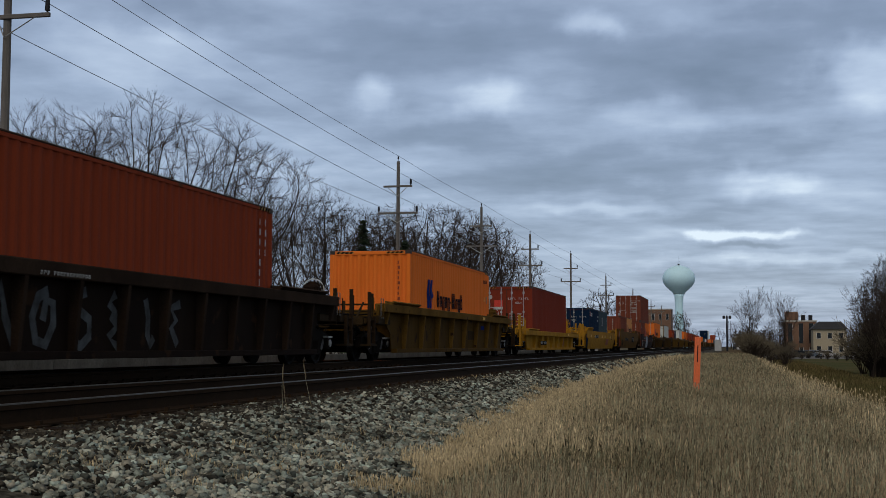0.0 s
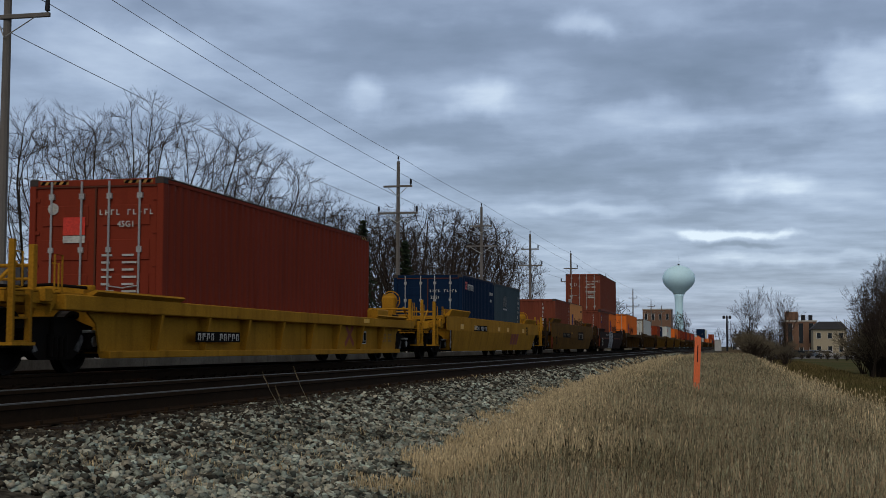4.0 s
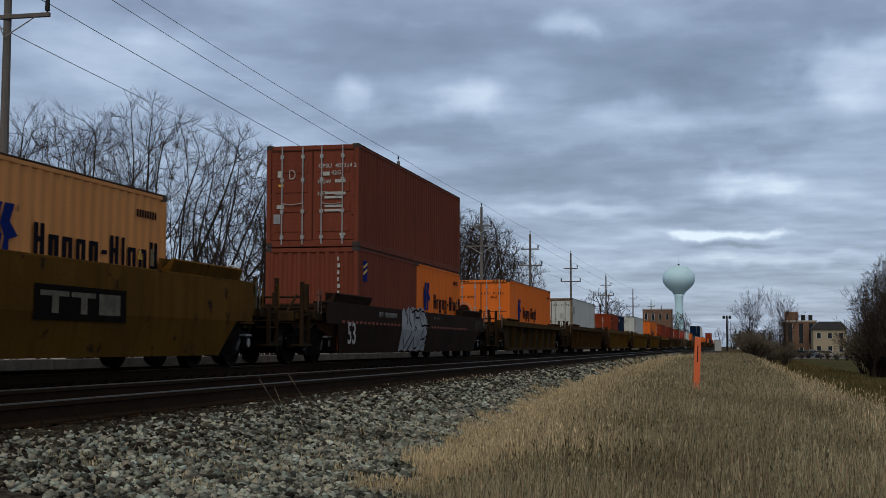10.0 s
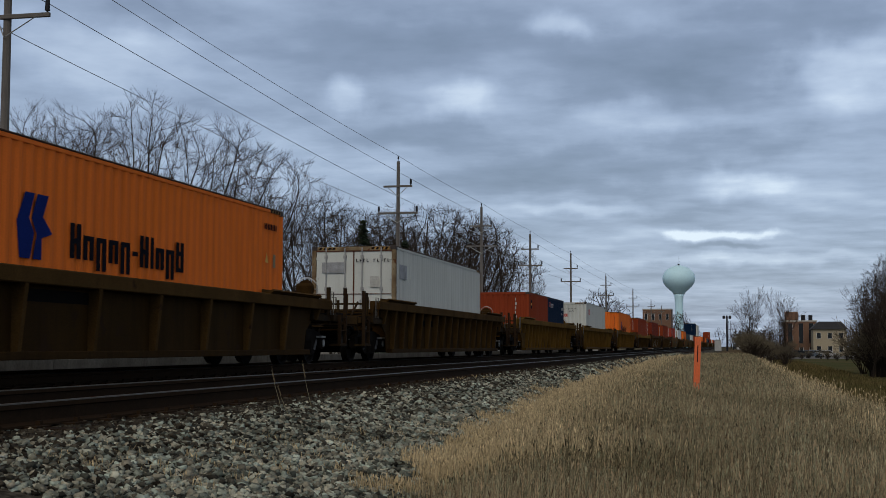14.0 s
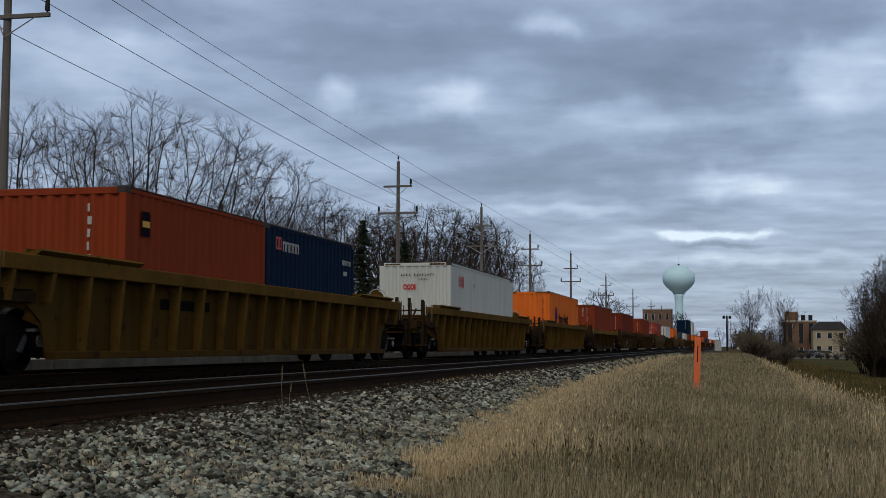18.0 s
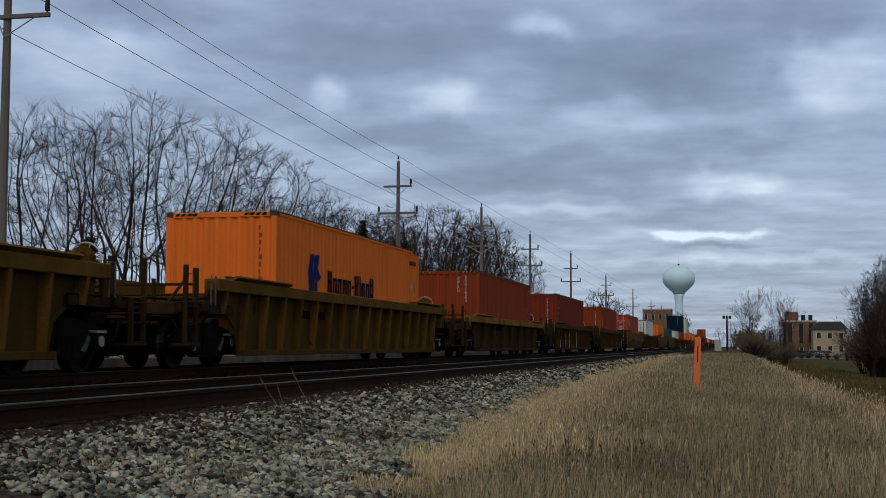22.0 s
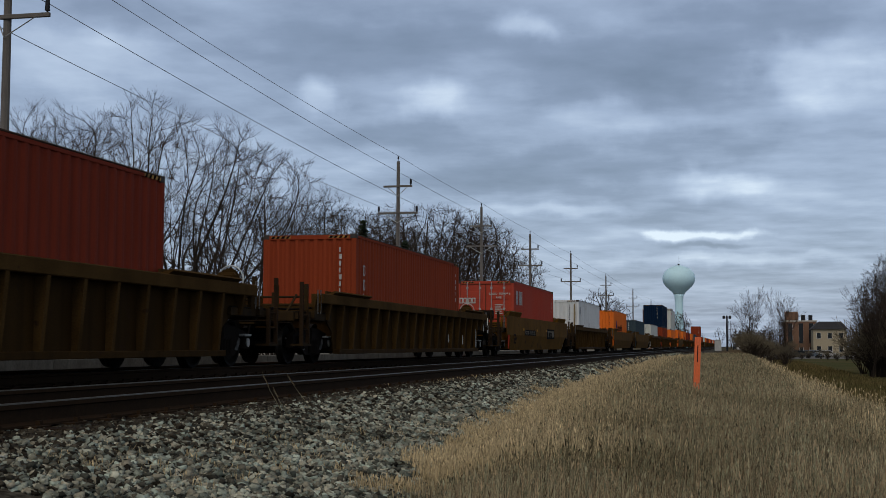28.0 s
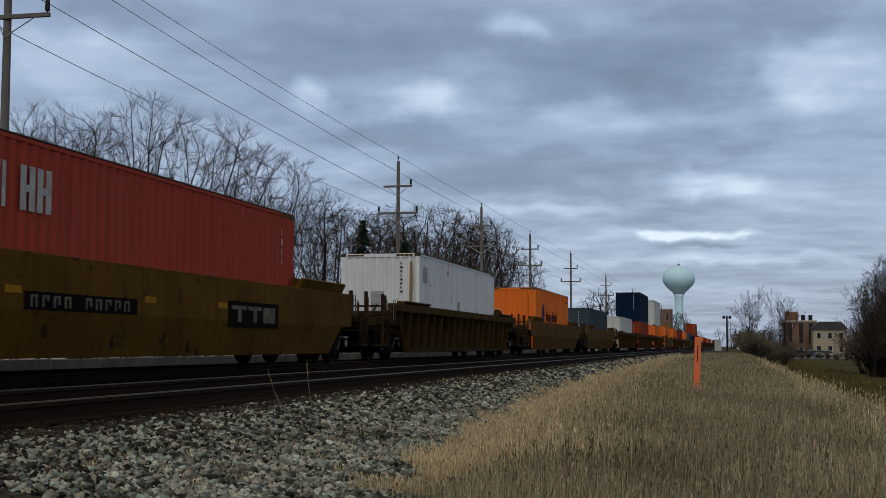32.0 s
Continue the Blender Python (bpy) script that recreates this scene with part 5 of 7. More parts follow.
        for path in (
        [(9.2, 1.32), (9.41, 1.23), (9.42, 1.0)] ,
        [(9.62, 1.48), (9.6, 1.24), (9.66, 1.11), (9.94, 0.91), (9.95, 0.75), (9.39, 0.33)] ,
        [(10.2, 1.46), (10.26, 1.27), (10.27, 1.04), (10.31, 0.6), (9.82, 0.3)] ,
        [(9.84, 1.47), (9.97, 1.34), (10.23, 1.38), (10.38, 1.42), (10.71, 1.38), (10.99, 1.48)] ,
        [(10.99, 1.48), (11.03, 1.26), (10.95, 1.18), (11.1, 0.97), (11.54, 1.0), (12.17, 0.96)] ,
        [(11.08, 1.4), (11.4, 1.39), (11.65, 1.26), (11.75, 1.08)] ,
        [(10.97, 0.6), (10.82, 0.35), (10.49, 0.32), (10.32, 0.54)] ,
        [(11.31, 0.87), (11.15, 0.58), (11.56, 0.61), (11.8, 0.7)] ,
        [(9.18, 0.63), (9.34, 0.33)] ,
        [(11.48, 0.44), (11.36, 0.32)] ,
        [(10.3, 0.95), (10.49, 0.9), (10.33, 0.83)] ,
        [(11.6, 0.96), (11.82, 0.82), (11.83, 0.67), (11.69, 0.41)] ,
        [(10.28, 1.36), (10.37, 1.2), (10.8, 1.2), (10.91, 1.38)] ,):
            part("graffiti_stroke", ribbon(slope(0.006), path, 0.055), M_BLACK, car, "black outline stroke")
        for k_, (a, b) in enumerate(((0.0, 0.25), (0.3, 0.2), (0.62, 0.28))):
            part("graffiti_stroke", ribbon(at, [(19.09 + a * 0.99, 0.95), (19.09 + a * 0.99 + 0.06, 1.28), (19.09 + (a + b) * 0.99, 1.0), (19.09 + (a + b) * 0.99 + 0.04, 1.25)], 0.035), M_WORNMARK, car, "thin pale spray-painted tag")
        part("number_line", strokes(at, 20.43, 1.12, 9, 0.05, 0.09, 3), M_WORNMARK, car, "worn pale number")["kind"] = "stuff"
        part("number_line", strokes(at, 20.43, 1.03, 8, 0.05, 0.09, 5), M_WORNMARK, car, "worn pale number")["kind"] = "stuff"
        part("number_line", strokes(at, 12.75, 1.2, 7, 0.07, 0.12, 2), M_WORNMARK, car, "worn pale number")["kind"] = "stuff"
    elif k == 2:
        part("number_panel", rects(lambda u, z: (1.47, u, z), (6.4, 8.4, 0.46, 0.64)), M_BLACK, car, "black number panel")
        part("number_bars", strokes(lambda u, z: (1.474, u, z), 6.5, 0.49, 10, 0.12, 0.19), M_WHITE, car, "white number bars")
        def panel(u, z):
            return (1.308, u, z)
        part("data_plate", rects(panel, (16.78, 17.28, 0.45, 0.76)), M_WHITE, car, "white-edged black data plate")
        for a, b, c, d in ((16.81, 17.03, 0.53, 0.73), (17.06, 17.25, 0.53, 0.73), (16.81, 17.25, 0.47, 0.51)):
            part("plate_field", rects(lambda u, z: (1.311, u, z), (a, b, c, d)), M_BLACK, car, "black field of a data plate")
        for path in ([(15.5, 0.42), (16.15, 0.88)], [(15.55, 0.88), (16.2, 0.42)], [(14.9, 0.42), (14.9, 0.86)], [(14.55, 0.86), (15.25, 0.86)]):
            part("emblem_block", ribbon(panel, path, 0.13), M_RUSTMARK, car, "faded red emblem stroke")
        for u0, n in ((18.7, 7), (19.4, 5)):
            for q in range(3):
                part("print_line", strokes(panel, u0, 0.66 - q * 0.08, n, 0.045, 0.07, 9), M_WORNMARK, car, "worn line of small print")["kind"] = "stuff"
        part("end_box", boxes((1.1, 1.49, 17.7, 18.75, 1.1, 1.34), bevel=0.03), CAR_PAINT["yellow"], car, "yellow box on the top chord")
        part("reflector_patch", rects(lambda u, z: (1.504, u, z), (16.4, 16.9, 0.96, 1.06)), M_YELMARK, car)
    elif k == 1:
        words("number_53", "53", 0.42, M_TEXTDARK, on_side(17.0, 0.62, 1.308), car)
        part("number_panel", rects(lambda u, z: (1.308, u, z), (13.6, 15.0, 0.62, 0.92)), M_FADEDPANEL, car, "faded dark panel")
        for a in (13.75, 14.2, 14.6):
            part("emblem_block", rects(lambda u, z: (1.311, u, z), (a, a + 0.3, 0.66, 0.88)), CAR_PAINT["brown"], car, "worn brown emblem block")
        part("paint_patch", rects(lambda u, z: (1.31, u, z), (15.9, 16.5, 0.98, 1.12)), M_BLUEMARK, car, "smeared blue paint patch")
        part("reflector_patch", rects(lambda u, z: (1.504, u, z), (15.3, 15.75, 1.33, 1.43)), M_YELMARK, car)
    elif k == 0:
        def recess(u, z):
            return (1.306, u, z)
        forms = (((0, 0.1), (0.18, 0.5), (0.3, 1.0), (0.4, 0.5), (0.62, 0.05), (0.55, 0.35)), ((0.45, 0.95), (0.2, 0.85), (0.05, 0.5), (0.15, 0.12), (0.4, 0.05), (0.6, 0.4), (0.58, 0.75), (0.4, 0.8), (0.32, 0.45)),
                 ((0.5, 1.0), (0.25, 0.9), (0.3, 0.65), (0.6, 0.5), (0.6, 0.2), (0.35, 0.02), (0.05, 0.15)), ((0.35, 1.0), (0.15, 0.8), (0.55, 0.5), (0.15, 0.2), (0.4, 0.02), (0.6, 0.25), (0.2, 0.6)),
                 ((0.2, 0.95), (0.3, 0.6), (0.28, 0.25), (0.4, 0.05), (0.5, 0.2)), ((0.45, 0.9), (0.1, 0.8), (0.3, 0.55), (0.1, 0.4), (0.35, 0.05)))
        for u, form in zip((7.5, 8.5, 9.5, 10.55, 11.7, 12.75), forms):
            part("graffiti", ribbon(recess, [(u + a, 0.37 + 0.8 * b) for a, b in form], 0.16), M_FADED, car, "faded pale spray-painted letter")
        part("number_line", strokes(lambda u, z: (1.506, u, z), 8.4, 1.33, 16, 0.055, 0.085, 3), M_WHITE, car, "small white number")["kind"] = "stuff"
    elif k in (12, 13):
        for u, za, zb in ((4.2, 0.3, 0.8), (6.4, 0.3, 1.15), (8.06, 0.3, 1.12), (9.9, 0.3, 0.52), (11.3, 0.3, 1.25)) if k == 12 else ((15.0, 0.5, 0.8), (17.2, 0.45, 0.8), (19.46, 0.36, 1.02), (20.9, 0.9, 1.18)):
            part("paint_patch", shape(lambda u_, z: (1.43, u_, z), [(u, za), (u + 0.16, za + 0.05), (u + 0.13, zb - 0.1), (u + 0.05, zb)]), M_WHITE, car, "splashed white paint streak")
        if k == 13:
            for u, za, zb in ((22.0, 0.88, 1.44), (22.64, 0.47, 1.57)):
                part("white_post", boxes((1.36, 1.41, u - 0.025, u + 0.025, za, zb), bevel=0.006), M_TRIM, car, "white-painted upright post")
    elif style == "ribbed":
        part("number_panel", rects(lambda u, z: (1.308, u, z), (6.9, 8.9, 0.98, 1.15)), M_BLACK, car, "faded black number panel")


def settle_kinds(car):
    for o in car.children_recursive:
        if o.name.split(".")[0] in ("number_bars", "emblem_bars", "reflector_row"):
            o["kind"] = "stuff"


def build_train():
    mids = [r[0] for r in TRAIN] + [TRAIN[-1][0] + 23.35 * (i + 1) for i in range(len(FAR))]
    joints = [mids[0] - 11.7] + [(a + b) / 2 for a, b in zip(mids, mids[1:])] + [mids[-1] + 11.7]
    last = {}
    for k, (mid, style, paint, top, step, label, loads) in enumerate(TRAIN):
        L = joints[k + 1] - joints[k]
        car = make_car("ribbed" if style == "low" else style, paint, L, top, step or 1.0)
        tagged(car, label)
        car_marks(car, k, L, top, style)
        settle_kinds(car)
        if k == 11:
            for o in car.children:
                if o.name.split(".")[0] in ("top_chord", "container_guide"):
                    o.data.materials[0] = M_OCHRE
        MOVING.append((car, joints[k], 0.0))
        if k < 17:
            ROLLING.append(car)
        last[style] = (car, L)
        for start, colour, long, high, end, marks, lab, raised in loads:
            c = make_box(colour, long, high, end, marks, lab)
            MOVING.append((c, start, FLOOR + (ST + 0.01) * raised))
            last[(colour, long, high)] = c
    plain = {}
    for style in ("smooth", "ribbed"):
        car = copy_thing(last[style][0], pose(0, 0, 0))
        for child in list(car.children_recursive):
            if child.name.split(".")[0] in ("air_hose", "spring_set", "bearing_cap", "brake_beam", "walkway_grating", "grab_iron", "floor_bearer", "frame_gusset", "brake_rod", "bearing_adapter",
                                            "brake_pipe", "cut_lever", "cross_rail", "side_step", "brace", "hand_rail", "stanchion", "brake_cylinder", "well_bulkhead", "brake_drum", "ladder",
                                            "corner_plate", "well_end", "paint_patch", "number_panel", "number_bars", "emblem_bars", "reflector_patch", "number_53"):
                bpy.data.objects.remove(child)
        plain[style] = car
    unused = {"smooth", "ribbed"}
    for i, row in enumerate(FAR):
        k = len(TRAIN) + i
        style = "smooth" if i in (3, 7, 11) else "ribbed"
        car = plain[style] if style in unused else copy_thing(plain[style], pose(0, 0, 0))
        unused.discard(style)
        tagged(car, "weathered brown well car far along the train")
        MOVING.append((car, joints[k], 0.0))
        lift = 0.0
        for colour, high in ((row[0], row[1]),) + (((row[3], row[4]),) if len(row) > 3 else ()):
            key = (colour, F40, high)
            if key not in last:
                last[key] = make_box(colour, F40, high, "folds", no_marks, colour.replace("_", " ") + " shipping container far along the train")
                c = last[key]
            else:
                c = copy_thing(last[key], pose(0, 0, 0))
                tagged(c, colour.replace("_", " ") + " shipping container far along the train")
            MOVING.append((c, mids[k] - F40 / 2, FLOOR + lift))
            lift += high + 0.01


build_train()


def gone(t):
    """How far the train has rolled towards the camera at t seconds, from its place at 16 s."""
    return 9.981 * (t - 16) + 0.00273 * (t - 16) ** 2


# ---- poles and wires ----
def make_pole(y, arms, height=11.7, x=-20.0, full=True):
    z0 = ground_z(x, y)
    p = thing("utility_pole", "weathered wooden utility pole with two crossarms", "utility pole", "utility poles along the railway", m=pose(x, y, z0))
    h = height - z0
    bm = bmesh.new()
    tube(bm, [(0, 0, -0.3), (0, 0, h * 0.5), (0, 0, h)], 0.16, 10, 0.1)
    part("shaft", bm, M_POLE, p)
    bm = bmesh.new()
    tube(bm, [(0, 0, h), (0, 0, h + 0.18)], 0.02, 6)
    tube(bm, [(0, 0, h + 0.15), (0, 0, h + 0.32)], 0.055, 8, 0.035)
    part("top_insulator", bm, M_SIGNAL, p)
    for z, wl, wr, ins in arms:
        zz = z - z0
        part("crossarm", boxes((-wl, wr, -0.16, -0.05, zz - 0.06, zz + 0.06), bevel=0.01), M_POLE, p)
        bm = bmesh.new()
        for sx, w in ((-1, wl), (1, wr)):
            tube(bm, [(sx * w * 0.7, -0.17, zz - 0.06), (0, -0.17, zz - 0.6)], 0.018, 4)
        part("arm_brace", bm, M_GALV, p)
        for xi in ins:
            bm = bmesh.new()
            tube(bm, [(xi, -0.1, zz + 0.05), (xi, -0.1, zz + 0.14)], 0.03, 6)
            tube(bm, [(xi, -0.1, zz + 0.12), (xi, -0.1, zz + 0.42)], 0.075, 8, 0.06)
            part("insulator", bm, M_SIGNAL, p)
    return p


POLES = [32.3, 75.9, 102.6, 128.3, 161.5, 207.0, 263.5, 322.0, 368.0, 425.0]
STD_ARMS = [(10.15, 0.9, 0.9, (0.82,)), (8.5, 1.27, 1.27, (-1.2, 1.2))]


T_HIGH, U_HIGH = 12.66, 11.55


def build_poles():
    for i, y in enumerate(POLES):
        if i == 0:
            make_pole(y, [(9.66, 0.3, 1.38, (1.3,)), (11.15, 0.9, 0.9, (0.82,))], 12.3)
        else:
            make_pole(y, STD_ARMS if i < 8 else STD_ARMS[:1] , 11.7 if i != 4 else 12.1)
    lines = [(0.0, 12.05, T_HIGH), (0.82, 10.6, U_HIGH), (1.2, 8.95, 10.05), (-1.2, 8.95, 9.9)]
    ys = [-12.0] + POLES
    for dx, z, z_first in lines:
        for a, b in zip(ys, ys[1:]):
            bm = bmesh.new()
            za, zb = (z_first if a < 60 else z), (z_first if b < 60 else z)
            sag = 0.00035 * (b - a) ** 1.7
            tube(bm, [(-20 + dx, a + (b - a) * k / 14, za + (zb - za) * k / 14 - sag * 4 * (k / 14) * (1 - k / 14)) for k in range(15)], 0.0125, 4)
            w = part("power_line", bm, M_WIRE, None)
            tagged(w, "thin dark overhead wire between two poles", "power line", "overhead wires")
    bm = bmesh.new()
    tube(bm, [(-20, 32.3, 4.6), (-22, 36, 4.35), (-26.5, 44, 3.9), (-33, 56, 3.6)], 0.02, 4)
    tagged(part("service_cable", bm, M_WIRE, None), "thick black cable slanting down from a pole", "cable", "overhead wires")


build_poles()


# ---- trees ----
def grow(seed, height, stems, lean, depth, ratio=0.82, angle=0.5, fine=0.009, first=0.2, side=0.5, lift=0.05, slim=1.0):
    """Wood of a bare tree, forking again and again: (verts, faces) for thick wood and for twigs."""
    rnd = random.Random(seed)
    thick, thin = ([], []), ([], [])

    def stick(p, d, length, r0, r1, level):
        vs, fs = thick if level < 4 else thin
        steps = 4 if level < 3 else (3 if level < 6 else 2)
        sides = 7 if level == 0 else (5 if level < 4 else 3)
        pts = [p]
        for i in range(steps):
            d = (d + Vector((rnd.uniform(-1, 1), rnd.uniform(-1, 1), rnd.uniform(-1, 1))) * (0.14 + 0.012 * level) + Vector((0, 0, lift if level else 0.0))).normalized()
            p = p + d * (length / steps)
            pts.append(p)
        a = d.orthogonal().normalized()
        b = d.cross(a)
        base = len(vs)
        ring = [(math.cos(k * math.tau / sides), math.sin(k * math.tau / sides)) for k in range(sides)]
        for i, q in enumerate(pts):
            r = r0 + (r1 - r0) * i / steps
            vs.extend(q + a * (c * r) + b * (s * r) for c, s in ring)
        for i in range(steps):
            for k in range(sides):
                u, v = base + i * sides + k, base + i * sides + (k + 1) % sides
                fs.append((u, v, v + sides, u + sides))
        return pts, d

    def rec(p, d, length, r, level):
        r1 = max(fine, r * 0.8)
        pts, dd = stick(p, d, length, r, r1, level)
        if level >= depth:
            return
        axis = dd.orthogonal().normalized()
        axis.rotate(Matrix.Rotation(rnd.uniform(0, math.tau), 3, dd))
        n = 3 if (level == 0 or rnd.random() < 0.22) else 2
        for k in range(n):
            w = axis.copy()
            w.rotate(Matrix.Rotation(k * math.tau / n + rnd.uniform(-0.4, 0.4), 3, dd))
            ang = angle * rnd.uniform(0.45, 1.25)
            nd = dd * math.cos(ang) + w * math.sin(ang)
            rec(pts[-1], nd.normalized(), length * ratio * rnd.uniform(0.78, 1.15), max(fine, r1 * rnd.uniform(0.66, 0.9)), level + 1)
        if 0 < level < depth - 1 and rnd.random() < side:
            w = axis.copy()
            w.rotate(Matrix.Rotation(rnd.uniform(0, math.tau), 3, dd))
            ang = angle * rnd.uniform(1.1, 1.8)
            q = pts[len(pts) // 2]
            rec(q, (dd * math.cos(ang) + w * math.sin(ang)).normalized(), length * ratio * 0.8, max(fine, r1 * 0.5), level + 2)

    for k in range(stems):
        t = k * math.tau / stems + rnd.uniform(-0.4, 0.4)
        tilt = 0.0 if stems == 1 else rnd.uniform(0.15, 0.55)
        rec(Vector((0.25 * tilt * math.cos(t), 0.25 * tilt * math.sin(t), -0.2)), Vector((lean[0] + tilt * math.cos(t), lean[1] + tilt * math.sin(t), 1)).normalized(),
            height * first, height * 0.0155 * slim * (1.0 if stems == 1 else 0.75), 0)
    return thick, thin


def branch_out(seed, height, reach=0.36, fork=0.22, trunks=1, lean=(0, 0), buds=700, low=0.3, twigs=2, fine=0.0075, arms=5):
    """Wood of a broad bare tree: limbs that grow towards buds spread through the crown, forking where the buds part."""
    rnd, rng = random.Random(seed), np.random.default_rng(seed)
    # buds fill a domed crown that widens upward and is uneven at its rim
    pts = []
    lumps = [(rng.uniform(0, 6.28), rng.uniform(0.5, 1.0), rng.uniform(0.15, 0.4)) for _ in range(5)]
    while len(pts) < buds:
        x, y, z = rng.uniform(-1, 1), rng.uniform(-1, 1), rng.uniform(0, 1)
        a = math.atan2(y, x)
        rim = 0.82 + sum(w * 0.5 * math.cos(a - c) * math.sin(z * 3 * f) for c, f, w in lumps)
        wide = rim * (math.sin(min(1.0, 0.22 + z * 0.9) * math.pi * 0.66) if z < 0.62 else math.sqrt(max(0.0, 1 - ((z - 0.5) / 0.52) ** 2)))
        r = math.hypot(x, y)
        if r < wide and (r > wide * 0.62 or z > 0.72 or rng.random() < 0.2):
            zz = height * (low + (1 - low) * z)
            pts.append((x * height * reach + lean[0] * zz, y * height * reach + lean[1] * zz, zz))
    buds_at = np.array(pts)
    step, kill = height * 0.026, height * 0.04
    node, parent, way = [], [], []

    def add(p, q, d):
        node.append(p)
        parent.append(q)
        way.append(d)
        return len(node) - 1

    for k in range(trunks):
        t = k * math.tau / trunks + rnd.uniform(-0.4, 0.4)
        tilt = 0.0 if trunks == 1 else rnd.uniform(0.12, 0.32)
        d = Vector((lean[0] + tilt * math.cos(t), lean[1] + tilt * math.sin(t), 1)).normalized()
        p, at = Vector((0.5 * tilt * math.cos(t), 0.5 * tilt * math.sin(t), -0.25)), -1
        for i in range(int(height * fork / step) + 1):
            at = add(p, at, d)
            d = (d + Vector((rnd.uniform(-1, 1), rnd.uniform(-1, 1), 0.2)) * 0.07).normalized()
            p = p + d * step
        crotch = at
        for j in range(max(2, arms // trunks)):
            turn = t + j * math.tau / max(2, arms // trunks) + rnd.uniform(-0.5, 0.5)
            out = rnd.uniform(0.35, 0.8)
            d2 = (d + Vector((math.cos(turn), math.sin(turn), 0)) * out).normalized()
            at = max(0, crotch - rnd.randrange(0, 3))
            p = node[at]
            for i in range(5):
                p = p + d2 * step
                at = add(p, at, d2)
                d2 = (d2 + Vector((rnd.uniform(-0.1, 0.1), rnd.uniform(-0.1, 0.1), 0.10))).normalized()
    near = np.full(len(buds_at), 1e9)
    who = np.zeros(len(buds_at), int)
    alive = np.ones(len(buds_at), bool)

    def look_at(first):
        for k in range(first, len(node)):
            dist = np.linalg.norm(buds_at - np.array(node[k]), axis=1)
            m = dist < near
            near[m], who[m] = dist[m], k

    look_at(0)
    shoots = {k: [] for k in range(len(node))}
    for _ in range(90):
        if not alive.any() or len(node) > 4200:
            break
        pull = {}
        for i in np.nonzero(alive)[0]:
            k = int(who[i])
            pull[k] = pull.get(k, Vector()) + (Vector(buds_at[i]) - node[k]).normalized()
        first = len(node)
        for k, v in pull.items():
            d = (v.normalized() * 0.85 + way[k] * 0.5 + Vector((rnd.uniform(-1, 1), rnd.uniform(-1, 1), rnd.uniform(-0.5, 1))) * 0.08).normalized()
            tip = node[k] + d * step
            if len(shoots[k]) > 2 or any((node[c] - tip).length < step * 0.55 for c in shoots[k]):
                alive &= who != k
                continue
            shoots[k].append(add(tip, k, d))
            shoots[shoots[k][-1]] = []
        look_at(first)
        alive &= near > kill
    # limb thickness from what each limb carries
    n = len(node)
    kids = [[] for _ in range(n)]
    load = [0.0] * n
    for k in range(n - 1, -1, -1):
        load[k] += fine ** 2 * (0.5 if load[k] else 1.0)
        if parent[k] >= 0:
            load[parent[k]] += load[k]
            kids[parent[k]].append(k)
    rad = [w ** 0.5 for w in load]
    soft = list(node)
    for k in range(n):
        if parent[k] >= 0 and kids[k]:
            soft[k] = node[k] * 0.5 + node[parent[k]] * 0.25 + node[max(kids[k], key=lambda c: rad[c])] * 0.25
    thick, thin = ([], []), ([], [])

    def strand(line, radii, into, sides):
        vs, fs = into
        base = len(vs)
        ring = [(math.cos(q * math.tau / sides), math.sin(q * math.tau / sides)) for q in range(sides)]
        d = (line[-1] - line[0]).normalized()
        a = d.orthogonal().normalized()
        b = d.cross(a)
        for p, r in zip(line, radii):
            vs.extend(p + a * (c * r) + b * (s_ * r) for c, s_ in ring)
        for i in range(len(line) - 1):
            for q in range(sides):
                u, v = base + i * sides + q, base + i * sides + (q + 1) % sides
                fs.append((u, v, v + sides, u + sides))

    heads = [(k, -1) for k in range(n) if parent[k] < 0]
    while heads:
        k, fromnode = heads.pop()
        line, radii = ([soft[fromnode]], [min(rad[fromnode], rad[k] * 1.15)]) if fromnode >= 0 else ([], [])
        while True:
            line.append(soft[k])
            radii.append(rad[k])
            if not kids[k]:
                break
            main = max(kids[k], key=lambda c: rad[c])
            heads.extend((c, k) for c in kids[k] if c != main)
            k = main
        if len(line) > 1:
            big = radii[0] > 0.03
            strand(line, radii, thick if big else thin, 6 if radii[0] > 0.06 else 4 if big else 3)
    # sprays of fine twigs, curving up from the outer wood
    for k in range(n):
        if rad[k] < fine * 2.6:
            for _ in range(twigs if kids[k] else twigs + 2):
                d = (way[k] * 0.9 + Vector((rnd.uniform(-1, 1), rnd.uniform(-1, 1), rnd.uniform(-0.3, 0.8))) * 0.6).normalized()
                long = height * rnd.uniform(0.03, 0.075)
                p1 = soft[k] + d * long * 0.5
                d2 = (d + Vector((rnd.uniform(-0.25, 0.25), rnd.uniform(-0.25, 0.25), 0.3))).normalized()
                strand([soft[k], p1, p1 + d2 * long * 0.5], [fine * 0.8, fine * 0.65, fine * 0.4], thin, 3)
                d3 = (d + Vector((rnd.uniform(-1, 1), rnd.uniform(-1, 1), rnd.uniform(-0.2, 0.8))) * 0.55).normalized()
                strand([p1, p1 + d3 * long * 0.4], [fine * 0.6, fine * 0.35], thin, 3)
    return thick, thin


def make_tree(seed, height, label, mat=None, **form):
    thick, thin = branch_out(seed, height, **form) if "reach" in form else grow(seed, height, **form)
    t = thing("tree", label, "tree", "bare trees beside the railway")
    raw("trunk", thick[0], thick[1], M_BARK, t)
    raw("crown", thin[0], thin[1], mat or M_TWIG, t)
    return t


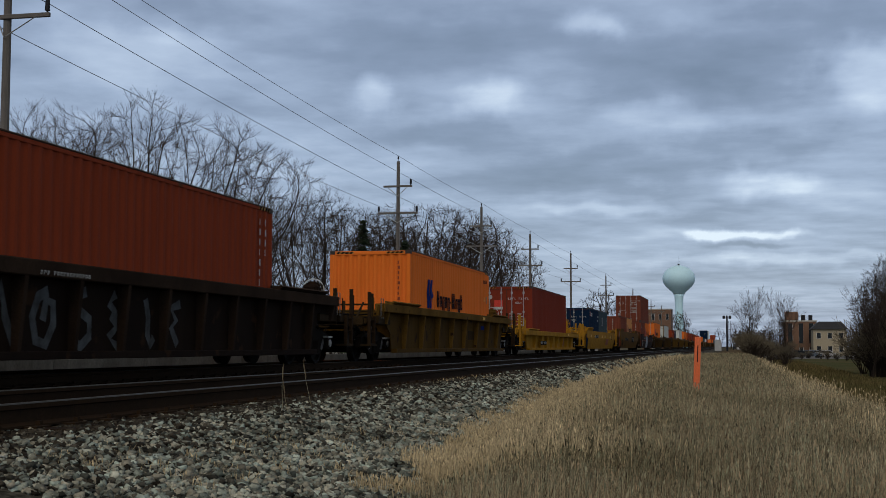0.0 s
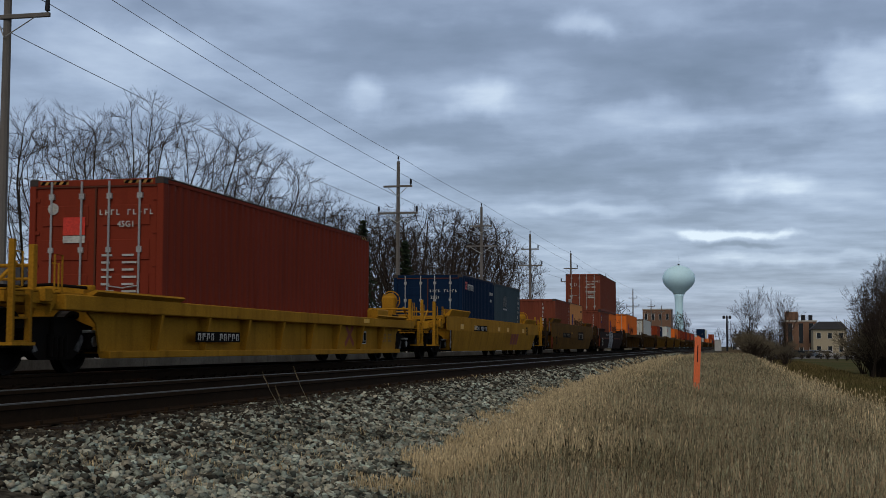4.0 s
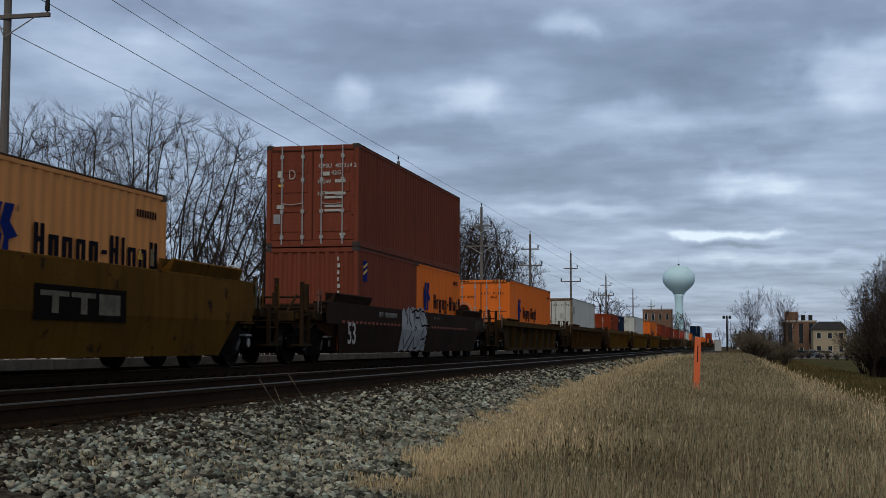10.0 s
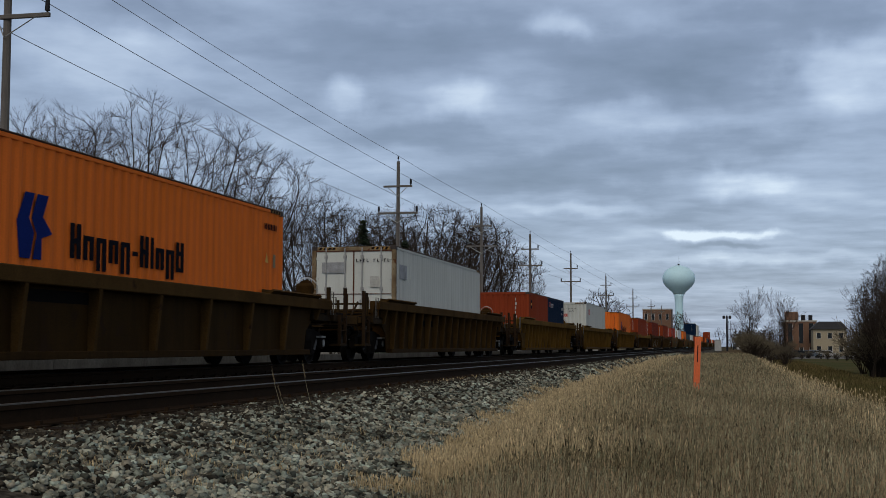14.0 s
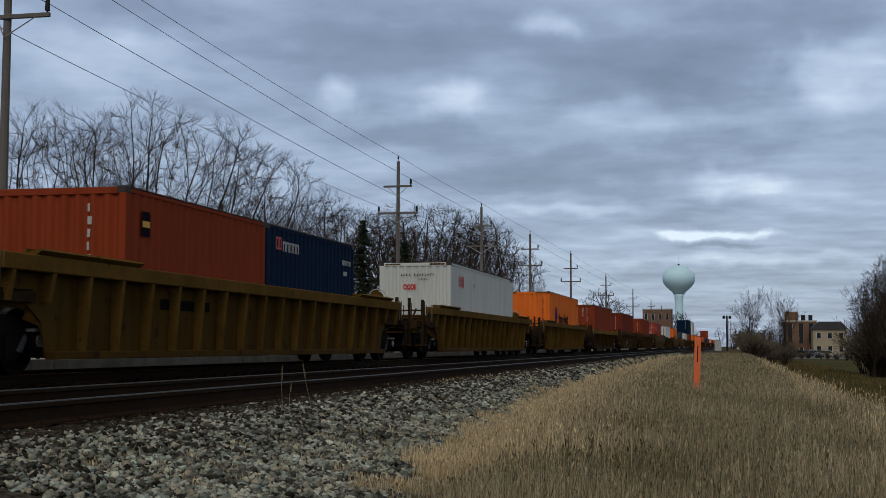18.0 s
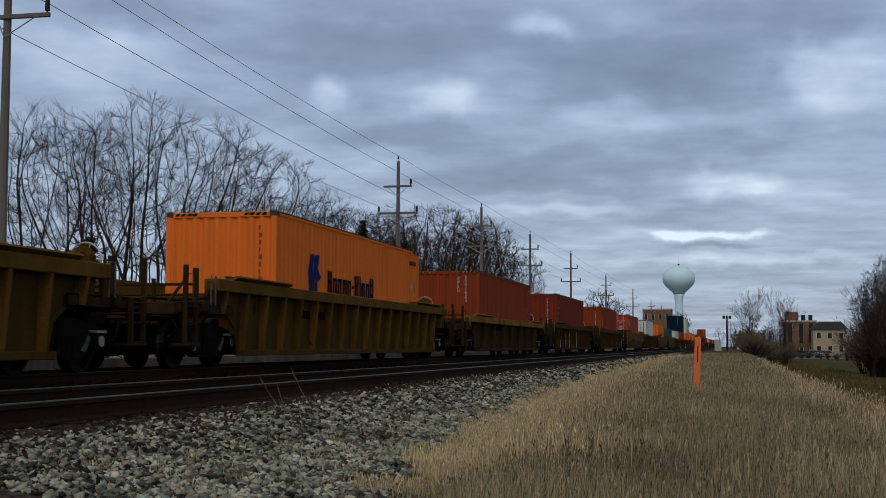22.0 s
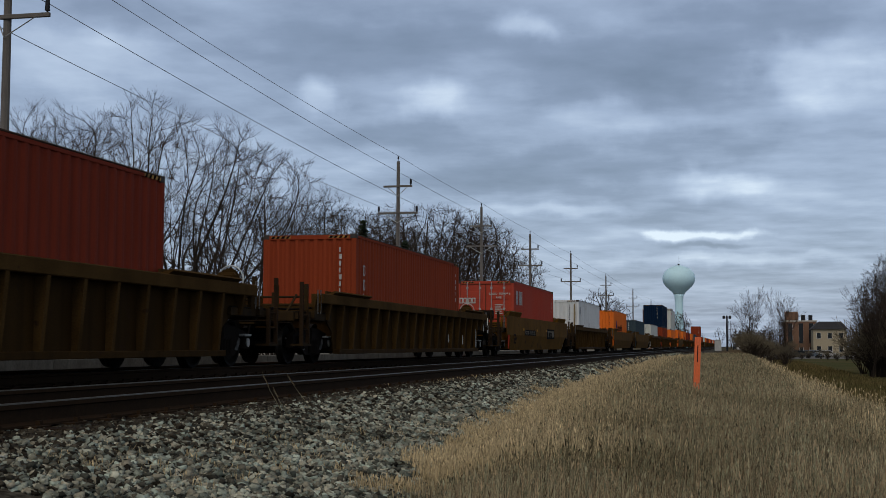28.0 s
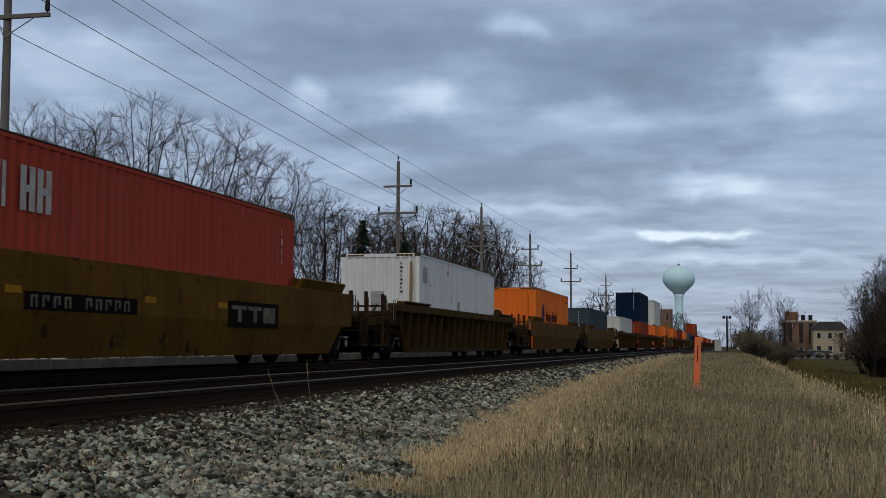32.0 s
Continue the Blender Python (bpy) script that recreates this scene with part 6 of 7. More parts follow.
def make_spruce(seed, height, label):
    rnd = random.Random(seed)
    t = thing("spruce_tree", label, "tree", "evergreens beside the railway")
    bm = bmesh.new()
    tube(bm, [(0, 0, -0.2), (0, 0, height)], 0.13, 6, 0.02)
    part("trunk", bm, M_BARK, t)
    vs, fs = [], []
    z = height * 0.08
    while z < height:
        reach = (height - z) * 0.27 * rnd.uniform(0.75, 1.2) + 0.12
        for k in range(9):
            a = rnd.uniform(0, math.tau)
            r = reach * rnd.uniform(0.65, 1.1)
            for j in range(14):
                f = rnd.uniform(0.15, 1)
                c = Vector((math.cos(a) * r * f, math.sin(a) * r * f, z - 0.18 * r * f + rnd.uniform(-0.1, 0.1)))
                s = 0.2 * rnd.uniform(0.7, 1.3)
                b = len(vs)
                for _ in range(3):
                    vs.append(c + Vector((rnd.uniform(-1, 1), rnd.uniform(-1, 1), rnd.uniform(-0.6, 0.5))) * s)
                fs.append((b, b + 1, b + 2))
        z += 0.3
    raw("crown", vs, fs, M_NEEDLE, t)
    return t


def at_ground(x, y, rz=0.0, s=1.0, sz=None):
    return pose(x, y, ground_z(x, y) - 0.05, 0, 0, rz) @ Matrix.Diagonal((s, s, sz or s, 1))


def build_trees():
    rnd = random.Random(3)
    a = make_tree(11, 13.0, "spreading bare tree with fine dark twigs", reach=0.36, fork=0.24, arms=4, buds=520, low=0.36, twigs=4)
    b = make_tree(12, 13.0, "bare multi-stemmed tree with upswept branches", reach=0.33, fork=0.2, trunks=2, arms=5, buds=480, low=0.34, twigs=4)
    c = make_tree(13, 13.0, "leaning bare tree with long low limbs", reach=0.44, fork=0.20, lean=(0.10, 0.16), arms=5, buds=540, low=0.32, twigs=4)
    d = make_tree(14, 13.0, "bare grey-brown tree in a dense thicket", reach=0.36, fork=0.14, arms=5, buds=400, low=0.22, fine=0.011, twigs=3)
    g = make_tree(18, 13.0, "bare grey-brown tree far along the line", reach=0.38, fork=0.14, arms=4, buds=170, low=0.22, twigs=2, fine=0.022)
    e = make_tree(15, 9.5, "slender bare tree with upright twigs", stems=2, lean=(0.02, 0), depth=7, angle=0.25, ratio=0.84, fine=0.008, first=0.2, lift=0.07)
    f = make_tree(16, 4.6, "tangled bare brush with brown twigs", M_BRUSH, stems=7, lean=(0, 0), depth=5, angle=0.5, ratio=0.85, fine=0.011, first=0.2, side=0.2)
    # the large trees behind the pole line
    a.matrix_basis = at_ground(-27.5, 60.5, 20, 1.0)
    b.matrix_basis = at_ground(-27.8, 56.0, 100, 1.0)
    c.matrix_basis = at_ground(-27.4, 63.8, -36, 0.9)
    for src, x, y, rz, s in ((a, -28.2, 52.2, 140, 0.9), (b, -28.0, 48.6, 250, 0.84), (d, -46, 76, 20, 0.8), (b, -30.5, 58.5, 60, 0.85)):
        copy_thing(src, at_ground(x, y, rz, s))
    d.matrix_basis = at_ground(-36, 92, 0, 1.05)
    e.matrix_basis = at_ground(2.0, 172, 0, 0.85)
    f.matrix_basis = at_ground(-24.5, 66, 0)
    # treeline behind, from near to far
    for i in range(22):
        y = 84 + i * 4.8 + rnd.uniform(-1.5, 1.5)
        x = -29 - rnd.random() * 10
        copy_thing((d, b, d, a)[i % 4], at_ground(x, y, rnd.uniform(0, 360), (0.90 + 0.0034 * (y - 84)) * rnd.uniform(0.85, 1.08)))
    for i in range(14):
        copy_thing(g, at_ground(-48 - rnd.random() * 20, 100 + i * 11, rnd.uniform(0, 360), rnd.uniform(0.8, 1.1)))
    g.matrix_basis = at_ground(-19, 455, 0, 0.9)
    for i in range(44):
        copy_thing(f, at_ground(-33 - rnd.random() * 8, 50 + i * 3.2, rnd.uniform(0, 360), rnd.uniform(0.4, 0.6) if i < 10 else rnd.uniform(0.7, 1.1)))
    for src, x, y, s in ((d, -27.5, 110, 1.0), (d, -27.5, 117, 1.06), (d, -28.5, 124, 1.08), (d, -28, 132, 1.1), (d, -29, 145, 1.12), (d, -30, 158, 1.08), (g, -23.2, 234, 0.95), (g, -24.6, 242, 1.0), (g, -22.0, 246, 0.85), (g, -17.2, 440, 1.05), (g, -18, 465, 1.15)):
        copy_thing(src, at_ground(x, y, rnd.uniform(0, 360), s))
    for h, x, y, lab in ((10.2, -26.5, 90.5, "narrow dark green spruce among bare trees"), (9.3, -25.0, 97, "dark green spruce behind a pole"), (5.6, -27.0, 50.5, "small dark green spruce among bare trees")):
        make_spruce(int(h * 10), h, lab).matrix_basis = at_ground(x, y)
    # low ground beyond the bank: brush, slender trees, thicket
    copy_thing(e, at_ground(6.3, 165, 130, 1.0))
    copy_thing(e, at_ground(5.4, 150, 40, 0.6))
    for i in range(30):
        y = 120 + i * 5
        copy_thing(f, at_ground(max(1.6, y * rnd.uniform(-0.002, 0.042)), y, rnd.uniform(0, 360), rnd.uniform(0.5, 0.85) * (0.75 + y / 480)))
    for i in range(16):
        y = 205 + i * 2.4
        copy_thing(f, at_ground(y * rnd.uniform(0.038, 0.1), y, rnd.uniform(0, 360), rnd.uniform(0.3, 0.5)))
    for i in range(26):
        y = 350 + i * 9
        copy_thing(g, at_ground(y * rnd.uniform(-0.005, 0.035) if i % 2 else y * rnd.uniform(0.075, 0.16), y, rnd.uniform(0, 360), rnd.uniform(0.5, 0.75)))
    for i in range(44):
        y = 92 + rnd.random() * 36
        copy_thing((d, f, e, f)[i % 4], at_ground(y * rnd.uniform(0.096, 0.172), y, rnd.uniform(0, 360), (rnd.uniform(0.4, 0.6), rnd.uniform(0.7, 1.1), rnd.uniform(0.5, 0.75), rnd.uniform(0.6, 1.0))[i % 4]))
    for i in range(16):
        copy_thing(f, at_ground(9.9 + i * 0.28, rnd.uniform(94, 112), rnd.uniform(0, 360), rnd.uniform(0.8, 1.35)))
    for k, (x, y, s) in enumerate(((10.6, 104, 0.5), (11.2, 98, 0.58), (11.9, 108, 0.66), (12.4, 96, 0.6), (13.2, 101, 0.7))):
        copy_thing(d, at_ground(x, y, k * 73, s))
    copy_thing(b, at_ground(12.6, 106, 30, 0.66))
    copy_thing(a, at_ground(13.4, 104, 70, 0.72))
    copy_thing(a, at_ground(15.0, 112, 200, 0.8))
    for i in range(9):
        copy_thing(g, at_ground(1.6 + i * 0.95, 282 + (i * 37) % 50, i * 61, 0.5 + 0.05 * ((i * 5) % 4)))
    # woods that close the view far off
    for i in range(48):
        copy_thing(g, at_ground(-260 + i * 11 + rnd.uniform(-4, 4), rnd.uniform(760, 900), rnd.uniform(0, 360), rnd.uniform(0.9, 1.2)))


build_trees()


# ---- far things ----
def build_tower():
    t = thing("water_tower", "pale blue-green spheroid water tower on a slender stem", "water tower", m=pose(-27.0, 660, -1))
    bm = bmesh.new()
    lathe(bm, [(4.6, 0), (3.3, 3), (2.4, 7), (2.1, 14), (2.05, 22), (2.2, 26), (2.7, 27.6)], 32)
    part("stem", bm, M_TOWER, t, smooth=True)
    bm = bmesh.new()
    rows = [(2.7, 27.5), (3.3, 28.6), (4.8, 29.9), (6.6, 31.6), (7.75, 33.4), (8.25, 35.3), (8.1, 37.1), (7.2, 38.9), (5.7, 40.4), (4.0, 41.4), (2.0, 42.1), (0.3, 42.3)]
    lathe(bm, rows, 40)
    part("tank", bm, M_TOWER, t, smooth=True)
    bm = bmesh.new()
    tube(bm, [(0, 0, 42.2), (0, 0, 43.0)], 0.5, 8)
    tube(bm, [(0.2, 0, 42.5), (0.2, 0, 47)], 0.05, 5)
    part("vent_and_mast", bm, M_SIGNAL, t)


def build_stake():
    x, y = -0.64, 22.0
    z0 = ground_z(x, y)
    t = thing("marker_post", "orange flat marker post leaning in dry grass", "marker post", m=pose(x, y, z0, 0, 2.6, 0))
    part("blade", boxes((-0.052, 0.052, -0.007, 0.007, -0.1, 1.04), bevel=0.004), M_STAKE, t)
    part("label_strip", boxes((-0.006, 0.010, -0.011, -0.008, 0.62, 0.9)), M_TEXTDARK, t, "dark strip of small print")


def build_signal():
    t = thing("railway_signal", "black railway signal mast with two pairs of heads", "signal", m=pose(-1.3, 245, ground_z(-1.3, 245)))
    bm = bmesh.new()
    tube(bm, [(0, 0, 0), (0, 0, 6.6)], 0.2, 8, 0.15)
    part("mast", bm, M_SIGNAL, t)
    for sx in (-1, 1):
        bm = bmesh.new()
        box(bm, sx * 0.55 - 0.25, sx * 0.55 + 0.25, -0.2, 0.1, 6.0, 6.6, 0.08)
        part("signal_head", bm, M_SIGNAL, t)
    part("head_arm", boxes((-0.6, 0.6, -0.06, 0.06, 6.1, 6.22)), M_SIGNAL, t)
    bm = bmesh.new()
    for k in range(10):
        box(bm, 0.3, 0.65, -0.05, 0.0, 0.5 + k * 0.5, 0.54 + k * 0.5)
    tube(bm, [(0.3, 0, 0), (0.3, 0, 5.6)], 0.03, 5)
    tube(bm, [(0.65, 0, 0), (0.65, 0, 5.6)], 0.03, 5)
    part("ladder", bm, M_SIGNAL, t)
    c = thing("relay_cabinet", "pale grey relay cabinet beside the track", "cabinet", m=pose(-2.9, 238, ground_z(-2.9, 238)))
    part("body", boxes((-0.6, 0.6, -0.4, 0.4, 0.1, 2.0), bevel=0.03), M_CABINET, c)
    part("roof", boxes((-0.7, 0.7, -0.5, 0.5, 2.0, 2.1), bevel=0.02), M_CABINET, c)


def make_building(x, y, w, d, h, wall, label, floors, bays, roof="flat", rz=0.0, name="brick_building", roof_h=2.2, base=-1.8):
    b = thing(name, label, "building", m=pose(x, y, base, 0, 0, rz))
    part("wall", boxes((-w / 2, w / 2, 0, d, 0, h)), wall, b)
    if roof == "flat":
        part("roof", boxes((-w / 2 - 0.15, w / 2 + 0.15, -0.15, d + 0.15, h, h + 0.35), bevel=0.03), M_CONC, b)
    else:
        bm = bmesh.new()
        q = 0.5
        prism(bm, [(-w / 2 - q, h), (w / 2 + q, h), (w / 2 - w * 0.18, h + roof_h), (-w / 2 + w * 0.18, h + roof_h)], "y", -q, d + q)
        part("roof", bm, M_ROOF, b)
    fh = h / floors
    for k in range(floors):
        for i in range(bays):
            u = -w / 2 + w * (i + 0.5) / bays
            ww, hh = w / bays * 0.36, fh * 0.42
            wn_ = part("window", boxes((u - ww / 2, u + ww / 2, -0.05, 0.05, k * fh + fh * 0.3, k * fh + fh * 0.3 + hh)), M_GLASS, b)
            bm = boxes((u - ww / 2 - 0.08, u - ww / 2, -0.08, 0.02, k * fh + fh * 0.3 - 0.08, k * fh + fh * 0.3 + hh + 0.08), (u + ww / 2, u + ww / 2 + 0.08, -0.08, 0.02, k * fh + fh * 0.3 - 0.08, k * fh + fh * 0.3 + hh + 0.08),
                       (u - ww / 2, u + ww / 2, -0.08, 0.02, k * fh + fh * 0.3 - 0.08, k * fh + fh * 0.3))
            part("frame", bm, M_TRIM, wn_)
    return b


def build_buildings():
    b = make_building(16.1, 330, 7.4, 14, 8.3, M_BRICK, "brown brick three-storey building with a flat roof", 3, 3)
    part("stair_tower", boxes((-3.7, -0.6, 0.5, 6.0, 8.3, 10.8)), M_BRICK, b)
    part("roof_unit", boxes((0.2, 1.2, 2.0, 4.0, 8.65, 10.0), bevel=0.05), M_SIGNAL, b)
    part("roof_unit", boxes((2.0, 2.9, 2.0, 4.0, 8.65, 10.0), bevel=0.05), M_SIGNAL, b)
    for u in (-2.6, 0.0, 2.4):
        part("dark_bay", boxes((u - 0.5, u + 0.5, -0.12, -0.02, 3.0, 7.9)), M_GLASS, b)
    make_building(22.1, 318, 7.6, 10, 6.3, M_TANWALL, "tan stucco two-storey house with a dark hipped roof", 2, 3, "pitched", 0, "tan_house", 1.8)
    make_building(-24.3, 420, 9.0, 12, 13.9, M_BRICK, "long brown flat-roofed building behind the train", 3, 4)
    make_building(-39, 62, 9, 8, 3.2, M_CONC, "low grey house behind bare trees", 1, 3, "pitched", 12, "grey_house", 2.2, -0.7)


def make_vehicle(paint, label, m):
    v = thing("parked_car", label, "car", "parked cars", m=m)
    bm = bmesh.new()
    prism(bm, [(-2.2, 0.35), (2.2, 0.35), (2.25, 0.7), (1.9, 0.85), (1.1, 0.95), (0.5, 1.42), (-1.0, 1.45), (-1.7, 0.98), (-2.2, 0.9)], "y", -0.88, 0.88)
    part("body", bm, paint, v)
    bm = bmesh.new()
    prism(bm, [(0.95, 0.97), (0.48, 1.36), (-0.95, 1.38), (-1.5, 1.0)], "y", -0.89, 0.89)
    part("windows", bm, M_GLASS, v)
    for x in (-1.4, 1.4):
        for y in (-0.8, 0.8):
            bm = bmesh.new()
            tube(bm, [(x, y - 0.1, 0.33), (x, y + 0.1, 0.33)], 0.33, 14)
            part("wheel", bm, M_TYRE, v)
    return v


def build_vehicles():
    paints = [surface("car_blue_grey", (0.10, 0.13, 0.17), 0.3, bump=0), surface("car_silver", (0.55, 0.57, 0.6), 0.3, metal=0.4, bump=0), surface("car_dark", (0.03, 0.035, 0.045), 0.3, bump=0), surface("car_white", (0.7, 0.7, 0.7), 0.3, bump=0)]
    for k, (x, y, p, lab, rz) in enumerate(((13.6, 250, 0, "blue-grey parked car on worn asphalt", 3), (17.2, 255, 3, "white parked car on worn asphalt", -4), (10.5, 262, 2, "dark parked car on worn asphalt", 8), (21.5, 240, 1, "silver parked car on worn asphalt", 60), (11.8, 246, 2, "dark parked car on worn asphalt", 5), (15.4, 262, 1, "silver parked car on worn asphalt", -3), (8.5, 270, 0, "blue-grey parked car on worn asphalt", 0), (1.4, 300, 3, "pale parked car by the track", 90), (0.5, 320, 2, "dark parked car by the track", 90))):
        make_vehicle(paints[p], lab, pose(x, y, ground_z(x, y), 0, 0, rz))
    lot = raw("car_park", [(6, 232, -1.70), (34, 232, -1.70), (34, 300, -1.66), (6, 300, -1.66)], [(0, 1, 2, 3)], surface("asphalt", (0.14, 0.138, 0.135), 0.9, second=(0.09, 0.09, 0.088), scale=0.4))
    tagged(lot, "pale worn asphalt car park", "pavement", kind="structure")


build_tower()
build_stake()
build_signal()
build_buildings()
build_vehicles()


# ---- ballast stones and dry grass ----
def stone_arrays(places, seed):
    """Broken stones at (x, y, z, size), joined; each a blunt block of eight knocked-about corners."""
    rng = np.random.default_rng(seed)
    base = np.array([(x, y, z) for z in (-1, 1) for y in (-1, 1) for x in (-1, 1)]) * 0.62
    tri = np.array([(0, 2, 3), (0, 3, 1), (4, 5, 7), (4, 7, 6), (0, 1, 5), (0, 5, 4), (2, 6, 7), (2, 7, 3), (0, 4, 6), (0, 6, 2), (1, 3, 7), (1, 7, 5)])
    n = len(places)
    P = np.array(places)
    v = (base[None] + rng.uniform(-0.36, 0.36, (n, 8, 3))) * rng.uniform(0.7, 1.35, (n, 1, 3))
    q = rng.normal(0, 1, (n, 4))
    q /= np.linalg.norm(q, axis=1)[:, None]
    w, u = q[:, None, :1], q[:, None, 1:]
    t = 2 * np.cross(np.broadcast_to(u, v.shape), v)
    v = v + w * t + np.cross(np.broadcast_to(u, v.shape), t)
    v = v * np.array([1, 1, 0.8]) * P[:, None, 3:4] * 0.5 + P[:, None, :3]
    f = (tri[None] + 8 * np.arange(n)[:, None, None]).reshape(-1, 3)
    return v.reshape(-1, 3), f


def mesh_of(name, v, f, mat, parent=None):
    me = bpy.data.meshes.new(name)
    me.vertices.add(len(v))
    me.vertices.foreach_set("co", np.asarray(v, np.float32).ravel())
    k = f.shape[1]
    me.loops.add(f.size)
    me.loops.foreach_set("vertex_index", f.astype(np.int32).ravel())
    me.polygons.add(len(f))
    me.polygons.foreach_set("loop_start", np.arange(0, f.size, k, dtype=np.int32))
    me.update(calc_edges=True)
    me.materials.append(mat)
    ob = new(name, me)
    ob.parent = parent
    return ob


def build_ballast():
    rnd = random.Random(8)
    bed = thing("ballast", "grey crushed-stone ballast spread along the tracks", "ballast", kind="structure")
    near, rest, dark = [], [], []
    for ya, yb, n, size in ((5.6, 13, 60000, 0.036), (13, 26, 48000, 0.045), (26, 50, 26000, 0.062), (50, 110, 12000, 0.09)):
        for _ in range(n):
            y = rnd.uniform(ya, yb)
            x = rnd.uniform(-4.86, toe(y) + 0.35)
            if x > toe(y) - 0.5 and rnd.random() < (x - toe(y) + 0.5) / 0.9:
                continue
            s = size * rnd.choice((0.5, 0.7, 0.85, 1.0, 1.15, 1.4))
            row = (x, y, ground_z(x, y) + s * rnd.uniform(-0.15, 0.6) * (1 if x > -4.4 else 0.7), s)
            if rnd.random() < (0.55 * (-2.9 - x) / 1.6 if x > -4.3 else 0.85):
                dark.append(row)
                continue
            (near if y < 8.6 and len(near) < 300 and rnd.random() < 0.25 else rest).append(row)
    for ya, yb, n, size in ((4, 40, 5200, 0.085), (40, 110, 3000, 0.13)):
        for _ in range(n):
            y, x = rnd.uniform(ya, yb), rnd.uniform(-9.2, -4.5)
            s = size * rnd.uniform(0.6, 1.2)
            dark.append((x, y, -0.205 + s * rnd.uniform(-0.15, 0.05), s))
    v, f = stone_arrays(rest, 1)
    o = mesh_of("loose_stones", v, f, M_BALLAST, bed)
    o["kind"] = "stuff"
    v, f = stone_arrays(dark, 2)
    o = mesh_of("oily_stones", v, f, M_DARKSTONE, bed)
    o["kind"], o["label"] = "stuff", "dark oily stones between the rails, the train's shade in their colour"
    shapes = []
    for k in range(12):
        v, f = stone_arrays([(0, 0, 0, 1.0)], 50 + k)
        me = bpy.data.meshes.new("stone")
        me.from_pydata(v.tolist(), [], f.tolist())
        me.materials.append(M_STONE)
        shapes.append(me)
    for x, y, z, s in near:
        sharing("stone", shapes[rnd.randrange(12)], bed, pose(x, y, z, 0, 0, rnd.uniform(0, 360)) @ Matrix.Scale(s, 4))


def along(f, y):
    """A function of y alone, read off a fine table."""
    at = np.arange(0.0, 240.0, 0.05)
    return np.interp(y, at, [f(float(q)) for q in at])


def blades(n, spot, tall, wide, seed, heads=0.0, lean_most=0.4):
    """Standing straws, each a narrow bent strip; a share of them carries a small seed head."""
    rng = np.random.default_rng(seed)
    X, Y = spot(rng, n)
    n = len(X)
    Z = np.array([ground_z(float(a), float(b)) for a, b in zip(X, Y)]) - 0.02
    rise = np.clip((X - along(toe, Y)) / 1.0 + 0.45, 0.35, 1.0)
    clump = np.array([noise.noise((float(a) * 1.7, float(b) * 0.9, 3.0)) for a, b in zip(X, Y)])
    h = tall * rng.uniform(0.45, 1.15, n) * rise * (1 + 0.3 * clump)
    far = 1 + np.maximum(0, Y - 14) / 22
    w = wide * rng.uniform(0.6, 1.3, n) * far
    a = rng.uniform(0, 6.283, n)
    lean = rng.uniform(0.02, lean_most, n) ** 1.3 * h
    la = rng.normal(0.3, 1.8, n)
    dx, dy = np.cos(la) * lean, np.sin(la) * lean
    cx, cy = np.cos(a * 0.25 - 0.8) * w / 2, np.sin(a * 0.25 - 0.8) * w / 2
    rows = []
    for f, k in ((0, 1.0), (0.55, 0.9), (1.0, 0.35)):
        ox, oy, oz = dx * f * f, dy * f * f, h * f
        rows += [np.stack((X + ox - cx * k, Y + oy - cy * k, Z + oz), -1), np.stack((X + ox + cx * k, Y + oy + cy * k, Z + oz), -1)]
    v = np.stack(rows, 1).reshape(-1, 3)
    f = np.array([(0, 1, 3, 2), (2, 3, 5, 4)])
    f = (f[None] + 6 * np.arange(n)[:, None, None]).reshape(-1, 4)
    if heads:
        i = np.nonzero(rng.random(n) < heads)[0]
        m = len(i)
        size = rng.uniform(0.018, 0.05, m) * far[i] ** 0.6
        fat = rng.uniform(0.003, 0.0065, m) * far[i]
        tip = np.stack((X[i] + dx[i], Y[i] + dy[i], Z[i] + h[i]), -1)
        side = np.stack((cx[i], cy[i], np.zeros(m)), -1)
        side /= np.linalg.norm(side, axis=1)[:, None]
        up = np.stack((dx[i] / h[i] * 1.5, dy[i] / h[i] * 1.5, np.ones(m)), -1)
        q = np.stack((tip - up * size[:, None] * 0.6, tip + side * fat[:, None] - up * size[:, None] * 0.1, tip + up * size[:, None] * 0.5, tip - side * fat[:, None]), 1)
        f = np.concatenate((f, len(v) + np.arange(4 * m).reshape(m, 4)))
        v = np.concatenate((v, q.reshape(-1, 3)))
    return v, f


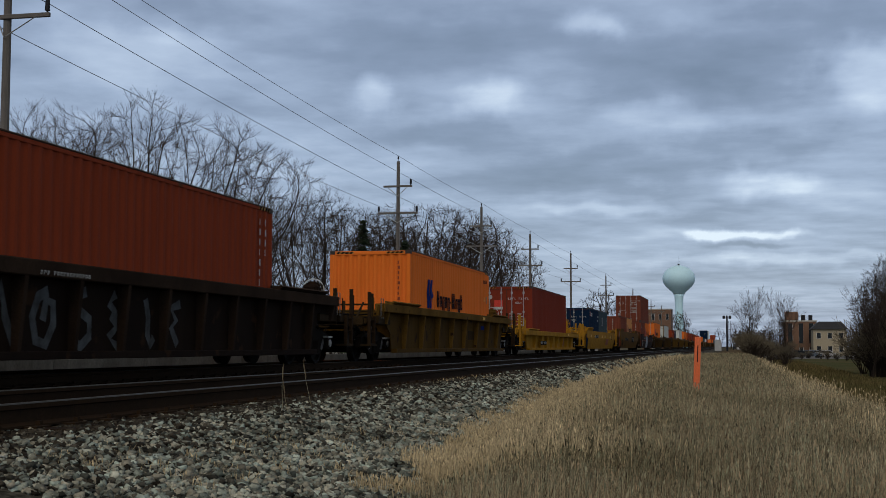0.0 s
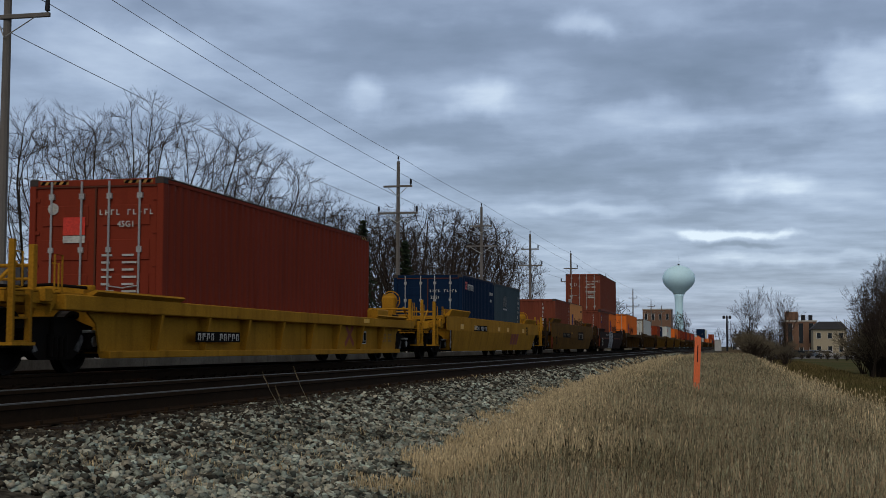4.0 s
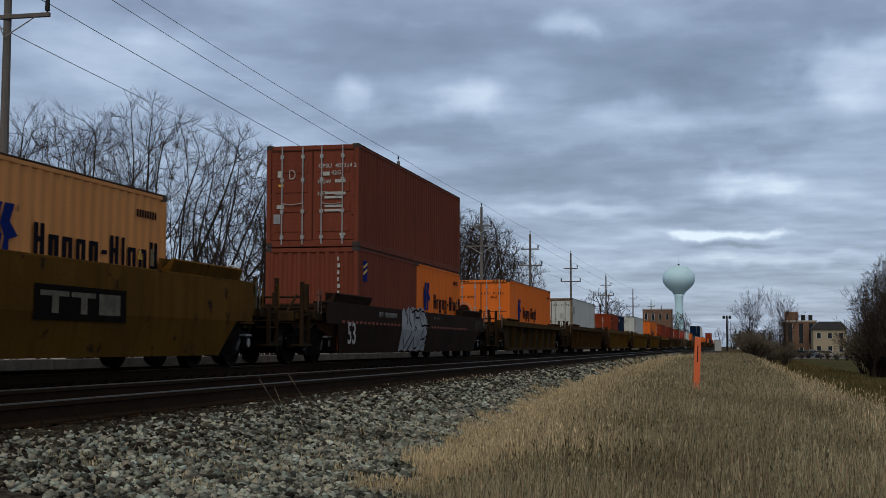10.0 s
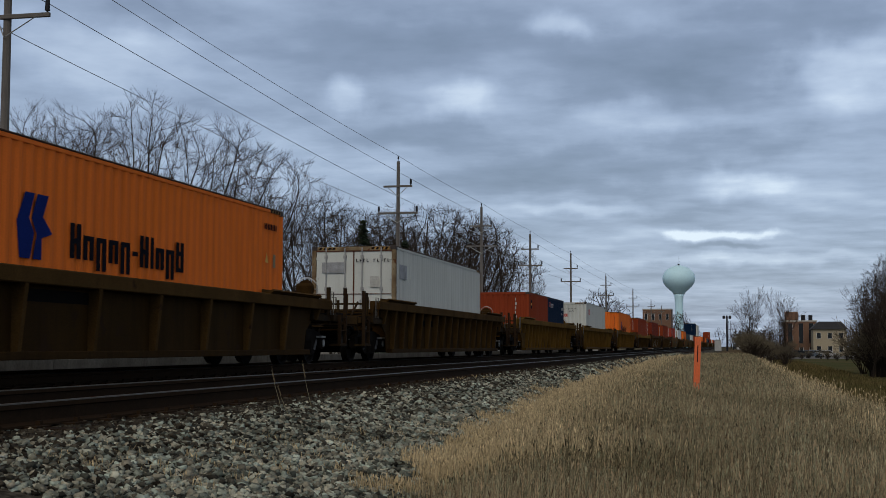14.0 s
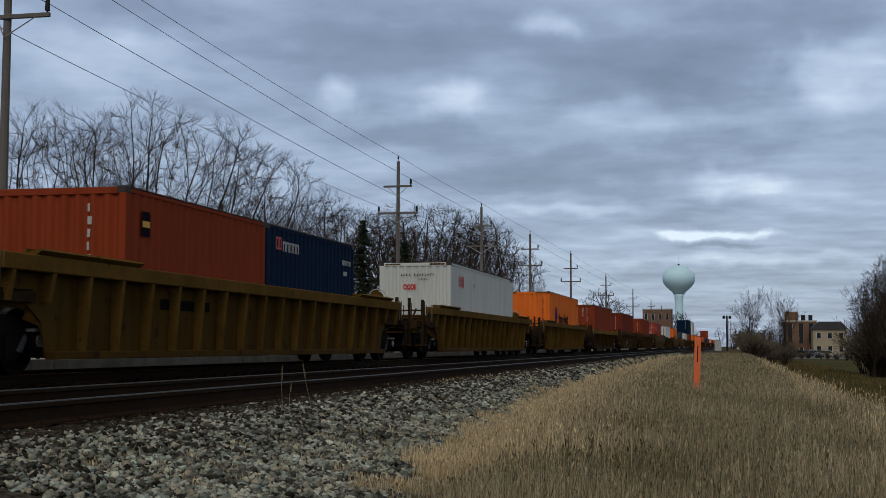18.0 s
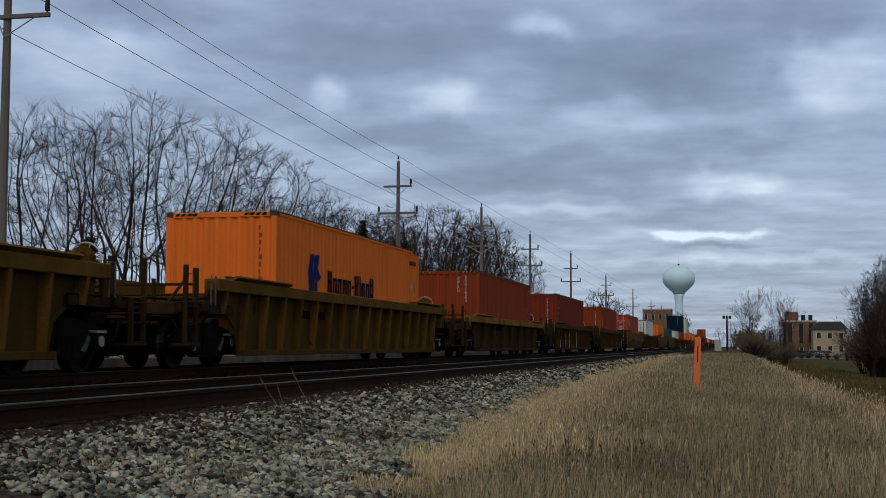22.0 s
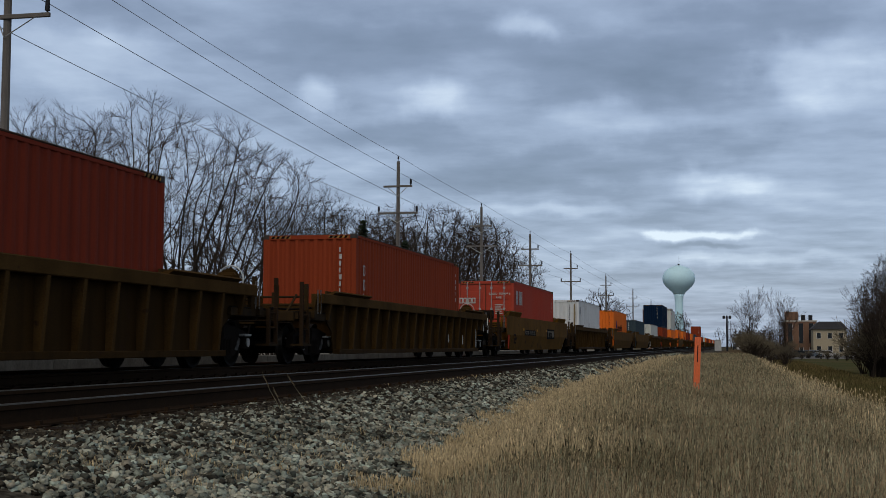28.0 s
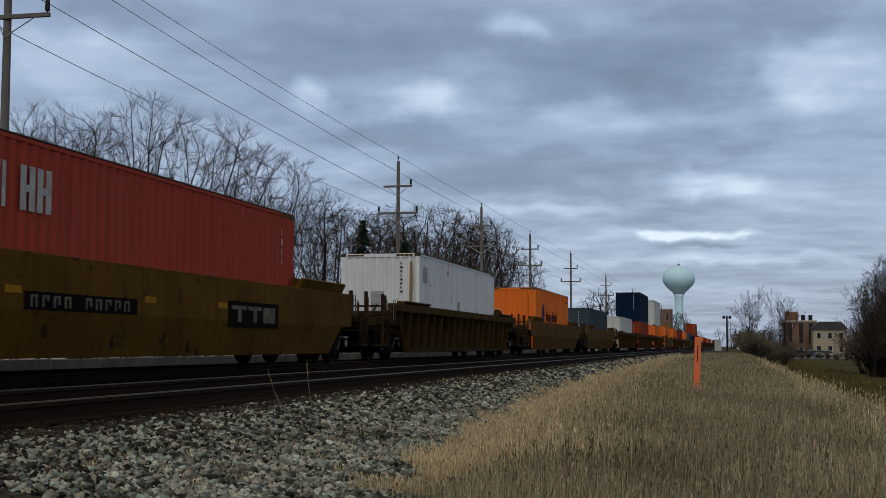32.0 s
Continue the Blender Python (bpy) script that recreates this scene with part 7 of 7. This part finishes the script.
def build_grass():
    def edge_at(q):
        return toe(q) - 0.22 + 0.5 * noise.noise((q * 0.9, 2.0, 0.0)) + 0.25 * noise.noise((q * 2.3, 5.0, 0.0))

    def bank(rng, n):
        y = 5.6 * np.exp(rng.random(n) * math.log(120 / 5.6))
        lo = along(edge_at, y)
        x = lo + rng.random(n) * (3.0 - lo)
        keep = rng.random(n) < np.clip((x - lo) / 0.8, 0.04, 1.0) ** 1.4
        return x[keep], y[keep]

    def edge(rng, n):
        y = 7.5 * np.exp(rng.random(n) * math.log(85 / 7.5))
        lo = along(edge_at, y)
        x = lo - 0.1 + np.abs(rng.normal(0.25, 0.6, n))
        return x, y

    def brow(rng, n):
        y = 8.0 * np.exp(rng.random(n) * math.log(60 / 8.0))
        return 1.0 + rng.random(n) ** 1.5 * 1.8, y

    def slope(rng, n):
        y = 14 * np.exp(rng.random(n) * math.log(190 / 14))
        return 2.2 + rng.random(n) * 6.5, y

    def stray(rng, n):
        c = rng.integers(0, 70, n)
        y = 6.4 + ((c * 0.618) % 1.0) ** 1.3 * 18 + rng.normal(0, 0.07, n)
        lo = along(toe, y)
        return lo - 2.3 * (((c * 0.377) % 1.0) ** 1.7) + rng.normal(0, 0.06, n), y

    tagged(mesh_of("dry_grass", *blades(235000, bank, 0.30, 0.0034, 1, 0.16), M_GRASS), "dense dry brown grass on the bank", "grass", kind="stuff")
    tagged(mesh_of("pale_grass", *blades(46000, edge, 0.36, 0.0036, 2, 0.2), M_GRASSPALE), "pale straw-coloured grass at the ballast edge", "grass", kind="stuff")
    tagged(mesh_of("tall_grass", *blades(2600, brow, 0.42, 0.004, 5, 0.7, 0.3), M_GRASSPALE), "taller pale stalks along the brow of the bank", "grass", kind="stuff")
    tagged(mesh_of("slope_grass", *blades(30000, slope, 0.32, 0.006, 3), M_GRASSDARK), "rough dry grass below the bank", "grass", kind="stuff")
    tagged(mesh_of("stray_grass", *blades(2600, stray, 0.24, 0.0032, 4, 0.15, 0.7), M_GRASSPALE), "stray dry tufts among the ballast stones", "grass", kind="stuff")


build_ballast()
build_grass()


# ---- a bird, and two dry stalks that sway in the train's wind ----
def build_bird():
    b = thing("bird", "small dark bird flying under the clouds", "bird")
    bm = bmesh.new()
    tube(bm, [(0, -0.11, 0), (0, -0.07, 0.01), (0, 0.02, 0.012), (0, 0.09, 0.01), (0, 0.13, 0.0)], 0.03, 8, 0.012)
    part("body", bm, M_SIGNAL, b, smooth=True)
    bm = bmesh.new()
    prism(bm, [(-0.03, -0.2), (0.03, -0.2), (0.012, -0.1), (-0.012, -0.1)], "z", -0.004, 0.004)
    part("tail", bm, M_SIGNAL, b)
    wings = []
    for sx in (-1, 1):
        bm = bmesh.new()
        prism(bm, [(sx * 0.01, -0.05), (sx * 0.10, -0.055), (sx * 0.19, -0.09), (sx * 0.13, 0.03), (sx * 0.01, 0.05)], "z", 0.0, 0.006)
        wings.append((sx, part("wing", bm, M_SIGNAL, b)))
    return b, wings


def build_stalks():
    out = []
    for x, y, h in ((-4.05, 11.25, 0.42), (-4.0, 11.95, 0.46), (-3.9, 11.0, 0.3)):
        s = thing("dry_stalk", "pale dry grass stalk swaying beside the rail", "grass stalk", "swaying stalks", m=pose(x, y, ground_z(x, y)))
        bm = bmesh.new()
        tube(bm, [(0, 0, -0.02), (0.0, 0, h * 0.6), (0.01, 0.0, h)], 0.0025, 5, 0.0015)
        part("stem", bm, M_GRASS, s)
        bm = bmesh.new()
        tube(bm, [(0.008, 0, h * 0.72), (0.012, 0, h * 0.86), (0.02, 0, h * 1.08)], 0.006, 6, 0.002)
        part("seed_head", bm, M_GRASS, s)
        out.append((s, x, y))
    return out


bird, bird_wings = build_bird()
stalks = build_stalks()


def motions():
    times = (0.0, 8.0, 16.0, 24.0, 32.0)
    for ob, s, z in MOVING:
        walk(ob, [(t, pose(TRACK_TRAIN, s - gone(t), z)) for t in times])
    # the bird sits in the thicket, flies up across the sky and is gone
    flight = [(0.0, 9.0, 104.0, 3.6), (12.6, 9.0, 104.0, 3.6), (14.4, 8.2, 90.0, 4.5), (15.6, 2.0, 62.0, 10.4), (16.5, 3.98, 58.07, 14.98), (16.7, 4.98, 57.84, 15.55), (18.5, 14.0, 56.0, 20.7), (32.0, 80.0, 40.0, 58.0)]
    rows = []
    for i, (t, x, y, z) in enumerate(flight):
        rows.append((t, pose(x, y, z, 15 if 0 < i else 0, 0, -70 if i > 3 else -20)))
    walk(bird, rows)
    # wheels turn once for each length of their rim, while their car comes near and passes
    starts = {ob: s for ob, s, z in MOVING}
    for car in ROLLING:
        ticks = [k / 16 for k in range(513) if -25 < starts[car] - gone(k / 16) < 100]
        rows = [(t, math.degrees((gone(t) - gone(ticks[0])) / 0.455)) for t in ticks]
        rows = ([(0.0, 0.0)] if ticks[0] > 0 else []) + rows + ([(32.0, rows[-1][1])] if ticks[-1] < 32 else [])
        for wheelset in [o for o in car.children_recursive if o.name.startswith("wheelset")]:
            walk(wheelset, [(t, pose(0, wheelset.location.y, 0.455, a % 360, 0, 0)) for t, a in rows])
    for sx, wing in bird_wings:
        walk(wing, [(t, pose(0, 0, 0, 0, a * sx, 0)) for t, a in ((0.0, -50), (14.8, -50), (15.0, 20), (15.3, -25), (15.6, 25), (15.9, -25), (16.2, 25), (16.5, -20), (16.6, 10), (16.8, -25), (17.1, 20), (17.4, -20), (32.0, -20))])
    # gusts beside the passing cars
    rnd = random.Random(21)
    for s, x, y in stalks:
        rows = []
        for k in range(65):
            t = k * 0.5
            gust = 26 + 16 * math.sin(t * 2.1 + y) + rnd.uniform(-12, 12)
            rows.append((t, pose(x, y, ground_z(x, y), gust * 0.75, -gust * 0.55, 0)))
        walk(s, rows)
    walk(clouds, [(0.0, pose(-CLOUD_DRIFT[0], -CLOUD_DRIFT[1], 0)), (32.0, pose(CLOUD_DRIFT[0], CLOUD_DRIFT[1], 0))])


CLOUD_DRIFT = (-70.0, -8.0)
motions()
